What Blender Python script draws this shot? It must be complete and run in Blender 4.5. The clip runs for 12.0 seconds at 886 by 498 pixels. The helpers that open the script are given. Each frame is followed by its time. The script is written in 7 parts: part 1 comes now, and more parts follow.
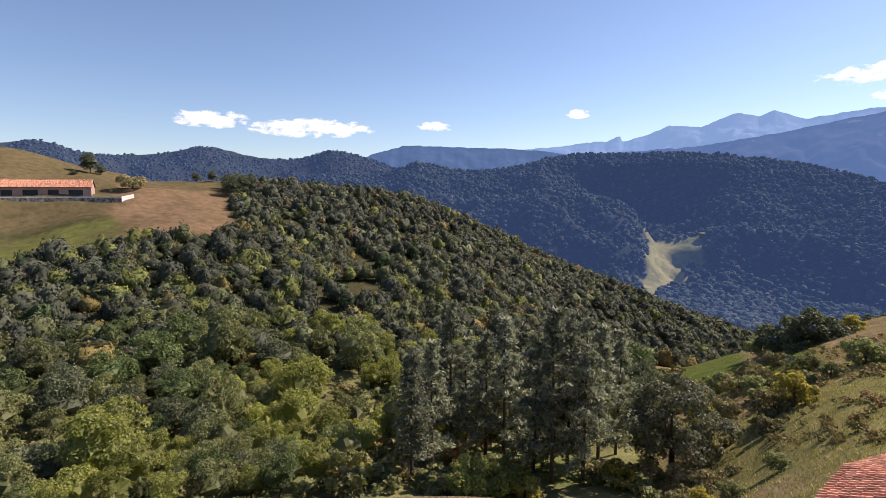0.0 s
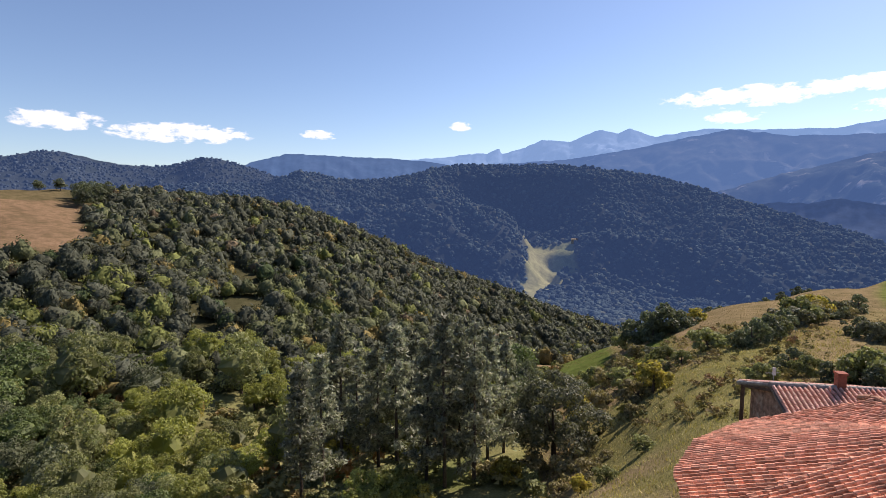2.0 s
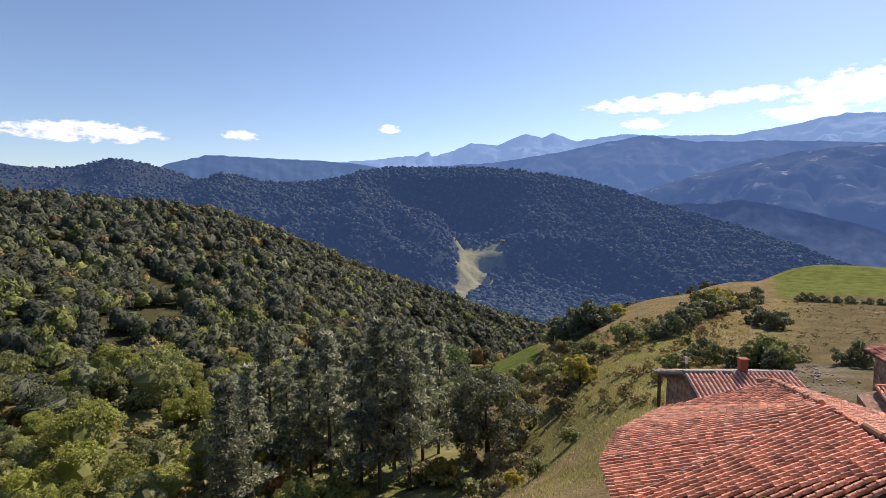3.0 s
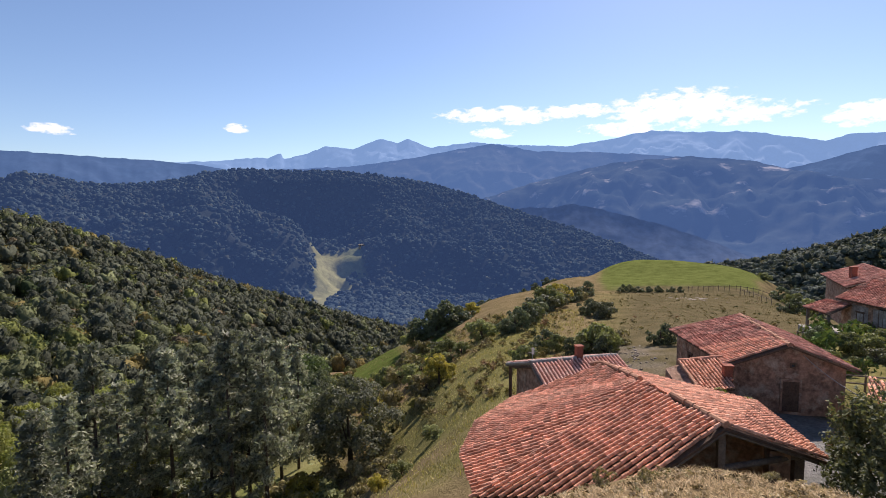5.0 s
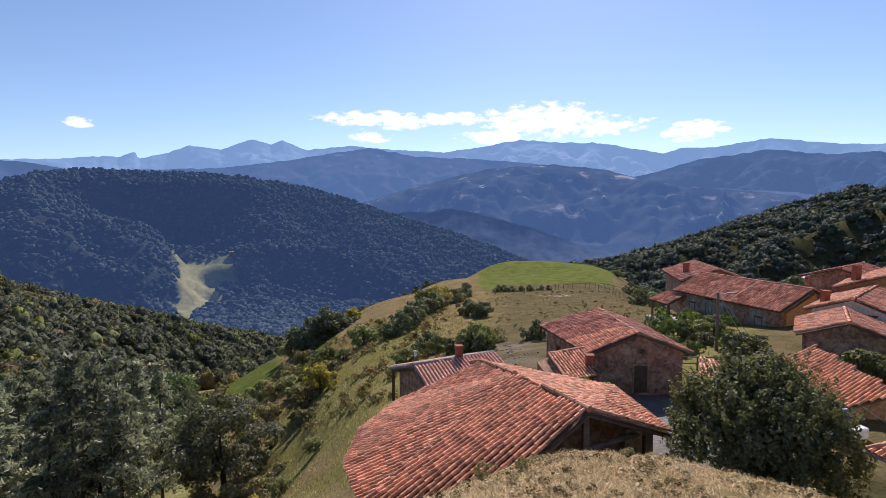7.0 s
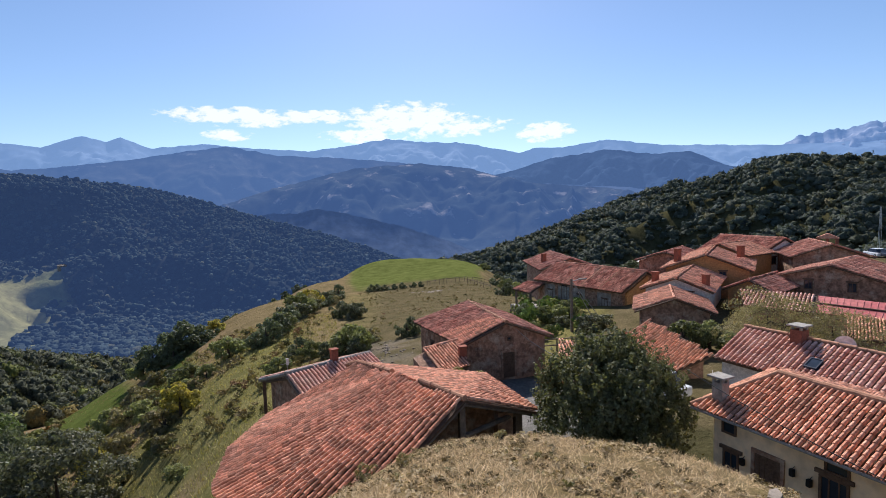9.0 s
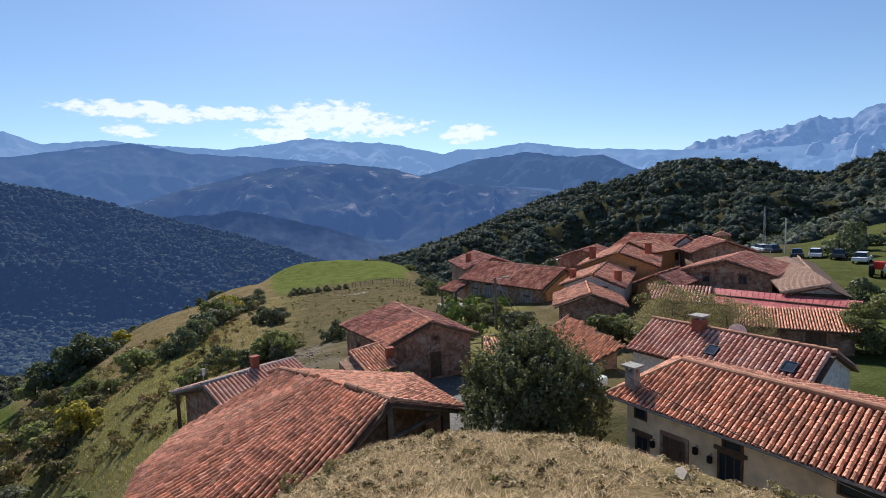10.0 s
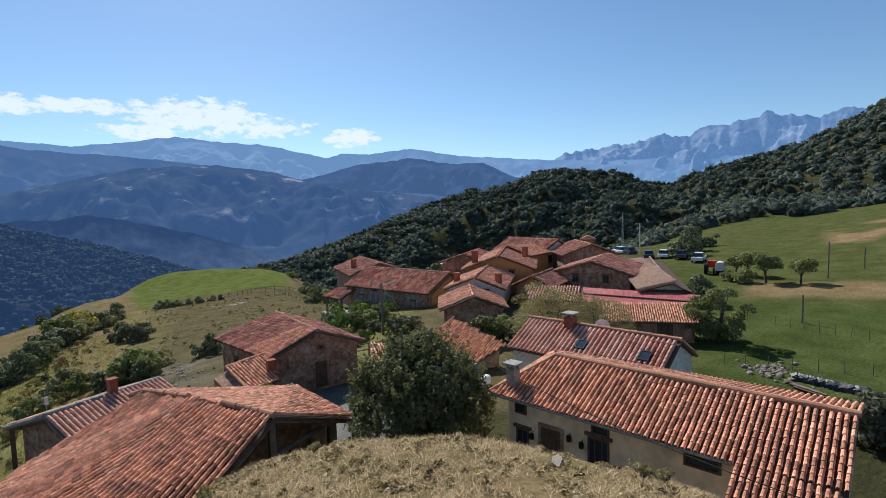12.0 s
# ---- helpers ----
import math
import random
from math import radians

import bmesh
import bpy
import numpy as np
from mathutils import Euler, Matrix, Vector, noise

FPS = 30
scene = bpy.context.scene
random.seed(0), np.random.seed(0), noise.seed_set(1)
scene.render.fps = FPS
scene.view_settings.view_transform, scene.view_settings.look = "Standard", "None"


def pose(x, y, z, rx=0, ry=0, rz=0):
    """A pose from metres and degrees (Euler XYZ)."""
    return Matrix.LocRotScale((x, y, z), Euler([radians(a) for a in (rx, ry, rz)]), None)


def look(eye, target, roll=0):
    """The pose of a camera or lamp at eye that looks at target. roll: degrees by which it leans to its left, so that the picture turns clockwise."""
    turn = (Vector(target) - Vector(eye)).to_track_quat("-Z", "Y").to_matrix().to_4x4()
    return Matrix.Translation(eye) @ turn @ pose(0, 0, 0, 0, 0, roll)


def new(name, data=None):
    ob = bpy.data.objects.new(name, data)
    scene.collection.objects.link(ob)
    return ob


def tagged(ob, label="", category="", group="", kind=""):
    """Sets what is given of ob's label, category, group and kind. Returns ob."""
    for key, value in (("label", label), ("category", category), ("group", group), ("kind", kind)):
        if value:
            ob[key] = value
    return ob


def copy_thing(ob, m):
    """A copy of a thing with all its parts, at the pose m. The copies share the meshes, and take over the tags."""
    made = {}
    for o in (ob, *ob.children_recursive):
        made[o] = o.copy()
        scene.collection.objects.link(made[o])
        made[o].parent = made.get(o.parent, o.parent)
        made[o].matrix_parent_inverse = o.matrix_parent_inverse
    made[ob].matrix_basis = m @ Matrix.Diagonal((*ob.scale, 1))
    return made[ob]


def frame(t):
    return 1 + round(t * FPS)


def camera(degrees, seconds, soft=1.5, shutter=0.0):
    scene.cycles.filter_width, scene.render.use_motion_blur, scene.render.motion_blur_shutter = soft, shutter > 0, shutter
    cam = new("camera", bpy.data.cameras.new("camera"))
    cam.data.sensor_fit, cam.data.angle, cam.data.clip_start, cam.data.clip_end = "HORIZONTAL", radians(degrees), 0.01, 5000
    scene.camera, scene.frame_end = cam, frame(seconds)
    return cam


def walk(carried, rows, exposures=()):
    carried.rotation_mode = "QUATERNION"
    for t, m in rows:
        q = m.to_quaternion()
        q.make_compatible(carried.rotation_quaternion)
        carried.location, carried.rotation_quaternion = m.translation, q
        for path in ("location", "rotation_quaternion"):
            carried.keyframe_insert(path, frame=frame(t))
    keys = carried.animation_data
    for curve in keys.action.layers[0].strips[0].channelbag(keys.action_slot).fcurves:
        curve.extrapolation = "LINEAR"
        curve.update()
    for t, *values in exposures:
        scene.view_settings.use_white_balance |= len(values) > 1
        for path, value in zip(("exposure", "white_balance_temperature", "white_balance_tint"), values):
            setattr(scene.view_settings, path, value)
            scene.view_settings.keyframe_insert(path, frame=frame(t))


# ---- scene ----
# Metres. The village street lies near z = 0; the viewpoint is a grassy knoll above it.
EYE = 11.5
cam = camera(82.02, 12.0, 0.9)
# seconds, heading clockwise from +y, tilt, roll
PAN = [
    (0, -45.87, -6.53, 0.13),
    (0.5, -43.25, -6.41, 0.20),
    (1, -40.31, -6.05, 0.39),
    (1.5, -36.71, -5.73, 0.53),
    (2, -33.27, -5.43, 0.06),
    (2.5, -29.56, -5.21, -0.29),
    (3, -25.55, -5.16, -0.25),
    (5, -9.66, -4.76, -0.29),
    (5.5, -6.40, -4.89, -0.07),
    (6, -3.23, -4.91, 0.07),
    (6.5, 0.24, -4.79, 0.08),
    (7, 3.75, -4.34, -0.29),
    (9, 18.18, -4.69, -1.77),
    (9.5, 22.30, -4.98, -2.08),
    (10, 26.57, -4.87, -1.89),
    (10.5, 30.27, -4.71, -1.67),
    (11, 33.37, -4.69, -1.51),
    (11.5, 36.23, -4.66, -1.53),
    (12, 39.42, -4.65, -1.58),
]


def aim(heading, tilt, roll):
    a, b = radians(heading), radians(tilt)
    way = Vector((math.sin(a) * math.cos(b), math.cos(a) * math.cos(b), math.sin(b)))
    eye = Vector((0, 0, EYE))
    return look(eye, eye + way * 100, roll)


walk(cam, [(t, aim(h, p, r)) for t, h, p, r in PAN], [(0, 0.58, 6850, 21), (3, 0.53, 6750, 19), (6, 0.44, 6550, 18), (9, 0.36, 6250, 13), (12, 0.18, 6050, 4)])


# ---- node helpers ----
def nodes_of(tree):
    tree.nodes.clear()

    def add(kind, **values):
        n = tree.nodes.new(kind)
        for key, v in values.items():
            if key == "op":
                n.operation = v
            elif key == "blend":
                n.blend_type = v
            elif key == "clamp":
                n.use_clamp = v
            elif key == "layer":
                n.attribute_name = v
            else:
                n.inputs[key.replace("_", " ")].default_value = v
        return n

    return add, tree.links.new


def math_node(add, link, op, a, b=None, c=None, clamp=False):
    n = add("ShaderNodeMath", op=op, clamp=clamp)
    for i, v in enumerate((a, b, c)):
        if v is None:
            continue
        if isinstance(v, (int, float)):
            n.inputs[i].default_value = v
        else:
            link(v, n.inputs[i])
    return n.outputs[0]


# ---- sky, clouds and sun ----
SUN_AZ, SUN_EL = 16.0, 42.0
world = bpy.data.worlds.new("sky")
scene.world = world
world.use_nodes = True
add, link = nodes_of(world.node_tree)
sky = add("ShaderNodeTexSky")
sky.sky_type, sky.sun_disc = "NISHITA", False
sky.sun_elevation, sky.sun_rotation = radians(SUN_EL), radians(SUN_AZ)
sky.altitude, sky.air_density, sky.dust_density, sky.ozone_density = 700, 1.0, 0.4, 4.0
way = add("ShaderNodeTexCoord").outputs["Generated"]
split = add("ShaderNodeSeparateXYZ")
link(way, split.inputs[0])
head_x = math_node(add, link, "MULTIPLY", math_node(add, link, "ARCTAN2", split.outputs[0], split.outputs[1]), 57.3)
head_z = math_node(add, link, "MULTIPLY", math_node(add, link, "ARCSINE", split.outputs[2]), 57.3)
# small fair-weather clouds low over the ranges: heading, height, half width, half height in degrees
CLOUDS = [(-70.0, 7.1, 3.6, 0.9), (-60.2, 6.6, 6.4, 1.0), (-46.5, 7.0, 2.2, 0.5), (-31.3, 8.1, 1.3, 0.5),
          (-2.5, 9.8, 8.0, 1.0), (5.5, 9.9, 3.5, 0.8), (14.5, 9.6, 7.0, 2.0), (20.0, 8.8, 6.5, 1.1),
          (10.0, 8.0, 5.0, 0.8), (29.8, 7.7, 3.2, 1.1), (-4.0, 8.0, 2.5, 0.6)]
best = None
for a, e, wa, we in CLOUDS:
    dx = math_node(add, link, "MULTIPLY", math_node(add, link, "SUBTRACT", head_x, a), 1 / wa)
    dz = math_node(add, link, "MULTIPLY", math_node(add, link, "SUBTRACT", head_z, e), 1 / we)
    d2 = math_node(add, link, "ADD", math_node(add, link, "MULTIPLY", dx, dx), math_node(add, link, "MULTIPLY", dz, dz))
    m = math_node(add, link, "SUBTRACT", 1.0, d2)
    best = m if best is None else math_node(add, link, "MAXIMUM", best, m)
stretch = add("ShaderNodeMapping", Scale=(1, 1, 2.2))
link(way, stretch.inputs[0])
puff = add("ShaderNodeTexNoise", Scale=38.0, Detail=6.0, Roughness=0.62)
link(stretch.outputs[0], puff.inputs["Vector"])
body = math_node(add, link, "ADD", math_node(add, link, "MULTIPLY", best, 0.55), math_node(add, link, "MULTIPLY", math_node(add, link, "SUBTRACT", puff.outputs[0], 0.5), 2.6))
inside = math_node(add, link, "MULTIPLY", math_node(add, link, "ADD", best, 0.25, clamp=True), 4.0, clamp=True)
cover = math_node(add, link, "MULTIPLY", math_node(add, link, "MULTIPLY", body, 2.6, clamp=True), inside)
cover = math_node(add, link, "MULTIPLY", cover, 0.85)
back = add("ShaderNodeBackground", Strength=0.098)
white = add("ShaderNodeBackground", Color=(0.93, 0.95, 1.0, 1), Strength=0.88)
link(sky.outputs[0], back.inputs[0])
mix = add("ShaderNodeMixShader")
link(cover, mix.inputs[0]), link(back.outputs[0], mix.inputs[1]), link(white.outputs[0], mix.inputs[2])
link(mix.outputs[0], add("ShaderNodeOutputWorld").inputs[0])

sun = new("sun", bpy.data.lights.new("sun", "SUN"))
sun.data.energy, sun.data.angle, sun.data.color = 5.0, radians(0.53), (1.0, 0.95, 0.87)
a, b = radians(SUN_AZ), radians(SUN_EL)
sun.matrix_world = look(Vector((math.sin(a) * math.cos(b), math.cos(a) * math.cos(b), math.sin(b))) * 200, (0, 0, 0))


# ---- materials ----
def material(name, colour, rough=0.8, spots=None, scale=1.0, fine=None, bump=0.0, metal=0.0, vary=0.0, island=0.0, layer="",
             thin=0.0, haze_glow=None, haze_mix=0.0, stretch=(1, 1, 1), detail=6.0, shine=0.2, stain=None, stain_scale=0.3, stain_at=0.55, seep=(1.0, 1.0, 0.5)):
    """A procedural surface. spots: a second colour, blended in by noise of that scale (per metre); fine: scale of grain and bump;
    vary/island: brightness that differs from object to object or piece to piece; layer: a colour layer of the mesh that tints it."""
    m = bpy.data.materials.new(name)
    m.use_nodes = True
    add, link = nodes_of(m.node_tree)
    p = add("ShaderNodeBsdfPrincipled", Roughness=rough, Metallic=metal)
    p.inputs["Specular IOR Level"].default_value = shine
    place = add("ShaderNodeTexCoord").outputs["Object"]
    mapped = add("ShaderNodeMapping", Scale=stretch)
    link(place, mapped.inputs[0])

    def blend(a, b, fac, kind="MIX"):
        n = add("ShaderNodeMixRGB", blend=kind)
        for socket, v in ((n.inputs[0], fac), (n.inputs[1], a), (n.inputs[2], b)):
            if isinstance(v, (int, float)):
                socket.default_value = v
            elif isinstance(v, tuple):
                socket.default_value = (*v, 1)
            else:
                link(v, socket)
        return n.outputs[0]

    def noise_fac(s, lo, hi, d=detail):
        n = add("ShaderNodeTexNoise", Scale=s, Detail=d, Roughness=0.6)
        link(mapped.outputs[0], n.inputs["Vector"])
        r = add("ShaderNodeMapRange")
        r.inputs["From Min"].default_value, r.inputs["From Max"].default_value = lo, hi
        link(n.outputs[0], r.inputs[0])
        return r.outputs[0]

    col = colour
    if layer:
        col = add("ShaderNodeVertexColor").outputs[0]
        col.node.layer_name = layer
    if spots:
        col = blend(col, spots, noise_fac(scale, 0.35, 0.65), "MULTIPLY" if layer else "MIX")
    if stain:
        col = blend(col, stain, noise_fac(stain_scale, stain_at, stain_at + 0.13))
    if fine:
        grain = noise_fac(fine, 0.25, 0.75)
        grey = add("ShaderNodeMapRange")
        grey.inputs["To Min"].default_value, grey.inputs["To Max"].default_value = 0.62, 1.3
        link(grain, grey.inputs[0])
        col = blend(col, grey.outputs[0], 1.0, "MULTIPLY")
    for amount, source in ((vary, "ShaderNodeObjectInfo"), (island, "ShaderNodeNewGeometry")):
        if amount:
            key = "Random" if source == "ShaderNodeObjectInfo" else "Random Per Island"
            r = add("ShaderNodeMapRange")
            r.inputs["To Min"].default_value, r.inputs["To Max"].default_value = 1 - amount, 1 + amount
            link(add(source).outputs[key], r.inputs[0])
            col = blend(col, r.outputs[0], 1.0, "MULTIPLY")
    if isinstance(col, tuple):
        p.inputs["Base Color"].default_value = (*col, 1)
    else:
        link(col, p.inputs["Base Color"])
    if bump and fine:
        n = add("ShaderNodeTexNoise", Scale=fine, Detail=8.0, Roughness=0.65)
        link(mapped.outputs[0], n.inputs["Vector"])
        bn = add("ShaderNodeBump", Strength=1.0, Distance=bump)
        link(n.outputs[0], bn.inputs["Height"]), link(bn.outputs[0], p.inputs["Normal"])
    shader = p.outputs[0]
    if thin:
        tr = add("ShaderNodeBsdfTranslucent")
        tint = blend(col, seep, 1.0, "MULTIPLY")
        link(tint, tr.inputs[0])
        mx = add("ShaderNodeMixShader", Fac=thin)
        link(shader, mx.inputs[1]), link(tr.outputs[0], mx.inputs[2])
        shader = mx.outputs[0]
    # distance haze is painted: a blue emission mixed into the surface
    if haze_glow:
        em = add("ShaderNodeEmission", Color=(*haze_glow, 1), Strength=1.0)
        mx = add("ShaderNodeMixShader", Fac=haze_mix)
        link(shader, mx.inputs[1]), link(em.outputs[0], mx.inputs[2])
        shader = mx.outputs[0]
    link(shader, add("ShaderNodeOutputMaterial").inputs[0])
    return m


M_GROUND = material("ground_cover", (1, 1, 1), 0.95, layer="cover", spots=(0.62, 0.66, 0.6), scale=0.35, fine=5.0, bump=0.12, shine=0.0)
# same cover for distant ground, with haze painted on as blue emission
M_GROUND_FAR = material("hazy_ground_cover", (1, 1, 1), 0.95, layer="cover", spots=(0.62, 0.66, 0.6), scale=0.02, fine=0.1, bump=1.5, shine=0.0, haze_glow=(0.048, 0.092, 0.225), haze_mix=0.33)
M_TILE = material("clay_tile", (0.55, 0.22, 0.125), 0.85, spots=(0.72, 0.38, 0.25), scale=3.5, fine=14.0, bump=0.004, vary=0.42, island=0.0, stain=(0.15, 0.12, 0.085), stain_scale=1.9, stain_at=0.71)
M_TILES = material("clay_tiles", (0.55, 0.22, 0.125), 0.85, spots=(0.72, 0.38, 0.25), scale=3.5, fine=14.0, bump=0.004, island=0.42, stain=(0.15, 0.12, 0.085), stain_scale=1.9, stain_at=0.71)
M_TILES_PALE = material("pale_concrete_tiles", (0.50, 0.215, 0.15), 0.8, spots=(0.70, 0.43, 0.34), scale=1.0, fine=10.0, bump=0.004, island=0.15)
M_TILES_OLD = material("weathered_clay_tiles", (0.36, 0.125, 0.082), 0.9, spots=(0.60, 0.30, 0.21), scale=0.9, fine=6.0, bump=0.01, island=0.42, stain=(0.17, 0.12, 0.09), stain_scale=0.8, stain_at=0.58)
M_ROOF_BROWN = material("brown_sheet_roof", (0.46, 0.28, 0.19), 0.8, spots=(0.52, 0.33, 0.23), scale=0.6, fine=4.0, bump=0.005)
M_METAL_RED = material("red_sheet_metal", (0.44, 0.10, 0.10), 0.55, spots=(0.50, 0.16, 0.14), scale=0.7, fine=3.0, metal=0.1)
M_MORTAR = material("ridge_mortar", (0.52, 0.27, 0.165), 0.9, spots=(0.42, 0.21, 0.13), scale=2.0, fine=12.0, bump=0.01, vary=0.15)
M_CREAM = material("cream_plaster", (0.90, 0.69, 0.45), 0.9, spots=(0.86, 0.645, 0.415), scale=0.3, fine=1.2, bump=0.002, stain=(0.70, 0.54, 0.38), stain_scale=0.7, stain_at=0.62)
M_FADED = material("faded_plaster", (0.36, 0.32, 0.28), 0.95, spots=(0.22, 0.18, 0.15), scale=1.1, fine=5.0, bump=0.01, stain=(0.46, 0.42, 0.37), stain_scale=0.8)
M_STONE = material("rubble_stone", (0.46, 0.27, 0.18), 0.95, spots=(0.18, 0.105, 0.07), scale=2.6, fine=5.0, bump=0.06, stain=(0.46, 0.35, 0.26), stain_scale=1.2, stain_at=0.53)
M_RUBBLE = material("pale_rubble", (0.31, 0.26, 0.21), 0.95, spots=(0.20, 0.165, 0.13), scale=2.0, fine=9.0, bump=0.02, vary=0.3)
M_DRYWALL = material("dry_stone_walling", (0.46, 0.41, 0.35), 0.95, spots=(0.09, 0.075, 0.06), scale=1.0, fine=4.0, bump=0.1, detail=2.0)
M_OCHRE = material("ochre_plaster", (0.50, 0.26, 0.10), 0.9, spots=(0.40, 0.21, 0.10), scale=0.5, fine=6.0, bump=0.01)
M_WHITE = material("white_plaster", (0.74, 0.70, 0.65), 0.9, spots=(0.62, 0.57, 0.52), scale=0.6, fine=6.0, bump=0.004)
M_PINK = material("pink_plaster", (0.46, 0.30, 0.24), 0.9, spots=(0.38, 0.25, 0.20), scale=0.4, fine=4.0, bump=0.005)
M_WOOD = material("dark_timber", (0.10, 0.06, 0.04), 0.8, spots=(0.16, 0.10, 0.065), scale=3.0, fine=18.0, bump=0.004)
M_GREYWOOD = material("grey_timber", (0.24, 0.19, 0.15), 0.9, spots=(0.15, 0.115, 0.09), scale=2.0, fine=14.0, bump=0.004)
M_BRICK = material("red_brick", (0.33, 0.115, 0.07), 0.9, spots=(0.25, 0.085, 0.055), scale=3.0, fine=16.0, bump=0.006)
M_CONC = material("pale_concrete", (0.37, 0.34, 0.30), 0.9, spots=(0.28, 0.25, 0.22), scale=1.2, fine=9.0, bump=0.006)
M_DARK = material("dark_opening", (0.02, 0.018, 0.016), 0.6, fine=3.0)
M_GLASS = material("window_glass", (0.03, 0.04, 0.055), 0.08, fine=1.0, shine=0.5)
M_STEEL = material("painted_steel", (0.55, 0.55, 0.55), 0.4, metal=0.6, fine=8.0)
M_RUBBER = material("black_rubber", (0.02, 0.02, 0.02), 0.8, fine=8.0)
M_CARWHITE = material("white_car_paint", (0.75, 0.76, 0.78), 0.25, fine=1.0, shine=0.5)
M_CARDARK = material("dark_car_paint", (0.05, 0.055, 0.07), 0.2, fine=1.0, shine=0.5)
M_RED = material("red_machine_paint", (0.45, 0.03, 0.02), 0.4, fine=2.0)
M_BARK = material("bark", (0.11, 0.085, 0.065), 0.95, spots=(0.06, 0.045, 0.035), scale=4.0, fine=14.0, bump=0.02)
M_LEAF = {
    "green": material("broad_leaf", (0.185, 0.20, 0.085), 0.6, spots=(0.265, 0.26, 0.115), scale=0.25, vary=0.35, island=0.4, thin=0.45, seep=(0.95, 1.0, 0.6)),
    "bright": material("lime_leaf", (0.26, 0.285, 0.085), 0.6, spots=(0.34, 0.335, 0.115), scale=0.3, vary=0.28, island=0.4, thin=0.55),
    "yellow": material("yellowing_leaf", (0.36, 0.33, 0.09), 0.6, spots=(0.38, 0.30, 0.085), scale=0.4, vary=0.2, island=0.4, thin=0.6),
    "deep": material("deep_green_leaf", (0.085, 0.115, 0.045), 0.55, spots=(0.14, 0.17, 0.06), scale=0.4, vary=0.3, island=0.45, thin=0.4, seep=(0.9, 1.0, 0.6)),
    "dark": material("dark_evergreen_leaf", (0.112, 0.124, 0.072), 0.55, spots=(0.145, 0.155, 0.082), scale=0.4, vary=0.25, island=0.45, thin=0.38, seep=(0.9, 1.0, 0.7)),
    "grey": material("grey_green_leaf", (0.165, 0.165, 0.11), 0.6, spots=(0.11, 0.115, 0.072), scale=0.5, vary=0.15, island=0.5, thin=0.35),
    "pine": material("pine_needles", (0.20, 0.208, 0.15), 0.6, spots=(0.32, 0.31, 0.21), scale=0.5, vary=0.35, island=0.55, thin=0.35, seep=(0.9, 1.0, 0.75)),
    "laurel": material("laurel_leaf", (0.125, 0.135, 0.07), 0.6, spots=(0.18, 0.18, 0.095), scale=0.8, island=0.45, thin=0.35, shine=0.12),
    "tan": material("tan_twigs", (0.33, 0.275, 0.165), 0.8, spots=(0.24, 0.21, 0.12), scale=0.9, island=0.4, thin=0.4),
    "brush": material("dry_twigs", (0.31, 0.26, 0.14), 0.8, spots=(0.22, 0.195, 0.10), scale=0.5, vary=0.25, island=0.4, thin=0.3),
}
M_WOODLAND = material("woodland_leaf", (1, 1, 1), 0.75, layer="tint", island=0.25, thin=0.22, shine=0.04, fine=1.3, bump=0.3, seep=(1.0, 1.0, 0.6))
# woods of the distant hills: blue emission stands in for the haze
M_BACKWOOD = material("hazy_woodland", (1, 1, 1), 0.85, layer="tint", island=0.2, shine=0.0, fine=0.22, bump=1.2, haze_glow=(0.048, 0.092, 0.225), haze_mix=0.33)
M_STRAW = material("dry_grass_blades", (1, 1, 1), 0.8, layer="tint", island=0.35, thin=0.25)
# far ranges: haze put into their bluish colours and blue emission
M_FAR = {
    "far": material("far_range", (0.10, 0.15, 0.24), 0.95, spots=(0.15, 0.2, 0.29), scale=0.006, haze_glow=(0.22, 0.37, 0.66), haze_mix=0.62, fine=0.02),
    "massif": material("far_rock_massif", (0.50, 0.50, 0.54), 0.95, spots=(0.10, 0.14, 0.22), scale=0.011, haze_glow=(0.15, 0.28, 0.56), haze_mix=0.58, fine=0.02),
    "patchy": material("far_valley_side", (0.035, 0.05, 0.055), 0.95, spots=(0.075, 0.085, 0.075), scale=0.006, haze_glow=(0.085, 0.168, 0.40), haze_mix=0.45, fine=0.03, bump=2.0, stain=(0.60, 0.51, 0.45), stain_scale=0.013, stain_at=0.585, shine=0.0),
    "veiled": material("far_hazy_slope", (0.05, 0.065, 0.065), 0.95, spots=(0.11, 0.105, 0.09), scale=0.005, haze_glow=(0.105, 0.20, 0.44), haze_mix=0.58, fine=0.02, bump=2.0, stain=(0.40, 0.36, 0.32), stain_scale=0.012, stain_at=0.63, shine=0.0),
    "spur": material("far_wooded_spur", (0.075, 0.105, 0.165), 0.95, spots=(0.11, 0.14, 0.2), scale=0.02, haze_glow=(0.09, 0.165, 0.37), haze_mix=0.26, fine=0.06, shine=0.0),
    "back": material("far_wooded_range", (0.03, 0.055, 0.095), 0.95, spots=(0.05, 0.075, 0.12), scale=0.01, haze_glow=(0.12, 0.22, 0.46), haze_mix=0.42, fine=0.05, shine=0.0),
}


def mesh_of(name, verts, faces, smooth=False):
    me = bpy.data.meshes.new(name)
    me.from_pydata([tuple(v) for v in verts], [], faces)
    me.polygons.foreach_set("use_smooth", [smooth] * len(me.polygons))
    me.update()
    return me


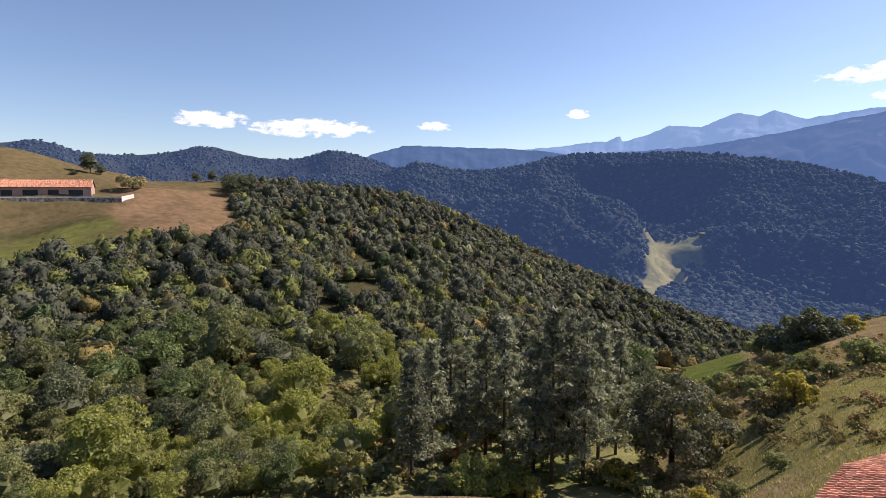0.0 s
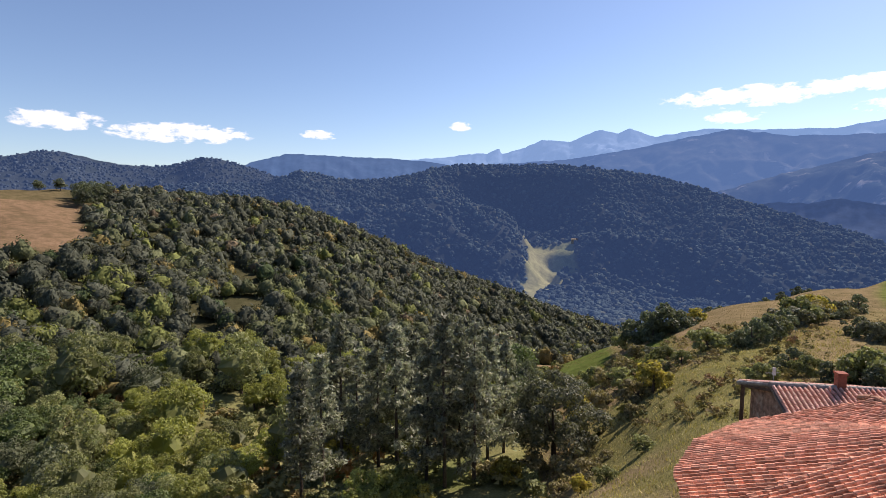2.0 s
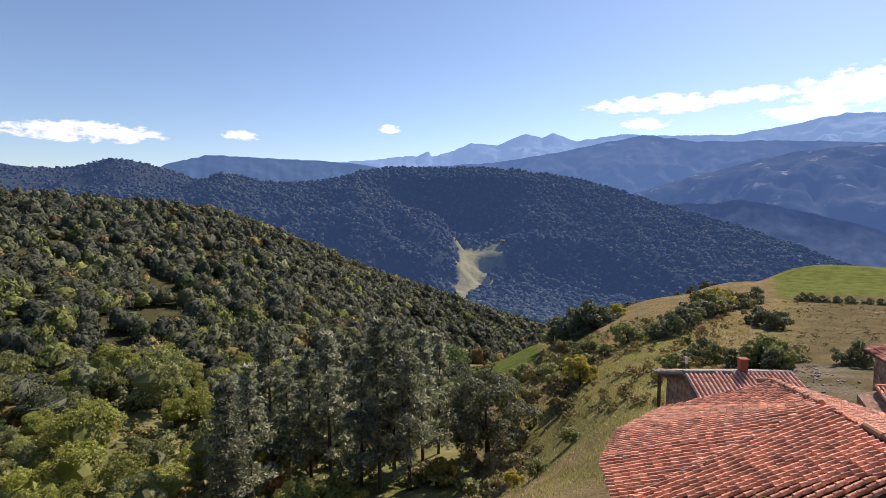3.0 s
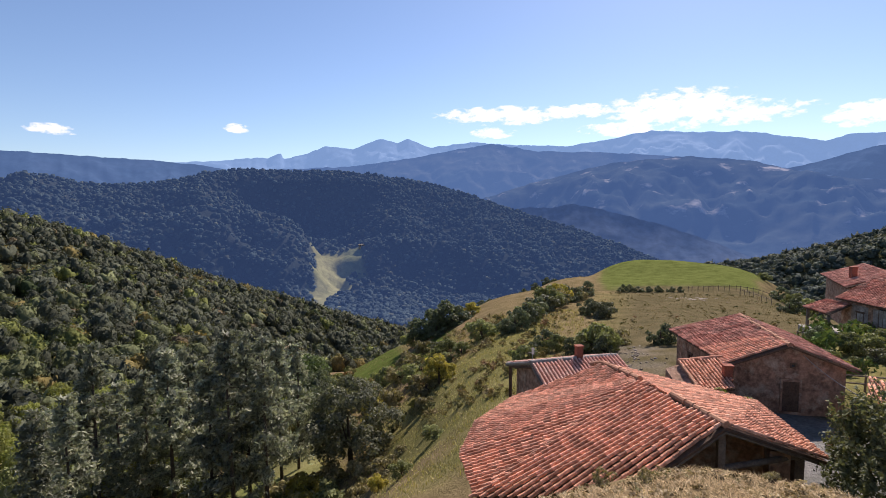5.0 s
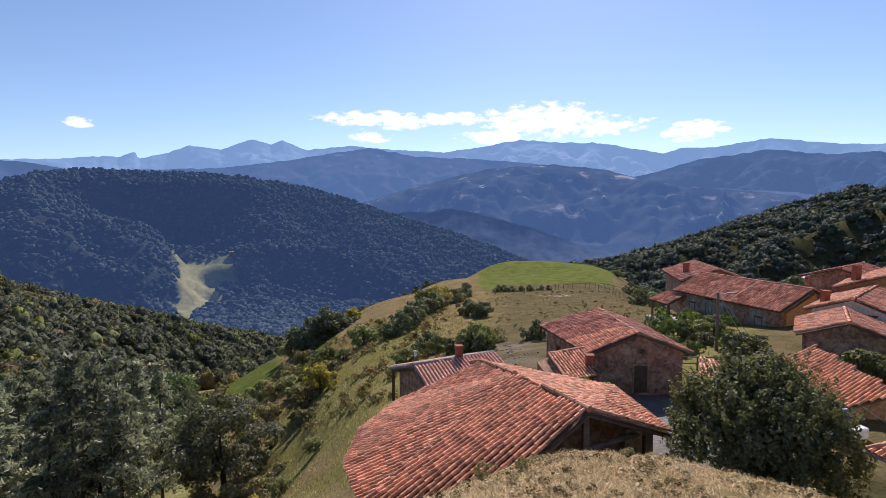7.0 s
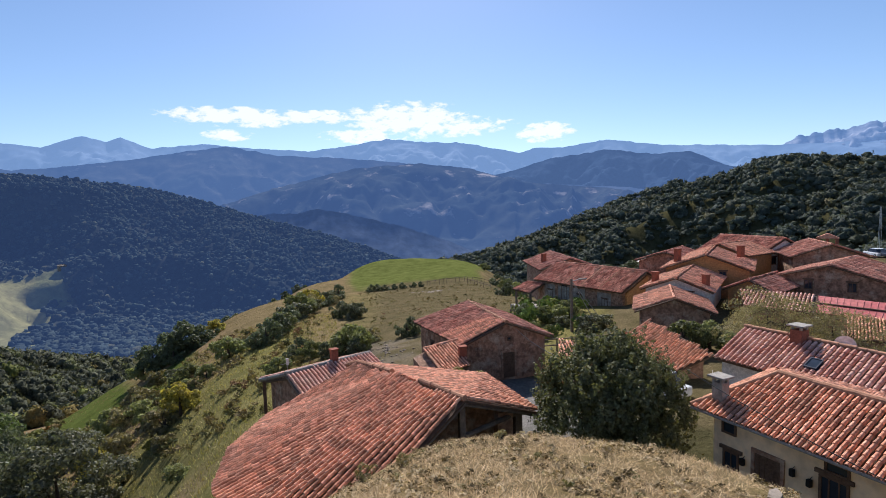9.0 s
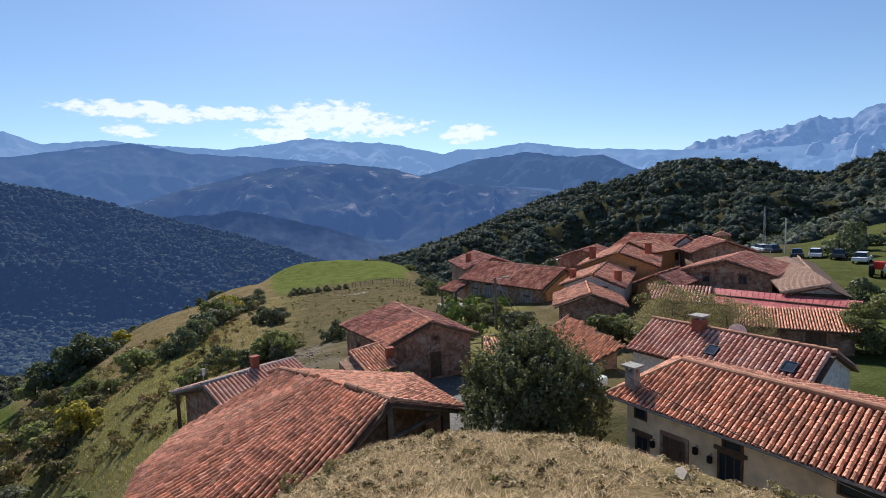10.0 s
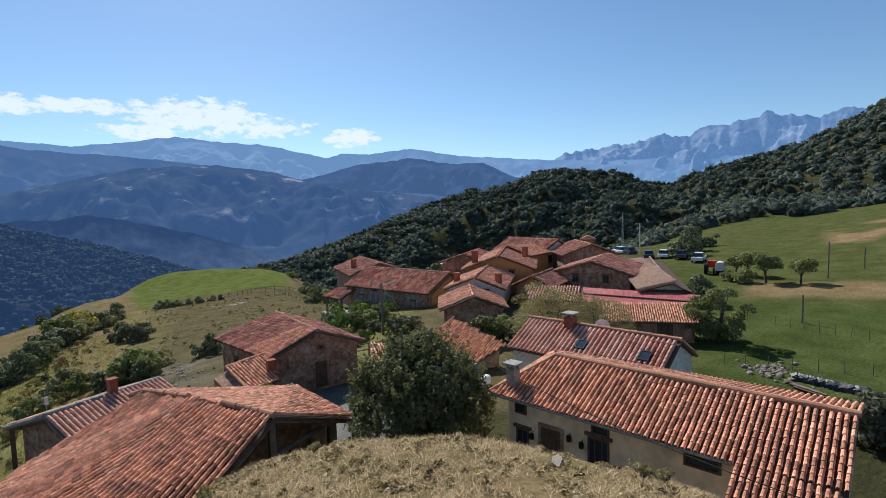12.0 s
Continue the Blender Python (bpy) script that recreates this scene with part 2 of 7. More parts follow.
def quads_mesh(name, verts, per, material_, tint=None, smooth=False, faces=None):
    """A mesh from a numpy array of corners, per corners to a face; tint: one colour for each corner."""
    me = bpy.data.meshes.new(name)
    n = len(verts)
    me.vertices.add(n)
    me.vertices.foreach_set("co", np.ascontiguousarray(verts, np.float32).ravel())
    idx = np.arange(n, dtype=np.int32) if faces is None else np.ascontiguousarray(faces, np.int32).ravel()
    me.loops.add(len(idx))
    me.loops.foreach_set("vertex_index", idx)
    count = len(idx) // per
    me.polygons.add(count)
    me.polygons.foreach_set("loop_start", np.arange(0, len(idx), per, dtype=np.int32))
    me.polygons.foreach_set("use_smooth", np.full(count, smooth))
    if tint is not None:
        layer = me.color_attributes.new("tint", "FLOAT_COLOR", "POINT")
        layer.data.foreach_set("color", np.c_[tint, np.ones(n)].astype(np.float32).ravel())
    me.materials.append(material_)
    me.update(calc_edges=True)
    return me


def part(name, bm, mat, parent=None, label=""):
    me = bpy.data.meshes.new(name)
    bm.normal_update()
    bm.to_mesh(me)
    bm.free()
    me.materials.append(mat)
    ob = new(name, me)
    if parent:
        ob.parent = parent
    if label:
        tagged(ob, label)
    return ob


def hang(name, me, parent, label=""):
    ob = new(name, me)
    ob.parent = parent
    if label:
        tagged(ob, label)
    return ob


def thing(name, label, category, place=(0, 0, 0), turn=0.0, group="", kind=""):
    ob = new(name)
    ob.matrix_world = pose(*place, 0, 0, turn)
    return tagged(ob, label, category, group, kind)


def box_bm(x0, y0, z0, x1, y1, z1, bevel=0.0, bm=None):
    own = bm or bmesh.new()
    made = bmesh.ops.create_cube(own, size=1.0)
    bmesh.ops.transform(own, matrix=Matrix.Translation(((x0 + x1) / 2, (y0 + y1) / 2, (z0 + z1) / 2)) @ Matrix.Diagonal((x1 - x0, y1 - y0, z1 - z0, 1)), verts=made["verts"])
    if bevel:
        bmesh.ops.bevel(own, geom=list({e for v in made["verts"] for e in v.link_edges}), offset=bevel, segments=2, affect="EDGES", profile=0.5)
    return own


def rod_bm(a, b, r0, r1=None, sides=8, bm=None):
    own = bm or bmesh.new()
    a, b = Vector(a), Vector(b)
    made = bmesh.ops.create_cone(own, segments=sides, radius1=r0, radius2=r0 if r1 is None else r1, depth=(b - a).length, cap_ends=True)
    turn = (b - a).to_track_quat("Z", "Y").to_matrix().to_4x4()
    bmesh.ops.transform(own, matrix=Matrix.Translation((a + b) / 2) @ turn, verts=made["verts"])
    return own


def prism_bm(outline, z0, z1):
    """A block on an outline of (x, y), from z0 to z1 (numbers, or one for each corner)."""
    n = len(outline)
    lo = [z0] * n if isinstance(z0, (int, float)) else z0
    hi = [z1] * n if isinstance(z1, (int, float)) else z1
    bm = bmesh.new()
    under = [bm.verts.new((x, y, z)) for (x, y), z in zip(outline, lo)]
    over = [bm.verts.new((x, y, z)) for (x, y), z in zip(outline, hi)]
    bm.faces.new(under[::-1]), bm.faces.new(over)
    for i in range(n):
        j = (i + 1) % n
        bm.faces.new((under[i], under[j], over[j], over[i]))
    return bm


# ---- the lie of the land ----
def lattice(x, y, seed=0.0):
    """Smooth value noise on a unit lattice, 0 to 1."""
    xi, yi = np.floor(x), np.floor(y)
    u, v = x - xi, y - yi
    u, v = u * u * (3 - 2 * u), v * v * (3 - 2 * v)

    def pick(i, j):
        s = np.sin(i * 127.1 + j * 311.7 + seed * 74.7) * 43758.5453
        return s - np.floor(s)

    low = pick(xi, yi) * (1 - u) + pick(xi + 1, yi) * u
    high = pick(xi, yi + 1) * (1 - u) + pick(xi + 1, yi + 1) * u
    return low * (1 - v) + high * v


def fractal(x, y, octaves=4, seed=0.0):
    total, size, weight = 0.0, 1.0, 0.0
    for k in range(octaves):
        total = total + lattice(x * 2**k, y * 2**k, seed + k) * size
        weight, size = weight + size, size * 0.5
    return total / weight


# The knoll's brow: how steeply one looks down on it, by heading.
BROW = {-12: 36, -3: 33, 2.6: 31.0, 11: 27.1, 17: 25.7, 25: 25.0, 36: 24.4, 43: 24.9, 52: 26.2, 62: 27.6, 70: 28.8, 76: 31, 90: 34}
# Depth of the ground below the eye along a heading: (distance, depth).
NEAR = {
    -180: [(3, 1.9), (30, 6), (100, 20), (400, 20)],
    -100: [(3, 1.9), (30, 16), (60, 26), (110, 28), (225, 12), (300, -14), (420, -20), (600, 60)],
    -86: [(3, 1.9), (40, 26), (70, 34), (120, 33), (215, 17), (237, 10.5), (243, 3.1), (262, 2.8), (276, -3), (330, -21), (400, -20), (600, 60)],
    -77: [(3, 1.9), (40, 26), (70, 34), (120, 33), (200, 14), (234, 8.0), (243, 3.1), (258, 1.5), (270, -1.5), (330, -6), (420, 10), (600, 80)],
    -68: [(3, 1.9), (40, 26), (72, 36), (120, 35), (200, 15), (270, 2), (330, -3), (420, 20), (600, 90)],
    -57: [(3, 1.9), (40, 26), (75, 37), (120, 37), (200, 24), (290, 2), (330, -1), (420, 30), (600, 100)],
    -48: [(3, 1.9), (40, 26), (75, 38), (120, 41), (200, 31), (320, 9), (360, 12), (450, 60), (600, 110)],
    -38: [(3, 1.9), (40, 26), (75, 37), (120, 45), (200, 43), (320, 35), (360, 40), (450, 80), (600, 110)],
    -29: [(3, 1.9), (40, 26), (75, 34), (120, 46), (200, 58), (320, 54), (370, 65), (600, 115)],
    -21: [(3, 1.9), (20, 13), (40, 25), (70, 31), (110, 37.5), (160, 52), (230, 74), (310, 68), (370, 85), (600, 120)],
    -14: [(3, 1.9), (20, 13.2), (40, 21), (70, 25.5), (110, 31), (145, 39), (200, 66), (300, 82), (600, 125)],
    -9: [(3, 1.9), (13, 9), (20, 13.4), (40, 17.5), (70, 20.8), (110, 25.5), (135, 31), (190, 60), (300, 95), (600, 130)],
    -4: [(3, 1.9), (11, 7.6), (17, 12.6), (30, 13.8), (60, 17), (100, 20.2), (135, 24.8), (200, 56), (300, 95), (600, 130)],
    2: [(16, 11.7), (30, 12.7), (60, 15.6), (100, 18.8), (160, 24), (230, 56), (300, 90), (600, 130)],
    9: [(16, 11.5), (30, 12.0), (60, 14.8), (100, 18.6), (130, 21.2), (160, 21.4), (185, 21.1), (260, 56), (600, 130)],
    16: [(16, 11.4), (30, 11.6), (45, 12.6), (100, 17.6), (130, 20.3), (160, 19.9), (190, 18.9), (270, 56), (600, 130)],
    21: [(16, 11.3), (30, 11.6), (45, 12.8), (100, 17.6), (130, 19.8), (160, 19.5), (185, 20.5), (260, 56), (600, 130)],
    30: [(16, 11.2), (30, 11.6), (50, 12.4), (68, 13.4), (100, 18), (200, 42), (300, 64), (600, 130)],
    40: [(16, 11.1), (30, 11.2), (60, 11.4), (90, 13), (150, 23), (250, 45), (600, 90)],
    50: [(16, 11.0), (30, 10.8), (70, 10.4), (110, 11.8), (160, 20), (250, 36), (600, 60)],
    60: [(16, 10.9), (30, 11.0), (45, 11.2), (60, 10.8), (80, 9.9), (130, 10.8), (180, 17), (250, 22), (600, 40)],
    68: [(16, 10.9), (28, 11.2), (42, 11.0), (75, 10.2), (110, 9.3), (165, 9.2), (240, 6), (600, 20)],
    76: [(16, 10.9), (28, 11.4), (42, 11.0), (75, 9.4), (120, 7.4), (180, 6.4), (240, 3), (600, 10)],
    88: [(16, 10.9), (28, 11.4), (42, 10.6), (75, 8), (120, 4), (180, 1), (240, -4), (600, -20)],
    110: [(16, 8), (30, 9), (80, 6), (200, -4), (600, -30)],
    180: [(3, 1.9), (30, 6), (100, 20), (400, 20)],
}
# Wooded hills that close the valley: heading and height of the crest in degrees, its distance, its run-out.
RIDGES = {
    "valley_hill": dict(trees=0.3, far=1080, run=430, foot=150, crest=[(-70, 1.0), (-58, 2.0), (-52.4, 2.2), (-48.6, 3.4), (-44.9, 2.6), (-38.6, 2.8), (-33.2, 4.0), (-25.2, 4.15), (-20, 4.1), (-12.6, 3.1), (-7.75, 1.9), (-5.4, 1.1), (0.2, -0.8), (5.6, -2.4), (7.1, -2.95), (13.6, -5.5), (20, -8), (30, -10)]),
    "valley_shoulder": dict(far=820, run=190, foot=135, crest=[(-60, -9), (-50, -5), (-41, -2.1), (-35, 0.0), (-29, -0.5), (-24.9, -2.8), (-23.7, -4.6), (-21, -7), (-17, -7.6), (-12, -9), (-6, -11), (0, -12)]),
    "back_hill": dict(trees=0.25, far=1450, run=520, foot=120, crest=[(-110, 3.6), (-95, 4.2), (-86, 4.3), (-84.1, 4.6), (-81, 3.7), (-76.6, 3.6), (-74.2, 3.85), (-70.2, 4.65), (-66.5, 3.85), (-61.4, 3.65), (-58.4, 4.5), (-54.2, 3.8), (-51, 2.7), (-46, 1), (-40, -2)]),
    "east_hill": dict(far=480, run=300, foot=60, crest=[(8, -9), (14.4, -6.6), (22, -5.3), (29.7, -2.9), (35.9, -0.4), (41.7, 1.4), (47.1, 2.3), (51.1, 3.6), (54.8, 3.5), (58.7, 3.0), (62.8, 1.7), (66.7, 2.9), (71.4, 4.0), (75.7, 5.5), (80.1, 7.8), (86, 10), (95, 11), (110, 8)]),
}


def knots(table, x):
    xs = np.array([k[0] for k in table], float)
    ys = np.array([k[1] for k in table], float)
    return np.interp(x, xs, ys)


def soft_knots(table, x):
    """Smooth curve through knots (cubic, with the neighbours' slopes)."""
    xs = np.array([k[0] for k in table], float)
    ys = np.array([k[1] for k in table], float)
    m = np.gradient(ys, xs)
    i = np.clip(np.searchsorted(xs, x) - 1, 0, len(xs) - 2)
    h = xs[i + 1] - xs[i]
    t = np.clip((x - xs[i]) / h, 0, 1)
    return (2 * t**3 - 3 * t**2 + 1) * ys[i] + (t**3 - 2 * t**2 + t) * h * m[i] + (3 * t**2 - 2 * t**3) * ys[i + 1] + (t**3 - t**2) * h * m[i + 1]


def near_profile(heading):
    rows = NEAR[heading]
    if rows[0][0] > 10:
        dip = knots(sorted(BROW.items()), heading)
        brow = 11 * math.tan(radians(float(dip)))
        rows = [(3, 1.95), (6.5, min(3.85, brow * 0.8)), (11, brow), (12.6, brow + 1.9)] + rows
    return rows + [(6000, 150)]


HEADS = sorted(NEAR)


def depth_near(az, r):
    """Depth of the near ground below the eye for arrays of heading and distance."""
    table = [np.interp(r, *np.array(near_profile(h), float).T) for h in HEADS]
    heads = np.array(HEADS, float)
    i = np.clip(np.searchsorted(heads, az, side="right") - 1, 0, len(heads) - 2)
    t = np.clip((az - heads[i]) / (heads[i + 1] - heads[i]), 0, 1)
    stack = np.stack(table)
    slope = np.gradient(stack, heads, axis=0)
    cols = np.arange(len(r))
    h = heads[i + 1] - heads[i]
    return ((2 * t**3 - 3 * t**2 + 1) * stack[i, cols] + (t**3 - 2 * t**2 + t) * h * slope[i, cols]
            + (3 * t**2 - 2 * t**3) * stack[i + 1, cols] + (t**3 - t**2) * h * slope[i + 1, cols])


def height(x, y):
    """Height of the ground at arrays of x and y."""
    x, y = np.atleast_1d(np.asarray(x, float)), np.atleast_1d(np.asarray(y, float))
    r, az = np.hypot(x, y), np.degrees(np.arctan2(x, y))
    z = EYE - depth_near(az, r)
    rough = np.clip((r - 45) / 150, 0, 1)
    z = z + (fractal(x / 34, y / 34, 3, 3.0) - 0.5) * 7 * rough * np.clip((r - 100) / 150, 0.12, 1)
    z = z + (fractal(x / 2.2, y / 2.2, 3, 9.0) - 0.5) * 0.22 * np.clip((r - 3) / 6, 0, 1)
    for k, (name, s) in enumerate(RIDGES.items()):
        top = EYE + s["far"] * np.tan(np.radians(soft_knots(s["crest"], az) - s.get("trees", 0)))
        bent = s["far"] * (1 + 0.10 * (fractal(az / 9 + 7 * k, az * 0 + k, 2, k) - 0.5))
        top = EYE + (top - EYE) * bent / s["far"]
        f = np.clip((bent - r) / s["run"], 0, 1.6)
        folds = (np.abs(fractal(x / (s["far"] * 0.16), y / (s["far"] * 0.16), 4, 20.0 + k) - 0.5)) * 2
        front = top - (top - EYE + s["foot"]) * (0.82 * f + 0.18 * np.sin(np.clip(f, 0, 1) * math.pi / 2) ** 2) - (folds - 0.2) * s["far"] * 0.075 * np.clip(f * 3, 0, 1) * np.clip(1.6 - f, 0, 1)
        if name == "valley_hill":
            scarp = np.clip((az + 35) / 5, 0, 1) * np.clip((-14 - az) / 5, 0, 1)
            u = np.clip((f - 0.10) / 0.10, 0, 1)
            front = front - scarp * 34 * u * u * (3 - 2 * u)
        back = top - (r - bent) * 0.45
        hill = np.where(r < bent, front, back)
        fade = np.clip((np.degrees(0) + np.minimum(az - s["crest"][0][0], s["crest"][-1][0] - az)) / 6, 0, 1)
        hill = np.where(fade > 0, hill - (1 - fade) * 160, -400)
        z = np.maximum(z, hill)
    return z


def ground(x, y):
    return float(height(x, y)[0])


def at(heading, r):
    """A place by heading and distance from the knoll."""
    a = radians(heading)
    return (r * math.sin(a), r * math.cos(a))


def blob(x, y, cx, cy, rx, ry, turn=0.0):
    """1 inside an ellipse on the plan, falling to 0 at its edge."""
    c, s = math.cos(radians(turn)), math.sin(radians(turn))
    u, v = ((x - cx) * c + (y - cy) * s) / rx, (-(x - cx) * s + (y - cy) * c) / ry
    return np.clip((1.15 - np.hypot(u, v) + (fractal(x / 9, y / 9, 3, 5.0) - 0.5) * 0.35) * 5, 0, 1)


def sector(az, r, a0, a1, r0, r1, soft=1.2):
    edge_a = np.minimum(az - a0, a1 - az) / soft
    edge_r = np.minimum(r - r0, r1 - r) / (0.02 * r + 0.5)
    return np.clip(np.minimum(edge_a, edge_r), 0, 1)


DRY, BROWN, GREEN, MEADOW, WOODSOIL = (0.25, 0.175, 0.095), (0.225, 0.165, 0.09), (0.112, 0.135, 0.036), (0.106, 0.110, 0.040), (0.075, 0.068, 0.035)
OLIVE, TAN, HAZEWOOD, YARD, STREET = (0.215, 0.185, 0.075), (0.30, 0.195, 0.11), (0.055, 0.064, 0.062), (0.15, 0.118, 0.066), (0.22, 0.205, 0.19)


def ground_cover(x, y):
    r, az = np.hypot(x, y), np.degrees(np.arctan2(x, y))
    az = az + (fractal(x / 25, y / 25, 3, 40.0) - 0.5) * 2.0 * np.clip(r / 60, 0, 1)
    col = np.tile(np.array(WOODSOIL), (len(x), 1))

    def lay(mask, colour):
        col[:] = col * (1 - mask[:, None]) + np.array(colour) * mask[:, None]

    # distant wood floor: soil colour made greyer and bluer as painted haze
    lay(np.clip((r - 480) / 150, 0, 1), HAZEWOOD)
    # slope under the knoll, the spur with its pastures
    lay(sector(az, r, -92, -14, 30, 105, 4) * np.clip((fractal(x / 14, y / 14, 3, 12.0) - 0.30) * 6, 0, 1), (0.235, 0.215, 0.09))
    lay(blob(x, y, *at(-31.8, 53), 4, 6, 30), (0.175, 0.18, 0.065))
    lay(sector(az, r, -24, 26, 20, 215, 3), BROWN)
    lay(sector(az, r, -18, 4, 14, 75, 3) * np.clip((fractal(x / 11, y / 11, 3, 15.0) - 0.3) * 5, 0, 1), OLIVE)
    lay(sector(az, r, 6, 26, 60, 128, 2) * 0.45, OLIVE)
    lay(sector(az, r, -24, -5, 62, 215, 3), (0.27, 0.185, 0.105))
    lay(sector(az, r, -23.5, -13.5, 80, 150, 1.5), GREEN)
    lay(sector(az, r, -15.5, -7.5, 78, 100, 1.5), GREEN)
    lay(sector(az, r, 7.5, 23, 131, 215, 0.8), (0.145, 0.16, 0.048))
    lay(blob(x, y, *at(17, 112), 9, 4), TAN)
    # village yards, fields on the right, the stubble field on the left
    lay(sector(az, r, 8, 62, 26, 140, 3), YARD)
    lay(sector(az, r, 24, 37, 38, 64, 2), OLIVE)
    lay(sector(az, r, 60.5, 112, 30, 240, 1.5), MEADOW)
    lay(sector(az, r, 66, 100, 32, 60, 2) * 0.8, (0.085, 0.105, 0.032))
    lay(sector(az, r, 69.5, 84, 62, 72, 1.2) * 0.8, TAN)
    lay(sector(az, r, 76, 88, 105, 150, 2) * np.clip((fractal(x / 12, y / 12, 2, 17.0) - 0.45) * 6, 0, 1), TAN)
    lay(sector(az, r, -110, -77, 186, 222, 1.0), (0.15, 0.148, 0.05))
    lay(sector(az, r, -110, -69, 222, 430, 1.5), (0.155, 0.118, 0.062))
    lay(sector(az, r, -79, -68.2, 190, 285, 1.0), (0.235, 0.15, 0.09))
    lay(sector(az, r, -110, -69, 170, 290, 1.0) * np.clip((fractal(x / 9, y / 9, 3, 37.0) - 0.52) * 7, 0, 1) * 0.5, (0.11, 0.085, 0.045))
    lay(sector(az, r, -68, -52, 300, 345, 1.0) * np.clip((fractal(x / 20, y / 20, 2, 19.0) - 0.5) * 6, 0, 1), TAN)
    # pasture in the far valley
    lay(sector(az, r, -24.2, -19.4, 590, 860, 0.4), (0.34, 0.31, 0.15))
    lay(sector(az, r, -21.2, -18.2, 770, 860, 0.4), (0.26, 0.26, 0.13))
    lay(blob(x, y, *at(11.5, 47), 4, 7, 20) * np.clip((fractal(x / 3, y / 3, 3, 35.0) - 0.35) * 6, 0, 1), (0.19, 0.155, 0.115))
    # knoll
    lay(np.clip((15 - r) / 2, 0, 1), DRY)
    lay(np.clip((15 - r) / 2, 0, 1) * np.clip((fractal(x / 2.5, y / 2.5, 3, 31.0) - 0.5) * 5, 0, 1) * 0.35, OLIVE)
    lay(blob(x, y, 15.2, 27.0, 2.4, 6.0, 20), STREET)
    lay(blob(x, y, 13.0, 22.5, 2.6, 4.0, 40), STREET)
    return col


def build_ground():
    heads = np.concatenate([np.arange(-180, -96, 4.0), np.arange(-96, 96, 0.5), np.arange(96, 180, 4.0)])
    rings = np.concatenate([np.linspace(0.0, 20, 50), np.geomspace(20.5, 600, 170), np.geomspace(608, 1700, 90), np.geomspace(1800, 4950, 14)])
    A, Rr = np.meshgrid(np.radians(heads), rings)
    x, y = (Rr * np.sin(A)).ravel(), (Rr * np.cos(A)).ravel()
    z = height(x, y)
    n, m = len(heads), len(rings)
    verts = np.c_[x, y, z]
    verts = np.vstack([verts, [[0, 0, ground(0.01, 1.0)]]])
    i, j = np.meshgrid(np.arange(m - 1), np.arange(n), indexing="ij")
    k = (j + 1) % n
    quads = np.stack([i * n + j, (i + 1) * n + j, (i + 1) * n + k, i * n + k], -1).reshape(-1, 4)[:, ::-1]
    me = quads_mesh("ground", verts, 4, M_GROUND, smooth=True, faces=quads)
    layer = me.color_attributes.new("cover", "FLOAT_COLOR", "POINT")
    col = ground_cover(verts[:, 0], verts[:, 1])
    layer.data.foreach_set("color", np.c_[col, np.ones(len(col))].astype(np.float32).ravel())
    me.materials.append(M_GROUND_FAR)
    # faces past 480 m take the surface with the painted haze
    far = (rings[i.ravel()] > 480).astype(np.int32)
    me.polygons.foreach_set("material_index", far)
    tagged(new("ground", me), "hilly ground of dry grass, green pasture and woodland soil", "ground", kind="structure")


build_ground()

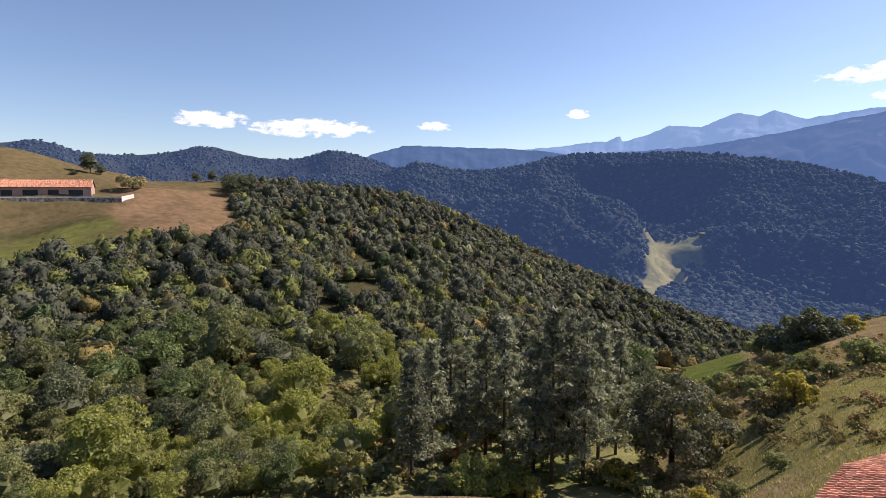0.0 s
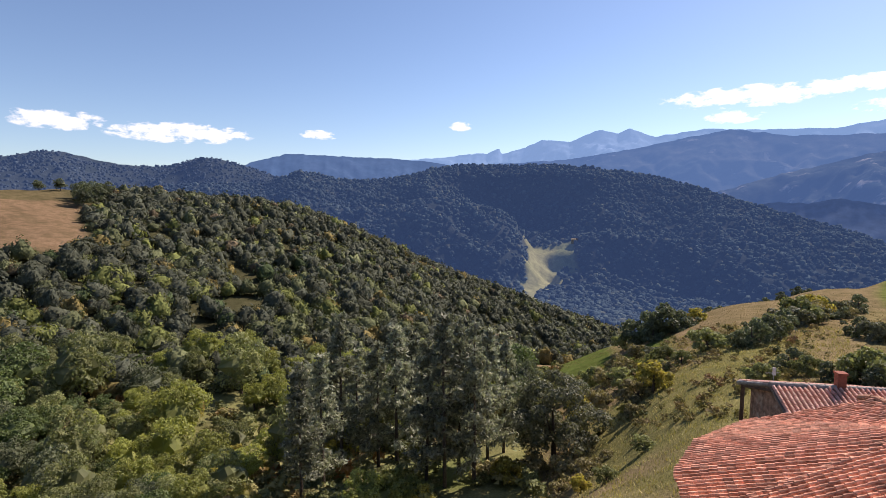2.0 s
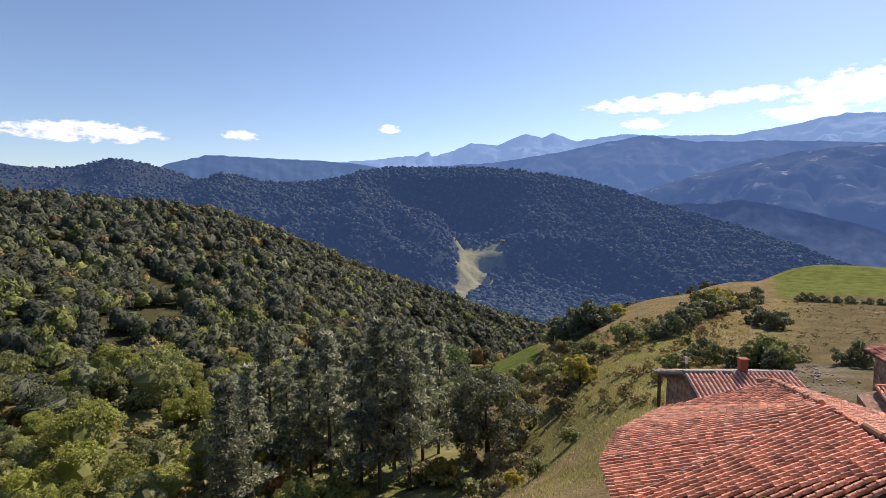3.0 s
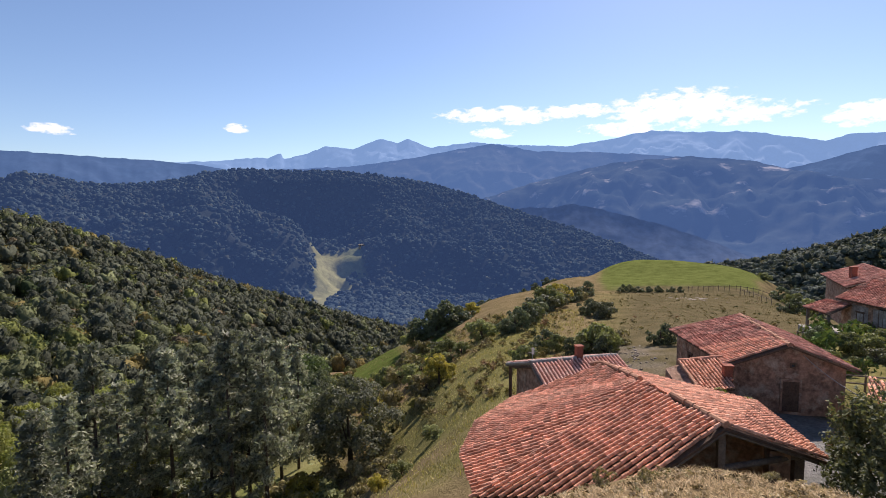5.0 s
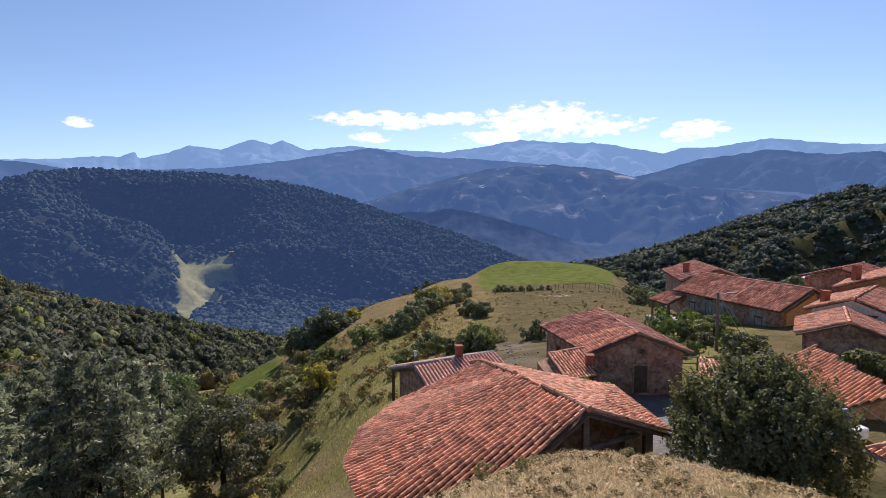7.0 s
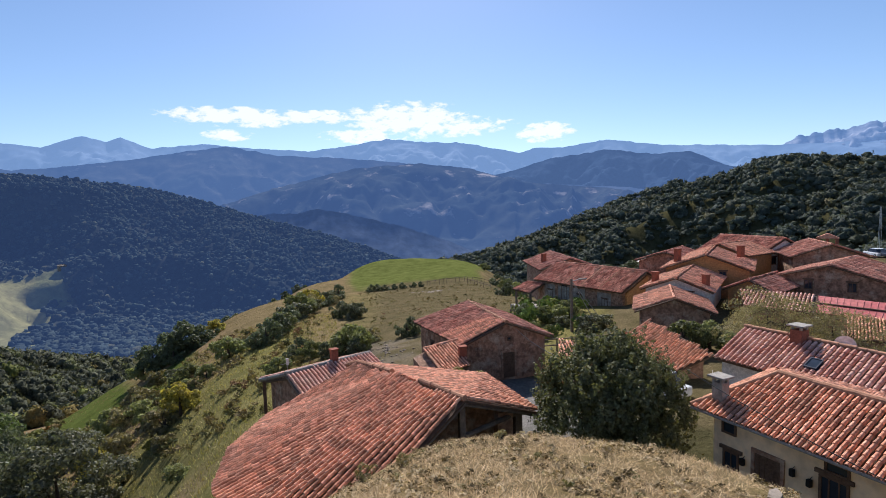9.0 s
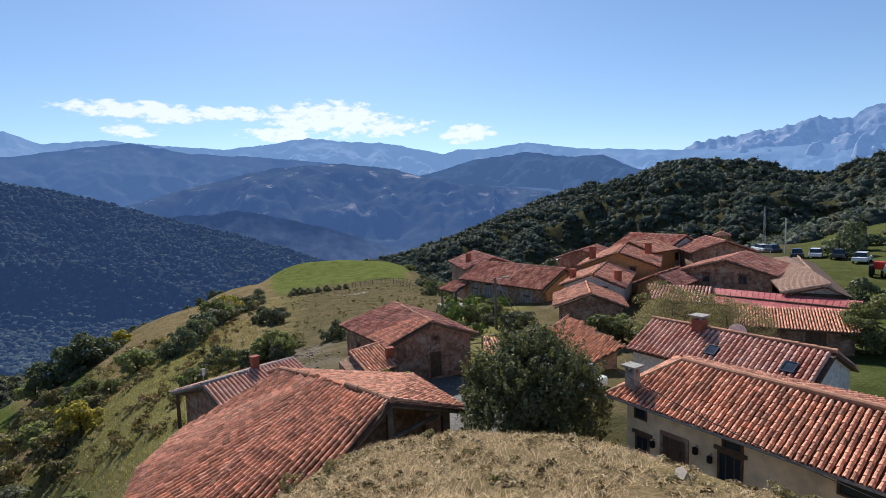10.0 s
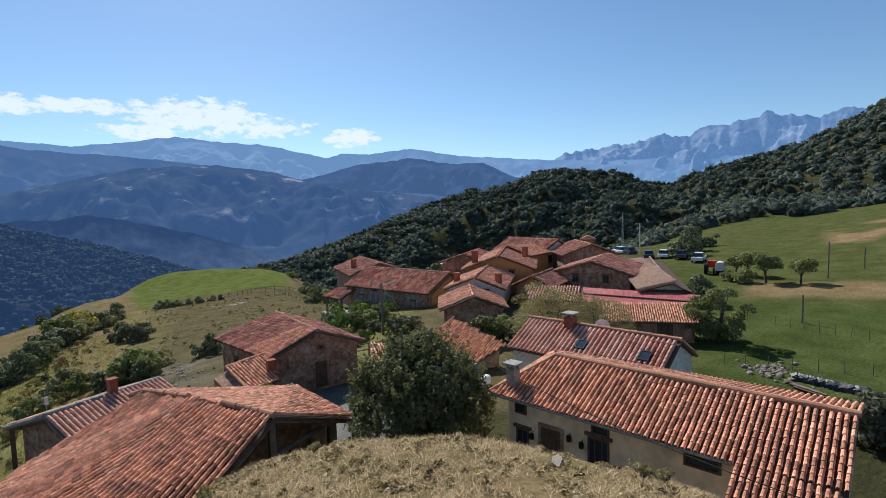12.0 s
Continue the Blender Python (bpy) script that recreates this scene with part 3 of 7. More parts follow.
# far ranges, each a strip of hillside behind the other, with haze painted in
RANGES = {
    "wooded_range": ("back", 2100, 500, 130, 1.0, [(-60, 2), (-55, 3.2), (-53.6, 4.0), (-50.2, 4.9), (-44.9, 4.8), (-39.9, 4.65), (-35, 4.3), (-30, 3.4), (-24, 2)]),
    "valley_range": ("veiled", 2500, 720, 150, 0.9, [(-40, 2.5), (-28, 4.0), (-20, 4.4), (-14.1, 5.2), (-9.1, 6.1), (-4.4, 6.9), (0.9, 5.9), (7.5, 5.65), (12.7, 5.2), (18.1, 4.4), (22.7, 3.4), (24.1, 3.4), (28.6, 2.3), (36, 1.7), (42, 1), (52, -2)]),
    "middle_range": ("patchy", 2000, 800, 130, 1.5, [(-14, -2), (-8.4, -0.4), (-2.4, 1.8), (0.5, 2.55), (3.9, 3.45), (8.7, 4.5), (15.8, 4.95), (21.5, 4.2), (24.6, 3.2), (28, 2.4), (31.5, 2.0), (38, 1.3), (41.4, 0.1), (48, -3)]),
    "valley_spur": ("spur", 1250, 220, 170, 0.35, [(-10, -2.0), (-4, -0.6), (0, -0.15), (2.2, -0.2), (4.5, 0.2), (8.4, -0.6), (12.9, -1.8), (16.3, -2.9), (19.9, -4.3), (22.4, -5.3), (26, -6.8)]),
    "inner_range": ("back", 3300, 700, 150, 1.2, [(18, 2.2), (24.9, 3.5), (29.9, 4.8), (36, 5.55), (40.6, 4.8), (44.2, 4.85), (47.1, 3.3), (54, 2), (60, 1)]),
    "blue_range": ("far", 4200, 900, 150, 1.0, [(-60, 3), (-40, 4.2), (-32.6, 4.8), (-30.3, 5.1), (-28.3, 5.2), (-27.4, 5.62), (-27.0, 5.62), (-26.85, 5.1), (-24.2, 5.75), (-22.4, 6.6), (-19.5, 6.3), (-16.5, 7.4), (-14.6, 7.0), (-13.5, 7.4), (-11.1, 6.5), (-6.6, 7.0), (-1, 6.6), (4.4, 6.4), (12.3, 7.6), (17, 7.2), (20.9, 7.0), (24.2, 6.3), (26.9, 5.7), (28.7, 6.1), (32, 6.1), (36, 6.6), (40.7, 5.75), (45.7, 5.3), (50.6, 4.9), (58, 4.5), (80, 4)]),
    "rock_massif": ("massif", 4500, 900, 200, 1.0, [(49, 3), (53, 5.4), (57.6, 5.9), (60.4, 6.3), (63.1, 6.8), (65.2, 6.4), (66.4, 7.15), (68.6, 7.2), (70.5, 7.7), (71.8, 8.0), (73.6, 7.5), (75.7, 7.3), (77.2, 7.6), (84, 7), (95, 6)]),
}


def build_range(name, kind, far, run, foot, fold, crest):
    heads = np.arange(crest[0][0], crest[-1][0], 0.16)
    steps = np.linspace(0, 1, 56)
    A, F = np.meshgrid(heads, steps)
    jag = 0.5 if kind == "massif" else 0.16
    line = np.interp(A, *np.array(crest, float).T) + (fractal(A * (1.9 if kind == "massif" else 1.3), A * 0 + far, 4, 2.0) - 0.5) * jag * 1.5
    r = far - F * run
    x, y = r * np.sin(np.radians(A)), r * np.cos(np.radians(A))
    top = EYE + far * np.tan(np.radians(line))
    cut = 1 - 2 * np.abs(fractal(x / 330, y / 330, 5, far) - 0.5)
    fine = 1 - 2 * np.abs(fractal(x / 120, y / 120, 4, far + 3) - 0.5)
    lean = A + (fractal(A / 6, F * 2, 2, far + 5) - 0.5) * 7
    spurs = 1 - 2 * np.abs(fractal(lean / 5.0, F * 0.9, 3, far + 9) - 0.5)
    rough = (cut - 0.75 + 0.35 * (fine - 0.75) + 0.9 * (spurs - 0.7)) * far * (0.07 if kind == "massif" else 0.05) * fold
    z = top - (top - EYE + foot) * F**0.9 + rough * np.sin(np.clip(F * 1.1, 0, 1) * math.pi) ** 1.1
    n, m = len(heads), len(steps)
    i, j = np.meshgrid(np.arange(m - 1), np.arange(n - 1), indexing="ij")
    quads = np.stack([i * n + j, i * n + j + 1, (i + 1) * n + j + 1, (i + 1) * n + j], -1).reshape(-1, 4)[:, ::-1]
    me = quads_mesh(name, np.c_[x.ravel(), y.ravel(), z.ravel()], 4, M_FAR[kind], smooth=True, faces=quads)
    label = {"far": "hazy blue distant mountain range on the skyline", "massif": "jagged pale grey limestone massif in blue haze",
             "patchy": "hazy valley side with dark woods and pale clearings", "veiled": "long hazy slope of woods and clearings", "back": "hazy blue wooded range behind the valley", "spur": "wooded spur in the deep valley, haze painted in dark blue"}[kind]
    tagged(new("backdrop_" + name, me), label, "mountain", kind="structure")


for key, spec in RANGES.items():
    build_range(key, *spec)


# ---- roofs and houses ----
def tile_shape(width=0.168, length=0.345):
    """A curved clay tile, seen from its upper side: an arch that narrows uphill, with the thickness of its lower lip."""
    arc = np.linspace(0, math.pi, 6)
    ring = lambda r, y, z: [(-r * math.cos(a), y, z + r * 1.3 * math.sin(a)) for a in arc]
    v = ring(width * 0.37, length / 2, 0.0) + ring(width * 0.43, -length / 2, 0.018) + ring(width * 0.34, -length / 2, 0.004)
    f = [(i, i + 1, i + 7, i + 6) for i in range(5)] + [(i + 6, i + 7, i + 13, i + 12) for i in range(5)]
    return np.array(v), [tuple(reversed(q)) for q in f]


TILE_V, TILE_F = tile_shape()
TILE_ME = mesh_of("tile", TILE_V, TILE_F, smooth=False)
TILE_ME.materials.append(M_TILE)
TILE_WIDE_V, TILE_WIDE_F = tile_shape(0.27, 0.42)


def fan_height(poly, x, y):
    """Height of a roof face at (x, y): its corners, joined from the first one."""
    best = None
    a = poly[0]
    for b, c in zip(poly[1:], poly[2:]):
        d = (b[1] - c[1]) * (a[0] - c[0]) + (c[0] - b[0]) * (a[1] - c[1])
        if abs(d) < 1e-9:
            continue
        u = ((b[1] - c[1]) * (x - c[0]) + (c[0] - b[0]) * (y - c[1])) / d
        v = ((c[1] - a[1]) * (x - c[0]) + (a[0] - c[0]) * (y - c[1])) / d
        w = 1 - u - v
        miss = min(u, v, w)
        if best is None or miss > best[0]:
            best = (miss, u * a[2] + v * b[2] + w * c[2])
    return best[1]


def tile_poses(poly, fall, pitch=0.26, step=0.36, lift=0.05, loose=1.0, seed=1, wide=False):
    """Poses of the tiles on a roof face: columns along the fall, courses laid from the eave upwards."""
    rng = random.Random(seed)
    k = pitch / (0.3 if wide else 0.2)
    fit = Matrix.Diagonal((k, step / (0.35 if wide else 0.29), k, 1))
    f = Vector(fall).normalized()
    g = Vector((-f.y, f.x))
    flat = [Vector((p[0], p[1])) for p in poly]
    across = [p.dot(g) for p in flat]
    poses = []
    s = min(across) + pitch * 0.6
    while s < max(across) - pitch * 0.3:
        hits = []
        for p, q in zip(flat, flat[1:] + flat[:1]):
            a, b = p.dot(g) - s, q.dot(g) - s
            if a * b < 0:
                hits.append((p + (q - p) * (a / (a - b))).dot(f))
        if len(hits) >= 2:
            t0, t1 = min(hits), max(hits)
            t = t1 + 0.07 - step / 2 + rng.uniform(-0.03, 0.03) * loose
            while t > t0 + step * 0.25:
                w = s + rng.uniform(-0.012, 0.012) * loose
                c = f * t + g * w
                up, dn, rt = f * (t - 0.15) + g * w, f * (t + 0.15) + g * w, f * t + g * (w + 0.1)
                zc = fan_height(poly, c.x, c.y)
                along = Vector((up.x - dn.x, up.y - dn.y, fan_height(poly, up.x, up.y) - fan_height(poly, dn.x, dn.y))).normalized()
                side = Vector((rt.x - c.x, rt.y - c.y, fan_height(poly, rt.x, rt.y) - zc))
                side = (side - along * side.dot(along)).normalized()
                normal = side.cross(along)
                if normal.z < 0:
                    side, normal = -side, -normal
                m = Matrix((side, along, normal)).transposed().to_4x4()
                m = Matrix.Translation((c.x, c.y, zc)) @ m @ Matrix.Translation((0, 0, lift)) @ pose(0, 0, 0, rng.gauss(0, 0.8) * loose, 0, rng.gauss(0, 1.6) * loose) @ fit
                poses.append(m)
                t -= step
        s += pitch
    return poses


def lay_tiles(parent, poses, mat, singles=0, wide=False, near=(0, 0)):
    """The tiles nearest to a place are pieces of their own, the rest is one mesh."""
    v, f = (TILE_WIDE_V, TILE_WIDE_F) if wide else (TILE_V, TILE_F)
    poses = sorted(poses, key=lambda m: (m.translation.x - near[0]) ** 2 + (m.translation.y - near[1]) ** 2)
    for m in poses[:singles]:
        ob = new("tile", TILE_ME)
        ob.parent = parent
        ob.matrix_local = m
    rest = poses[singles:]
    if not rest:
        return
    M = np.array([[list(r) for r in m] for m in rest])
    vv = np.einsum("nij,kj->nki", M[:, :3, :3], v) + M[:, None, :3, 3]
    n, k = len(rest), len(v)
    faces = (np.array(f)[None] + (np.arange(n) * k)[:, None, None]).reshape(-1, 4)
    ob = hang("roof_tiles", quads_mesh("roof_tiles", vv.reshape(-1, 3), 4, mat, faces=faces), parent)
    tagged(ob, kind="stuff")


def slab_bm(poly, thick, drop=0.0):
    bm = bmesh.new()
    top = [bm.verts.new((x, y, z - drop)) for x, y, z in poly]
    low = [bm.verts.new((x, y, z - drop - thick)) for x, y, z in poly]
    for i in range(1, len(poly) - 1):
        bm.faces.new((top[0], top[i], top[i + 1])), bm.faces.new((low[0], low[i + 1], low[i]))
    for i in range(len(poly)):
        j = (i + 1) % len(poly)
        bm.faces.new((top[j], top[i], low[i], low[j]))
    bmesh.ops.recalc_face_normals(bm, faces=bm.faces)
    return bm


def ridge_bm(points, radius=0.14, wobble=0.02, seed=3):
    """A mortared ridge of overlapping cap tiles along a line."""
    rng = random.Random(seed)
    bm = bmesh.new()
    for a, b in zip(points, points[1:]):
        a, b = Vector(a), Vector(b)
        n = max(1, round((b - a).length / 0.36))
        for i in range(n):
            p, q = a.lerp(b, i / n), a.lerp(b, (i + 1.12) / n)
            j = Vector((rng.uniform(-1, 1), rng.uniform(-1, 1), rng.uniform(-1, 1))) * wobble
            rod_bm(p + j, q + j, radius, radius * 0.86, 9, bm)
    return bm


CAP_BM = rod_bm((0, 0, 0), (0, 0, 0.42), 0.14, 0.118, 9)
CAP_ME = bpy.data.meshes.new("ridge_cap")
CAP_BM.to_mesh(CAP_ME)
CAP_BM.free()
CAP_ME.materials.append(M_MORTAR)


def lay_caps(parent, points, seed=3, wobble=0.02, size=1.0):
    """Single ridge caps, end over end along a line."""
    rng = random.Random(seed)
    for a, b in zip(points, points[1:]):
        a, b = Vector(a), Vector(b)
        n = max(1, round((b - a).length / 0.37))
        turn = (b - a).to_track_quat("Z", "Y").to_matrix().to_4x4()
        for i in range(n):
            j = Vector((rng.uniform(-1, 1), rng.uniform(-1, 1), rng.uniform(-1, 1))) * wobble
            ob = new("ridge_cap", CAP_ME)
            ob.parent = parent
            ob.matrix_local = Matrix.Translation(a.lerp(b, i / n) + j) @ turn @ Matrix.Diagonal((size, size, 1, 1))


def window_on(house, wall_a, wall_b, along, z0, w, h, frame_mat=None, name="window", bars=1, out=1.0, lintel=True):
    """A window in the wall that runs from wall_a to wall_b: frame, glass, bars, lintel and sill. along: metres from wall_a."""
    a, b = Vector(wall_a).to_3d(), Vector(wall_b).to_3d()
    d = (b - a).normalized()
    n = Vector((d.y, -d.x, 0)) * out
    base = Matrix((d, -n, Vector((0, 0, 1)))).transposed().to_4x4()
    base = Matrix.Translation(a + d * along + Vector((0, 0, z0))) @ base
    root = new(name)
    root.parent = house
    root.matrix_local = base
    mat = frame_mat or M_WOOD
    t = 0.07
    bm = box_bm(-w / 2, -0.06, 0, -w / 2 + t, 0.05, h)
    box_bm(w / 2 - t, -0.06, 0, w / 2, 0.05, h, bm=bm)
    box_bm(-w / 2 + t, -0.06, h - t, w / 2 - t, 0.05, h, bm=bm)
    box_bm(-w / 2 + t, -0.06, 0, w / 2 - t, 0.05, t, bm=bm)
    part("window_frame", bm, mat, root)
    part("pane", box_bm(-w / 2 + t, -0.012, t, w / 2 - t, 0.03, h - t), M_GLASS, root, "dark reflecting glass pane")
    for i in range(bars):
        x = -w / 2 + w * (i + 1) / (bars + 1)
        part("bar", box_bm(x - 0.02, -0.04, t, x + 0.02, -0.013, h - t), mat, root)
    if lintel:
        part("lintel", box_bm(-w / 2 - 0.12, -0.08, h, w / 2 + 0.12, 0.04, h + 0.13, 0.012), M_WOOD, root, "dark timber lintel")
        part("sill", box_bm(-w / 2 - 0.06, -0.10, -0.07, w / 2 + 0.06, 0.04, 0, 0.01), M_STONE, root)
    return root


def door_on(house, wall_a, wall_b, along, z0, w, h, mat=None, out=1.0):
    a, b = Vector(wall_a).to_3d(), Vector(wall_b).to_3d()
    d = (b - a).normalized()
    n = Vector((d.y, -d.x, 0)) * out
    base = Matrix.Translation(a + d * along + Vector((0, 0, z0))) @ Matrix((d, -n, Vector((0, 0, 1)))).transposed().to_4x4()
    root = new("door")
    root.parent = house
    root.matrix_local = base
    for i in range(5):
        x0 = -w / 2 + w * i / 5
        part("plank", box_bm(x0 + 0.004, -0.03, 0, x0 + w / 5 - 0.004, 0.03, h, 0.004), mat or M_WOOD, root)
    bm = box_bm(-w / 2 - 0.12, -0.06, 0, -w / 2, 0.04, h + 0.14)
    box_bm(w / 2, -0.06, 0, w / 2 + 0.12, 0.04, h + 0.14, bm=bm)
    box_bm(-w / 2, -0.06, h, w / 2, 0.04, h + 0.14, bm=bm)
    part("door_frame", bm, M_STONE, root, "stone door surround")


def chimney(x, y, z0, z1, w=0.55, d=0.55, mat=None, cap=True, turn=0.0, house=None, smoke=True):
    root = new("chimney")
    root.matrix_world = pose(x, y, 0, 0, 0, turn)
    if house:
        root.parent = house
    part("shaft", box_bm(-w / 2, -d / 2, z0, w / 2, d / 2, z1, 0.015), mat or M_BRICK, root)
    if cap:
        for sx in (-1, 1):
            for sy in (-1, 1):
                part("cap_post", box_bm(sx * w * 0.36 - 0.05, sy * d * 0.36 - 0.05, z1, sx * w * 0.36 + 0.05, sy * d * 0.36 + 0.05, z1 + 0.16), M_CONC, root)
        part("cap", box_bm(-w / 2 - 0.12, -d / 2 - 0.12, z1 + 0.16, w / 2 + 0.12, d / 2 + 0.12, z1 + 0.24, 0.02), M_CONC, root, "pale concrete chimney cap")
    else:
        part("cap", box_bm(-w / 2 - 0.05, -d / 2 - 0.05, z1, w / 2 + 0.05, d / 2 + 0.05, z1 + 0.1, 0.02), M_BRICK, root)
    return root


def gable_house(name, label, p, q, half, z_ridge, z_eave, base, wall_mat, tile_mat, over=0.45, verge=0.35, pitch=0.28, step=0.44, singles=0,
                right=None, z_eave_r=None, ridge_mat=None, seed=1, loose=1.0, wide=False, far_half=None):
    """A house with a ridge from p to q (plan), its slopes falling half metres to the left and right of the ridge."""
    house = thing(name, label, "house")
    P, Q = Vector(p), Vector(q)
    d = (Q - P).normalized()
    g = Vector((d.y, -d.x))
    hr = half if right is None else right
    zr = z_eave if z_eave_r is None else z_eave_r
    P2, Q2 = P - d * verge, Q + d * verge

    def pt(v, z):
        return (v.x, v.y, z)

    hq = half if far_half is None else far_half
    left = [pt(P2, z_ridge), pt(Q2, z_ridge), pt(Q2 - g * hq, z_eave), pt(P2 - g * half, z_eave)]
    rght = [pt(Q2, z_ridge), pt(P2, z_ridge), pt(P2 + g * hr, zr), pt(Q2 + g * hr, zr)]
    sl, sr = (z_ridge - z_eave) / half, (z_ridge - zr) / hr
    hl, hw = half - over, hr - over
    drop = 0.16
    corners = [P - g * hl, P + g * hw, Q + g * hw, Q - g * (hq - over)]
    zl, zw = z_ridge - sl * hl - drop, z_ridge - sr * hw - drop
    bm = bmesh.new()
    lo = [bm.verts.new((c.x, c.y, base)) for c in corners]
    hi = [bm.verts.new((c.x, c.y, z)) for c, z in zip(corners, (zl, zw, zw, zl))]
    ga, gb = bm.verts.new((P.x, P.y, z_ridge - drop)), bm.verts.new((Q.x, Q.y, z_ridge - drop))
    bm.faces.new((lo[0], lo[1], hi[1], ga, hi[0])), bm.faces.new((lo[2], lo[3], hi[3], gb, hi[2]))
    bm.faces.new((lo[1], lo[2], hi[2], hi[1])), bm.faces.new((lo[3], lo[0], hi[0], hi[3]))
    bm.faces.new((hi[0], ga, gb, hi[3])), bm.faces.new((ga, hi[1], hi[2], gb)), bm.faces.new(lo[::-1])
    bmesh.ops.recalc_face_normals(bm, faces=bm.faces)
    part("wall", bm, wall_mat, house)
    roof = new("roof")
    roof.parent = house
    for k, (poly, fall) in enumerate(((left, -g), (rght, g))):
        part("roof_deck", slab_bm(poly, 0.1, 0.03), M_WOOD, roof, "dark timber roof boards")
        lay_tiles(roof, tile_poses(poly, fall, pitch, step, seed=seed + k, loose=loose, wide=wide), tile_mat, singles if k == 0 else 0, wide)
    if wide:
        lay_caps(roof, [pt(P2, z_ridge + 0.06), pt(Q2, z_ridge + 0.06)], seed, 0.01, 0.8)
    else:
        part("ridge", ridge_bm([pt(P2, z_ridge + 0.05), pt(Q2, z_ridge + 0.05)], 0.13, seed=seed), ridge_mat or tile_mat, roof)
    return house, corners


V2 = lambda v: (v[0], v[1])

# -- the old barn below the knoll, its roof of three sagging faces --
barn = thing("tiled_barn", "low stone barn with a sagging roof of old clay tiles", "barn")
G = (6.75, 18.35, EYE - 7.6)
MID = (4.75, 22.5, EYE - 7.5)
TIP = (3.75, 26.1, EYE - 7.98)
LOW_R, FAR_R = (10.9, 20.1, EYE - 9.4), (10.6, 25.6, EYE - 9.35)
LOW_L = (3.0, 16.5, EYE - 9.5)
COR1, COR2, COR3, COR4 = (-1.75, 17.4, EYE - 10.4), (-2.7, 20.2, EYE - 10.3), (-2.35, 23.4, EYE - 10.25), (-0.7, 27.0, EYE - 10.3)
roof = new("roof")
roof.parent = barn
faces_a = [([G, MID, COR1, LOW_L], (-0.885, -0.46)), ([MID, TIP, COR4, COR3, COR2, COR1], (-0.985, -0.12)), ([G, LOW_R, FAR_R, TIP, MID], (0.90, 0.36))]
past = lambda p, q, d=0.22: tuple(Vector(p) + (Vector(p) - Vector(q)).normalized() * d)
lap_a = {0: [G, past(MID, G), past(COR1, LOW_L), LOW_L], 1: [past(MID, TIP, 0.1), TIP, COR4, COR3, COR2, past(COR1, COR2, 0.1)]}
poses_a = []
for k, (poly, fall) in enumerate(faces_a):
    part("roof_deck", slab_bm(poly, 0.1, 0.04), M_WOOD, roof, "dark timber roof boards")
    poses_a += tile_poses(lap_a.get(k, poly), fall, 0.215, 0.29, seed=20 + k, loose=1.2)
lay_tiles(roof, poses_a, M_TILES, 300, near=(3.0, 18.0))
lift = lambda p, h=0.07: (p[0], p[1], p[2] + h)
lay_caps(roof, [lift(G), lift((5.6, 20.8, EYE - 7.52))])
lay_caps(roof, [lift(MID), lift(TIP), lift((3.3, 26.9, EYE - 8.25))])
inner = [(-1.1, 18.1), (3.2, 17.5), (6.7, 19.0), (10.0, 20.8), (9.8, 25.0), (3.8, 25.9), (-0.2, 26.2), (-1.7, 23.2), (-2.1, 20.4)]
part("wall", prism_bm([inner[0], inner[1], (3.9, 18.0), (5.0, 22.0), inner[5], inner[6], inner[7], inner[8]], EYE - 14.2, [EYE - 10.5, EYE - 9.75, EYE - 9.6, EYE - 8.0, EYE - 8.3, EYE - 10.4, EYE - 10.35, EYE - 10.4]), M_STONE, barn)
part("wall", prism_bm([(9.8, 22.0), (10.0, 24.9), (4.5, 25.0), (5.3, 22.4)], EYE - 12.4, [EYE - 9.2, EYE - 9.2, EYE - 8.0, EYE - 7.8]), M_STONE, barn)
part("post", box_bm(10.0, 20.55, EYE - 12.4, 10.35, 20.9, EYE - 9.35, 0.02), M_GREYWOOD, barn, "grey timber corner post")
part("pier", box_bm(9.0, 20.3, EYE - 12.4, 9.75, 20.8, EYE - 9.25, 0.03), M_STONE, barn, "rough stone pier")
part("post", box_bm(6.65, 18.75, EYE - 12.0, 6.9, 19.0, EYE - 7.8, 0.02), M_GREYWOOD, barn)
part("beam", rod_bm((6.7, 18.9, EYE - 9.4), (10.3, 20.75, EYE - 9.55), 0.12, 0.11, 8), M_GREYWOOD, barn, "grey round tie beam")
part("rafter", rod_bm((6.75, 18.5, EYE - 7.85), (10.8, 20.2, EYE - 9.58), 0.07, 0.07, 6), M_GREYWOOD, barn)
part("rafter", rod_bm((6.75, 18.5, EYE - 7.85), (3.1, 16.7, EYE - 9.7), 0.07, 0.07, 6), M_GREYWOOD, barn)

# -- the little house with pale tiles behind it --
shed = thing("small_house", "small stone house with pale pink tiles and a timber porch post", "house")
S0, S2 = (0.1, 30.75, EYE - 9.5), (5.5, 33.1, EYE - 9.5)
S3, S9 = (6.5, 31.0, EYE - 10.35), (0.95, 28.7, EYE - 10.4)
S5, S6 = (4.0, 35.6, EYE - 10.4), (-1.4, 33.2, EYE - 10.4)
roof = new("roof")
roof.parent = shed
part("roof_deck", slab_bm([S0, S2, S3, S9], 0.12, 0.03), M_GREYWOOD, roof)
part("roof_deck", slab_bm([S2, S0, S6, S5], 0.12, 0.03), M_GREYWOOD, roof)
lay_tiles(roof, tile_poses([S0, S2, S3, S9], (0.40, -0.92), 0.24, 0.30, seed=51, loose=0.4, wide=True), M_TILES_PALE, 0, True)
lay_tiles(roof, tile_poses([S2, S0, S6, S5], (-0.40, 0.92), 0.24, 0.30, seed=52, loose=0.4, wide=True), M_TILES_PALE, 0, True)
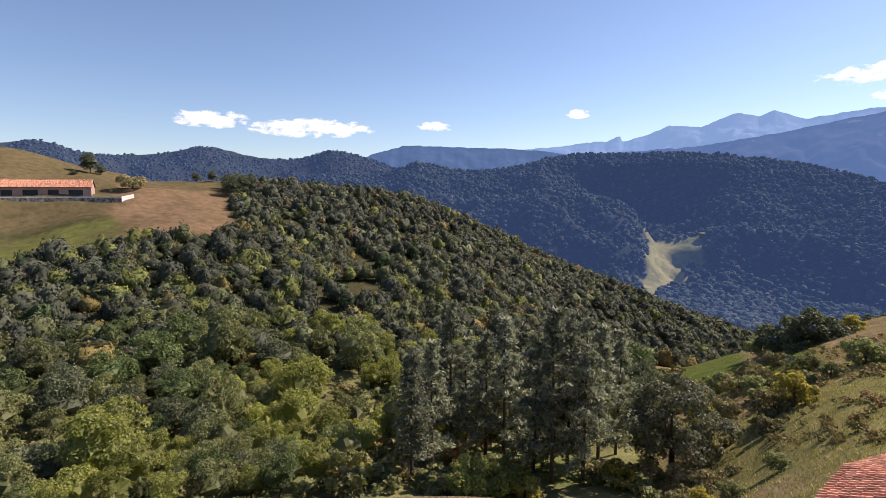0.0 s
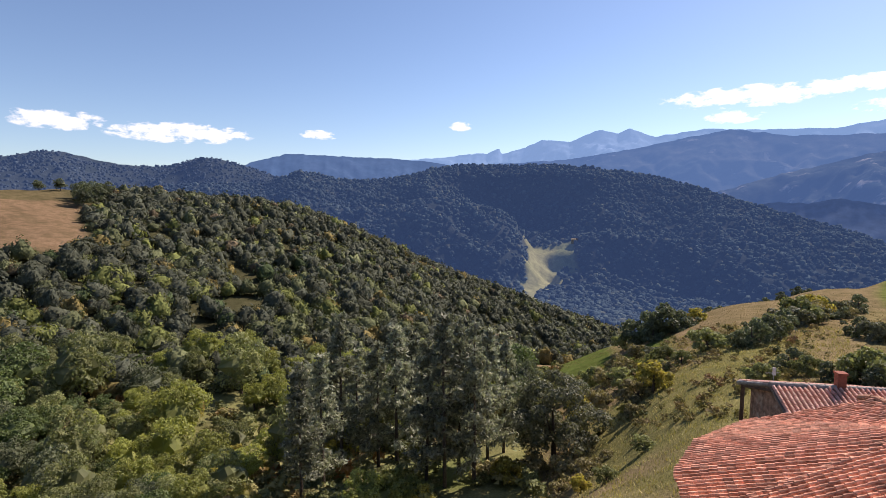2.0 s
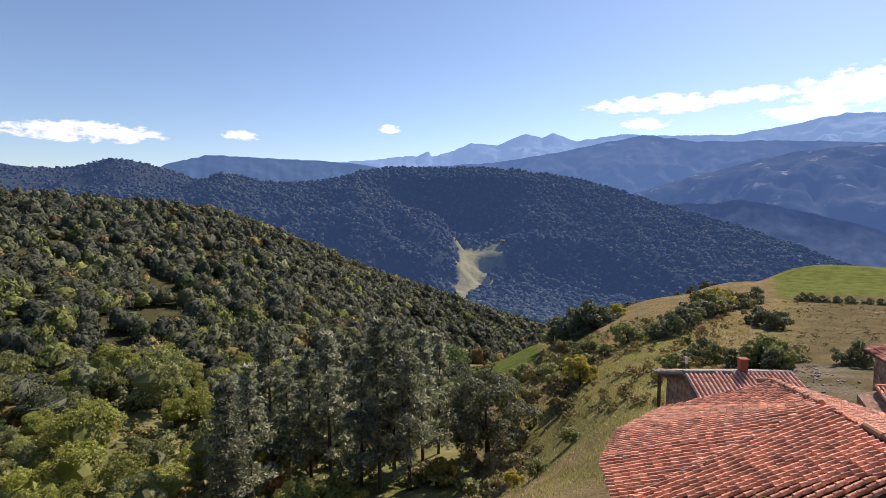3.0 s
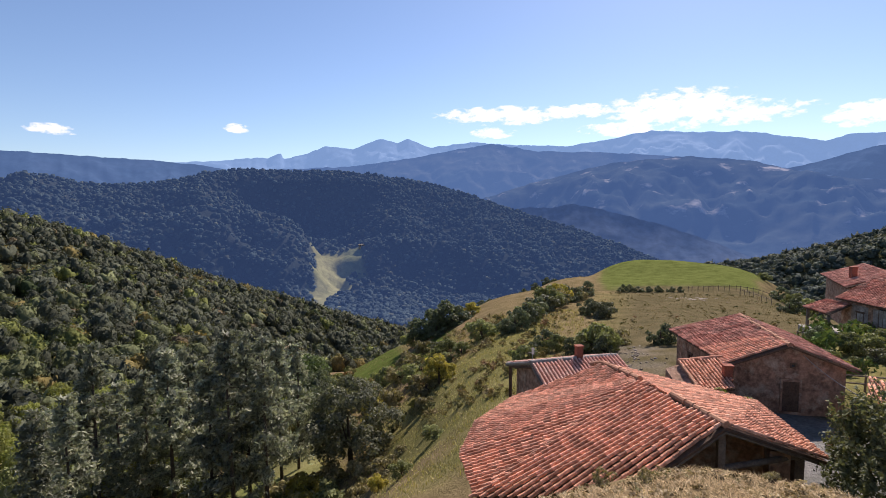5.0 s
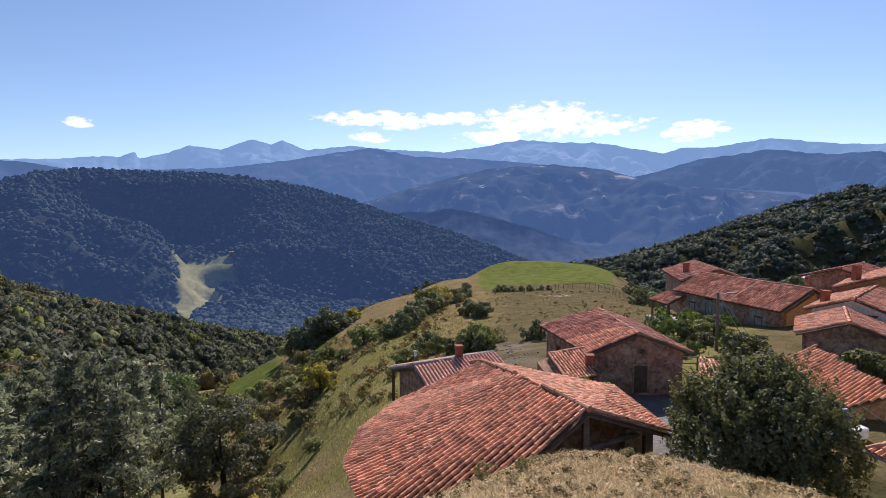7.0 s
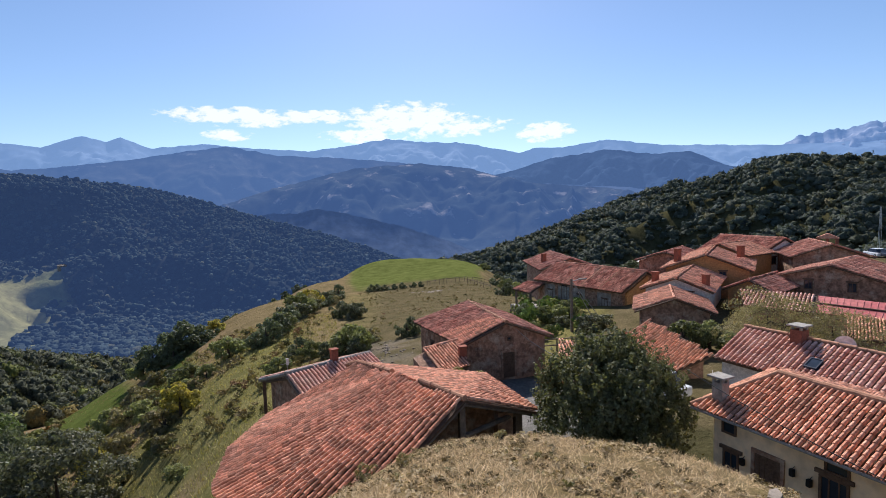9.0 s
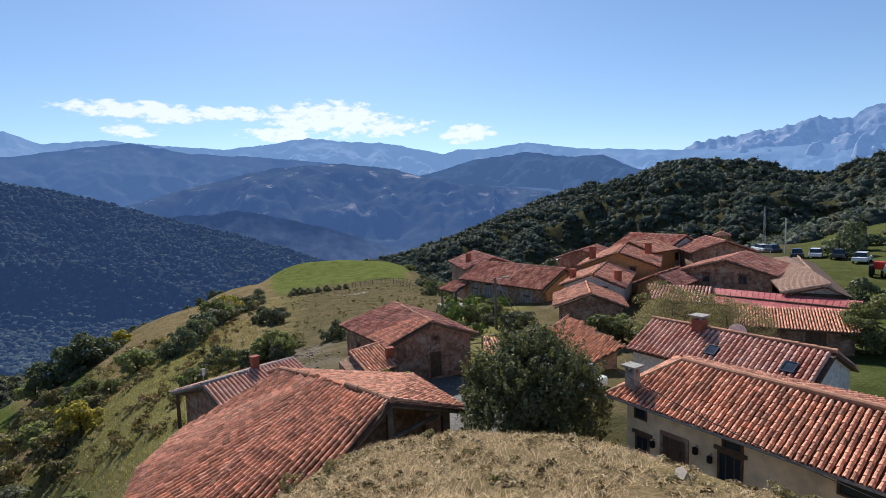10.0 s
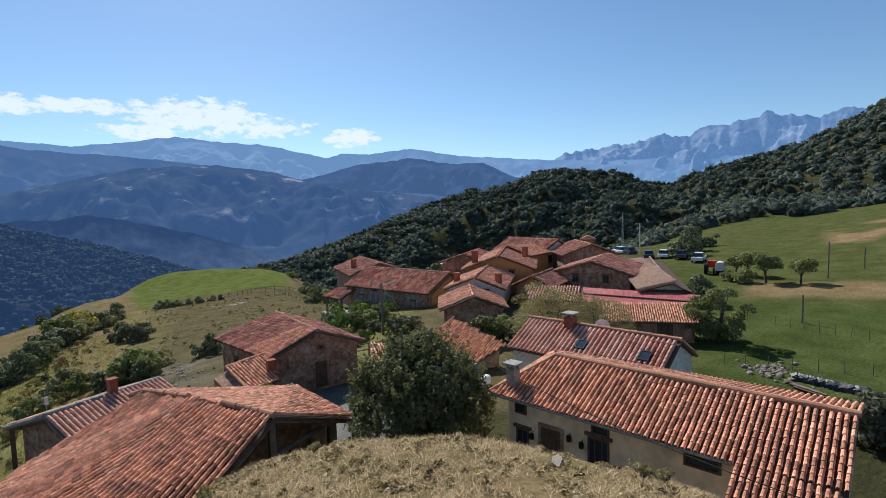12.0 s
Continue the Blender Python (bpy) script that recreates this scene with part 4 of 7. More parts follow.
part("ridge", ridge_bm([lift(S0, 0.04), lift(S2, 0.04)], 0.15, 0.0), M_CONC, roof, "pale concrete ridge coping")
part("verge", ridge_bm([lift(S0, 0.0), lift(S6, 0.0)], 0.10, 0.0), M_CONC, roof, "pale concrete verge")
part("wall", prism_bm([(1.15, 29.25), (6.0, 31.35), (3.9, 34.9), (-0.75, 32.8)], EYE - 14.0, EYE - 10.35), M_STONE, shed)
part("gable", prism_bm([(0.95, 29.5), (0.2, 31.0), (-0.7, 32.7), (0.1, 33.0), (0.6, 31.2), (1.3, 29.6)], EYE - 10.36, [EYE - 10.3, EYE - 9.65, EYE - 10.3, EYE - 10.3, EYE - 9.65, EYE - 10.3]), M_STONE, shed)
part("post", box_bm(-1.25, 32.75, EYE - 14.4, -1.05, 32.95, EYE - 10.4, 0.01), M_WOOD, shed, "dark timber porch post")
part("beam", rod_bm((-1.2, 33.0, EYE - 10.5), (0.2, 30.6, EYE - 9.75), 0.07, 0.07, 6), M_WOOD, shed)
part("rail", rod_bm((-2.6, 27.8, EYE - 12.5), (-0.7, 30.2, EYE - 12.3), 0.04, 0.04, 6), M_WOOD, shed)
part("rail", rod_bm((-2.6, 27.8, EYE - 12.9), (-0.7, 30.2, EYE - 12.7), 0.04, 0.04, 6), M_WOOD, shed)
for k in range(4):
    u = k / 3
    part("rail_post", rod_bm((-2.6 + 1.9 * u, 27.8 + 2.4 * u, EYE - 14.2), (-2.6 + 1.9 * u, 27.8 + 2.4 * u, EYE - 12.35), 0.05, 0.05, 6), M_WOOD, shed)
chimney(3.1, 32.1, EYE - 9.8, EYE - 8.75, 0.4, 0.38, house=shed, cap=False, turn=22)
aerial = thing("aerial", "thin white television aerial on the small house", "aerial", (0.25, 30.9, EYE - 9.45))
part("mast", rod_bm((0, 0, 0), (0, 0, 0.75), 0.015, 0.015, 6), M_STEEL, aerial)
part("panel", box_bm(-0.06, -0.03, 0.45, 0.1, 0.03, 0.85, 0.01), M_WHITE, aerial, "white aerial panel")
part("boom", rod_bm((-0.35, 0, 0.5), (0.25, 0, 0.62), 0.012, 0.012, 6), M_STEEL, aerial)

# -- the gabled stone barn by the street --
stone_house, c = gable_house("stone_barn", "gabled rubble stone barn with weathered red tiles", (14.45, 31.1), (14.85, 38.7), 3.15, EYE - 7.85, EYE - 9.15, EYE - 12.6, M_STONE, M_TILES_OLD, pitch=0.22, step=0.33, seed=60, singles=120, ridge_mat=M_MORTAR, far_half=4.6, right=3.4)
door_on(stone_house, V2(c[0]), V2(c[1]), 2.95, EYE - 11.75, 0.85, 1.75)
window_on(stone_house, V2(c[0]), V2(c[1]), 3.0, EYE - 9.2, 0.3, 0.28, bars=0, lintel=False)
window_on(stone_house, V2(c[3]), V2(c[0]), 2.2, EYE - 10.8, 0.5, 0.6)
annex = thing("lean_to", "small stone lean-to with a steep red tiled roof", "outbuilding")
a1, a2, a3, a4 = (8.75, 31.3, EYE - 9.18), (11.3, 32.0, EYE - 9.05), (11.0, 29.0, EYE - 9.85), (9.0, 28.2, EYE - 9.9)
roof = new("roof")
roof.parent = annex
part("roof_deck", slab_bm([a1, a2, a3, a4], 0.1, 0.02), M_WOOD, roof)
lay_tiles(roof, tile_poses([a1, a2, a3, a4], (0.12, -0.99), 0.21, 0.31, seed=70), M_TILES)
part("ridge", ridge_bm([lift(a1), lift(a2)], 0.12), M_TILES, roof)
part("verge", ridge_bm([lift(a1), lift(a4)], 0.09), M_MORTAR, roof)
part("wall", prism_bm([(9.15, 31.0), (9.25, 28.6), (10.8, 29.3), (11.0, 31.6)], EYE - 12.6, [EYE - 9.35, EYE - 9.95, EYE - 9.95, EYE - 9.25]), M_STONE, annex)
part("gable_wall", prism_bm([(8.0, 31.2), (8.9, 31.3), (9.1, 28.5), (8.2, 28.9)], EYE - 12.8, [EYE - 9.6, EYE - 9.3, EYE - 10.0, EYE - 10.1]), M_STONE, annex)
chimney(10.95, 30.0, EYE - 9.9, EYE - 8.95, 0.45, 0.4, house=annex, cap=False)

# -- the long plastered house beside the knoll --
long_house = thing("long_house", "long cream plastered house with a hipped clay tile roof", "house")
R1, R2 = (17.35, 13.6, EYE - 6.55), (18.8, 3.55, EYE - 6.55)
E1, E2 = (14.5, 14.75, EYE - 7.7), (15.6, 5.75, EYE - 7.7)
E3, E4 = (14.0, 5.55, EYE - 8.4), (14.35, 3.0, EYE - 8.4)
HB = (20.2, 15.9, EYE - 7.4)
E5 = (21.9, 3.95, EYE - 7.25)
E6 = (16.1, 3.2, EYE - 7.68)
roof = new("roof")
roof.parent = long_house
faces_f = [([R1, R2, E6, E2, E1], (-0.985, -0.15)), ([E2, E6, E4, E3], (-0.985, -0.15)), ([R2, R1, HB, E5], (0.985, 0.15)), ([R1, E1, HB], (-0.10, 0.995))]
poses_f = []
for k, (poly, fall) in enumerate(faces_f):
    part("roof_deck", slab_bm(poly, 0.1, 0.02), M_WOOD, roof, "dark timber roof boards")
    poses_f += tile_poses(poly, fall, 0.192, 0.27, seed=80 + k, loose=0.8)
lay_tiles(roof, poses_f, M_TILES, 300, near=(15.0, 6.5))
lay_caps(roof, [lift(R1), lift(R2)], 5, 0.012, 0.95)
lay_caps(roof, [lift(R1), lift(E1)], 6, 0.012, 0.8)
W1, W2, W3, W4 = (14.95, 14.2), (16.0, 5.6), (21.3, 4.2), (19.8, 15.2)
part("wall", prism_bm([W1, W4, W3, (16.35, 3.4), W2], EYE - 11.8, [EYE - 7.75, EYE - 7.6, EYE - 7.5, EYE - 7.75, EYE - 7.75]), M_CREAM, long_house)
part("gutter", rod_bm((14.42, 14.75, EYE - 7.74), (15.52, 5.75, EYE - 7.74), 0.05, 0.05, 8), M_CONC, long_house, "pale eaves gutter")
part("wall", prism_bm([(14.6, 5.35), (16.0, 5.55), (16.3, 3.3), (14.9, 3.1)], EYE - 12.2, [EYE - 8.25, EYE - 7.85, EYE - 7.85, EYE - 8.25]), M_CREAM, long_house)
part("downpipe", rod_bm((14.3, 5.62, EYE - 11.6), (14.3, 5.62, EYE - 8.4), 0.05, 0.05, 8), M_WHITE, long_house, "white downpipe")
for along, z0, w, h, bars in ((0.62, EYE - 8.4, 0.55, 0.47, 0), (0.7, EYE - 9.65, 0.6, 0.66, 1), (4.05, EYE - 8.3, 0.68, 0.36, 0), (3.98, EYE - 9.5, 0.82, 1.08, 2), (7.45, EYE - 8.4, 1.1, 0.62, 0)):
    window_on(long_house, W1, W2, along, z0, w, h, bars=bars, lintel=h > 0.64)
door_on(long_house, W1, W2, 2.0, EYE - 10.6, 0.86, 1.95)
for along, z0 in ((1.2, EYE - 9.15), (2.85, EYE - 8.75), (3.36, EYE - 8.85)):
    bracket = new("wall_lamp")
    bracket.parent = long_house
    p = Vector(W1).lerp(Vector(W2), along / 8.66)
    bracket.matrix_local = pose(p.x - 0.12, p.y, z0)
    part("lantern", box_bm(-0.07, -0.07, -0.12, 0.07, 0.07, 0.12, 0.02), M_DARK, bracket, "black iron wall lantern")
    part("arm", rod_bm((0, 0, 0.12), (0.16, 0, 0.2), 0.012, 0.012, 6), M_DARK, bracket)
chimney(15.25, 14.2, EYE - 7.9, EYE - 6.7, 0.4, 0.42, M_FADED, house=long_house, turn=8)

# -- the pink-tiled house with two roof windows --
roof_house, c = gable_house("skylight_house", "house with pale pink tiles, roof windows and a brick chimney", (25.1, 12.1), (24.1, 20.6), 2.5, EYE - 7.0, EYE - 8.3, EYE - 11.8, M_WHITE, M_TILES_PALE, over=0.3, verge=0.25, pitch=0.27, step=0.30, seed=90, loose=0.3, wide=True)
for u in (0.115, 0.52):
    p, q = Vector((25.1, 12.1)), Vector((24.1, 20.6))
    d = (q - p).normalized()
    centre = p.lerp(q, u) + Vector((-d.y, d.x)) * 1.6
    light = new("roof_window")
    light.parent = roof_house
    side = Vector((-d.y, d.x, -0.52)).normalized()
    along = d.to_3d()
    up = along.cross(side)
    if up.z < 0:
        up = -up
    light.matrix_local = Matrix.Translation((centre.x, centre.y, EYE - 7.0 - 1.6 * 0.52 + 0.2)) @ Matrix((along, up.cross(along), up)).transposed().to_4x4() @ Matrix.Diagonal((0.68, 0.68, 1, 1))
    part("pane", box_bm(-0.33, -0.42, 0.0, 0.33, 0.42, 0.03), M_GLASS, light, "blue-grey roof glass")
    bm = box_bm(-0.40, -0.5, -0.05, -0.33, 0.5, 0.06)
    box_bm(0.33, -0.5, -0.05, 0.40, 0.5, 0.06, bm=bm)
    box_bm(-0.33, 0.42, -0.05, 0.33, 0.5, 0.06, bm=bm)
    box_bm(-0.33, -0.5, -0.05, 0.33, -0.42, 0.06, bm=bm)
    part("window_frame", bm, M_CARDARK, light)
chimney(24.15, 17.9, EYE - 7.8, EYE - 6.5, 0.6, 0.55, house=roof_house, turn=7)
dish = thing("satellite_dish", "white satellite dish on a short mast behind the ridge", "satellite dish", (26.0, 17.0, EYE - 7.9), 123)
bm = bmesh.new()
bmesh.ops.create_uvsphere(bm, u_segments=16, v_segments=12, radius=0.9)
bmesh.ops.delete(bm, geom=[v for v in bm.verts if v.co.z > -0.68], context="VERTS")
bmesh.ops.transform(bm, matrix=pose(0, 0.8, 0.9, -70), verts=bm.verts)
part("reflector", bm, M_WHITE, dish)
part("mast", rod_bm((0, 0.2, -0.6), (0, 0.1, 0.6), 0.025, 0.025, 8), M_STEEL, dish)
part("feed_arm", rod_bm((0, 0.1, 0.35), (0, -0.45, 0.75), 0.015, 0.015, 6), M_STEEL, dish)


def by(heading, r):
    return at(heading, r)


# -- the houses at the far side of the street --
green_garden_house, c = gable_house("long_stone_house", "long stone farmhouse with a broad weathered tile roof", (40.6, 48.6), (37.5, 62.4), 4.3, EYE - 8.15, EYE - 10.2, EYE - 14.2, M_STONE, M_TILES_OLD, seed=100, pitch=0.25, step=0.42)
for along, w, h in ((2.4, 0.9, 1.0), (5.0, 1.0, 1.9), (7.6, 0.8, 1.0), (11.6, 0.9, 1.0)):
    window_on(green_garden_house, V2(c[3]), V2(c[0]), along, EYE - 12.3, w, h)
    part("plaster", prism_bm([(c[3] + (c[0] - c[3]).normalized() * s + Vector((-0.03, 0)))[:] for s in (along - 1.1, along + 0.9)] + [(c[3] + (c[0] - c[3]).normalized() * s + Vector((0.05, 0)))[:] for s in (along + 0.9, along - 1.1)], EYE - 12.9, EYE - 10.6), M_FADED, green_garden_house, "peeling faded plaster panel")
for s in (3.1, 5.9, 8.7):
    u = s / 14.1
    p, e = Vector((40.6, 48.6)).lerp(Vector((37.5, 62.4)), u), Vector((40.6, 48.6)).lerp(Vector((37.5, 62.4)), u) - Vector((0.975, 0.22)) * 4.2
    part("tile_band", ridge_bm([(p.x, p.y, EYE - 8.05), (e.x, e.y, EYE - 10.05)], 0.11), M_MORTAR, green_garden_house, "pale mortared tile band")
part("end_wall", prism_bm([(37.2, 47.9), (41.0, 48.9), (41.0, 48.5), (37.3, 47.6)], EYE - 14.2, [EYE - 10.4, EYE - 8.6, EYE - 8.6, EYE - 10.4]), M_OCHRE, green_garden_house, "ochre plastered gable")
west_wing, c = gable_house("tall_farmhouse", "taller farmhouse wing with red tiles and a brick chimney", (39.8, 63.2), (43.2, 74.5), 4.4, EYE - 7.85, EYE - 9.4, EYE - 14.5, M_STONE, M_TILES_OLD, seed=110, pitch=0.3, step=0.5)
chimney(38.3, 68.0, EYE - 8.9, EYE - 7.5, 0.6, 0.6, house=west_wing, cap=False)
porch = thing("porch", "open timber porch with a small red tile roof", "porch")
p1, p2, p3, p4 = (33.4, 63.5, EYE - 10.6), (33.9, 60.0, EYE - 10.6), (31.3, 59.3, EYE - 11.6), (30.6, 62.8, EYE - 11.5)
roof = new("roof")
roof.parent = porch
part("roof_deck", slab_bm([p1, p2, p3, p4], 0.1, 0.02), M_WOOD, roof)
lay_tiles(roof, tile_poses([p1, p2, p3, p4], (-0.97, -0.2), 0.29, 0.45, seed=115), M_TILES_OLD)
for x, y in ((31.5, 59.6), (30.9, 62.5)):
    part("post", box_bm(x - 0.12, y - 0.12, EYE - 14.2, x + 0.12, y + 0.12, EYE - 11.6), M_GREYWOOD, porch)
part("floor", box_bm(30.3, 58.5, EYE - 14.6, 33.6, 63.2, EYE - 13.6, 0.03), M_CONC, porch, "pale stone terrace")

HOUSES = [
    # label, wall, tiles, near ridge end, far ridge end, half width, depths of ridge, eave and ground
    ("low stone cottage with a sunlit clay tile roof", M_STONE, M_TILES, by(42.7, 44.5), by(42.3, 50.5), 3.0, 7.85, 9.0, 12.0),
    ("stone house with white render under a clay roof", M_WHITE, M_TILES, by(42.9, 51.5), by(44.5, 62), 3.1, 7.15, 8.35, 12.0),
    ("tall ochre house with a gabled clay roof", M_OCHRE, M_TILES, by(45.6, 61.5), by(46.4, 73), 4.4, 5.95, 7.6, 11.6),
    ("big white house with a broad brown tile roof", M_WHITE, M_TILES_OLD, by(52.1, 79), by(47.0, 86), 4.6, 5.35, 7.6, 12.0),
    ("brown stone house with a spreading tile roof", M_STONE, M_TILES_OLD, by(55.6, 59), by(57.4, 68), 4.6, 6.45, 7.85, 11.6),
    ("low red-tiled house at the village edge", M_STONE, M_TILES_OLD, by(55.6, 72), by(54.0, 80), 4.0, 5.5, 7.0, 11.8),
    ("small ochre outhouse with a tiled roof", M_OCHRE, M_TILES_OLD, by(49.4, 55), by(51.5, 61), 2.3, 7.6, 8.7, 11.6),
    ("weathered house with a low tile roof", M_STONE, M_TILES_OLD, by(41.8, 70), by(43.4, 78), 3.6, 6.5, 7.7, 12.2),
    ("red-tiled roofed house behind the ochre one", M_OCHRE, M_TILES, by(46.8, 72), by(49.0, 77), 3.6, 5.6, 6.9, 11.8),
]
for k, (label, wall, tiles, p, q, half, zr, ze, zb) in enumerate(HOUSES):
    house, c = gable_house("village_house", label, p, q, half, EYE - zr, EYE - ze, EYE - zb - 0.8, wall, tiles, seed=120 + 3 * k, pitch=0.25, step=0.42, over=0.4)
    w = (Vector(c[1]) - Vector(c[0])).length
    if k in (1, 2, 3, 4):
        window_on(house, V2(c[0]), V2(c[1]), w * 0.3, EYE - ze - 1.0, 0.7, 0.9)
        window_on(house, V2(c[0]), V2(c[1]), w * 0.7, EYE - ze - 1.0, 0.7, 0.9)
    if k in (0, 5, 6):
        door_on(house, V2(c[0]), V2(c[1]), w * 0.5, EYE - zb, 0.9, 1.8)
for heading, r, z0, z1, w in ((40.9, 53.5, 8.2, 7.0, 0.5), (45.6, 52.5, 8.6, 7.0, 0.5), (43.0, 62.5, 6.9, 5.5, 0.55), (48.6, 66, 6.6, 5.4, 0.55)):
    x, y = at(heading, r)
    stack = chimney(x, y, EYE - z0, EYE - z1, w, w, cap=False)
    tagged(stack, "red brick chimney stack on a tiled roof", "chimney")

hall, c = gable_house("white_hall", "white hall with a broad plain brown roof", (46.6, 23.1), (65.7, 35.5), 2.7, EYE - 7.6, EYE - 8.35, EYE - 12.0, M_WHITE, M_ROOF_BROWN, seed=160, pitch=0.5, step=3.0, over=0.5, verge=0.6, loose=0.1, far_half=4.2, right=1.8, z_eave_r=EYE - 8.4)
for along in (3.0, 6.0, 9.0, 12.0, 15.0, 18.0):
    window_on(hall, V2(c[3]), V2(c[0]), along, EYE - 9.7, 0.55, 0.95, lintel=False)
part("gable_boards", prism_bm([(c[0] + Vector((-0.06, -0.04)))[:], (c[1] + Vector((-0.06, -0.04)))[:], c[1][:], c[0][:]], EYE - 11.5, EYE - 8.3), M_WOOD, hall, "dark brown boarded gable end")

metal = thing("metal_roofed_shed", "long shed with a red sheet metal roof", "shed")
m1, m2, m3, m4 = (43.4, 30.6, EYE - 8.45), (46.4, 20.3, EYE - 8.45), (43.6, 19.6, EYE - 9.35), (40.8, 28.9, EYE - 9.3)
part("roof_sheet", slab_bm([m1, m2, m3, m4], 0.06), M_METAL_RED, metal)
for k in range(25):
    u = k / 24
    a, b = Vector(m1).lerp(Vector(m2), u), Vector(m4).lerp(Vector(m3), u)
    part("seam", rod_bm(a + Vector((0, 0, 0.03)), b + Vector((0, 0, 0.03)), 0.016, 0.016, 6), M_METAL_RED, metal)
part("flashing", rod_bm(Vector(m1).lerp(Vector(m4), 0.5) + Vector((0, 0, 0.06)), Vector(m2).lerp(Vector(m3), 0.5) + Vector((0, 0, 0.06)), 0.07, 0.07, 6), M_WOOD, metal, "dark seam across the sheets")
part("wall", prism_bm([(43.2, 30.2), (46.0, 20.6), (43.9, 20.1), (41.2, 28.9)], EYE - 12.0, [EYE - 8.65, EYE - 8.65, EYE - 9.35, EYE - 9.35]), M_STONE, metal)
shed2 = thing("tiled_shed", "low shed with a faded pink tile roof", "shed")
t1, t2, t3, t4 = (41.0, 36.2, EYE - 8.5), (43.4, 30.7, EYE - 8.5), (40.7, 29.0, EYE - 9.4), (38.4, 33.4, EYE - 9.4)
part("roof_deck", slab_bm([t1, t2, t3, t4], 0.1, 0.02), M_WOOD, shed2)
lay_tiles(shed2, tile_poses([t1, t2, t3, t4], (-0.85, -0.5), 0.29, 0.42, seed=170), M_TILES_PALE)
part("wall", prism_bm([(40.7, 35.6), (43.0, 30.6), (41.0, 29.4), (38.9, 33.3)], EYE - 12.0, [EYE - 8.75, EYE - 8.75, EYE - 9.5, EYE - 9.5]), M_STONE, shed2)
byre = thing("stone_byre", "dark stone byre with an orange clay tile roof", "barn")
k1, k2, k3, k4 = (37.6, 25.0, EYE - 8.55), (42.2, 18.6, EYE - 8.45), (39.3, 17.2, EYE - 9.35), (35.1, 22.9, EYE - 9.35)
roof = new("roof")
roof.parent = byre
part("roof_deck", slab_bm([k1, k2, k3, k4], 0.1, 0.02), M_WOOD, roof)
lay_tiles(roof, tile_poses([k1, k2, k3, k4], (-0.83, -0.55), 0.185, 0.30, seed=175), M_TILES)
part("wall", prism_bm([(37.2, 24.6), (41.7, 18.7), (39.6, 17.7), (35.6, 22.8)], EYE - 12.0, [EYE - 8.8, EYE - 8.8, EYE - 9.45, EYE - 9.45]), M_STONE, byre)
door_on(byre, (35.6, 22.8), (39.6, 17.7), 4.3, EYE - 11.3, 1.2, 1.8)
low_roof = thing("low_outhouse", "outhouse with a worn clay roof beside the laurel", "outbuilding")
l1, l2, l3, l4 = (25.2, 29.6, EYE - 8.55), (24.6, 23.4, EYE - 9.3), (22.6, 24.2, EYE - 10.3), (22.0, 29.6, EYE - 9.7)
part("roof_deck", slab_bm([l1, l2, l3, l4], 0.1, 0.02), M_WOOD, low_roof)
lay_tiles(low_roof, tile_poses([l1, l2, l3, l4], (-0.98, -0.1), 0.22, 0.33, seed=180), M_TILES)
part("wall", prism_bm([(25.0, 29.2), (24.3, 23.9), (22.9, 24.5), (22.4, 29.2)], EYE - 12.2, [EYE - 8.8, EYE - 9.5, EYE - 10.3, EYE - 9.8]), M_STONE, low_roof)
gate_house = thing("gate_hut", "small hut with white wall and red tiles", "outbuilding")
h1, h2, h3, h4 = (18.9, 31.6, EYE - 9.75), (20.4, 30.2, EYE - 9.75), (18.9, 26.6, EYE - 10.4), (16.6, 27.6, EYE - 10.4)
part("roof_deck", slab_bm([h1, h2, h3, h4], 0.1, 0.02), M_WOOD, gate_house)
lay_tiles(gate_house, tile_poses([h1, h2, h3, h4], (-0.35, -0.93), 0.22, 0.33, seed=185), M_TILES)
part("wall", prism_bm([(18.8, 31.2), (20.1, 30.0), (18.7, 27.0), (16.95, 27.8)], EYE - 12.3, [EYE - 9.95, EYE - 9.95, EYE - 10.5, EYE - 10.5]), M_WHITE, gate_house)

# -- the long farm building on the opposite slope --
p, q = Vector(at(-80.2, 247)), Vector(at(-93.5, 262))
farm, c = gable_house("farm_building", "long pinkish farm building with an orange tile roof", p[:], q[:], 5.0, EYE + 3.9, EYE + 1.0, EYE - 4.5, M_PINK, M_TILES, seed=190, pitch=0.24, step=1.2, over=0.6, loose=0.2)
for k in range(8):
    window_on(farm, V2(c[0]), V2(c[3]), 5.0 + k * 7.0, EYE - 2.2, 3.4 if k % 2 else 4.6, 2.2, out=-1.0, lintel=False)
terrace = thing("terrace_wall", "dry stone terrace wall with a white parapet", "wall")
for k in range(9):
    a, b = Vector(at(-78.0 - k * 2.0, 239 + k * 1.0)), Vector(at(-80.0 - k * 2.0, 240 + k * 1.0))
    n = (b - a).normalized()
    s = Vector((n.y, -n.x)) * 0.4
    part("wall", prism_bm([(a - s)[:], (b - s)[:], (b + s)[:], (a + s)[:]], EYE - 10.5, EYE - 3.0), M_DRYWALL, terrace)
    part("parapet", prism_bm([(a - s)[:], (b - s)[:], (b + s)[:], (a + s)[:]], EYE - 3.0, EYE - 2.6), M_WHITE, terrace, "white painted parapet")
part("ramp_wall", prism_bm([at(-78.0, 239), at(-77.0, 243), at(-77.0, 243.6), at(-78.0, 239.6)], EYE - 6, [EYE - 2.6, EYE - 1.6, EYE - 1.6, EYE - 2.6]), M_WHITE, terrace)


# ---- trees, bushes and grass ----
def unit_dirs(rng, n):
    v = rng.normal(size=(n, 3))
    return v / np.linalg.norm(v, axis=1)[:, None]


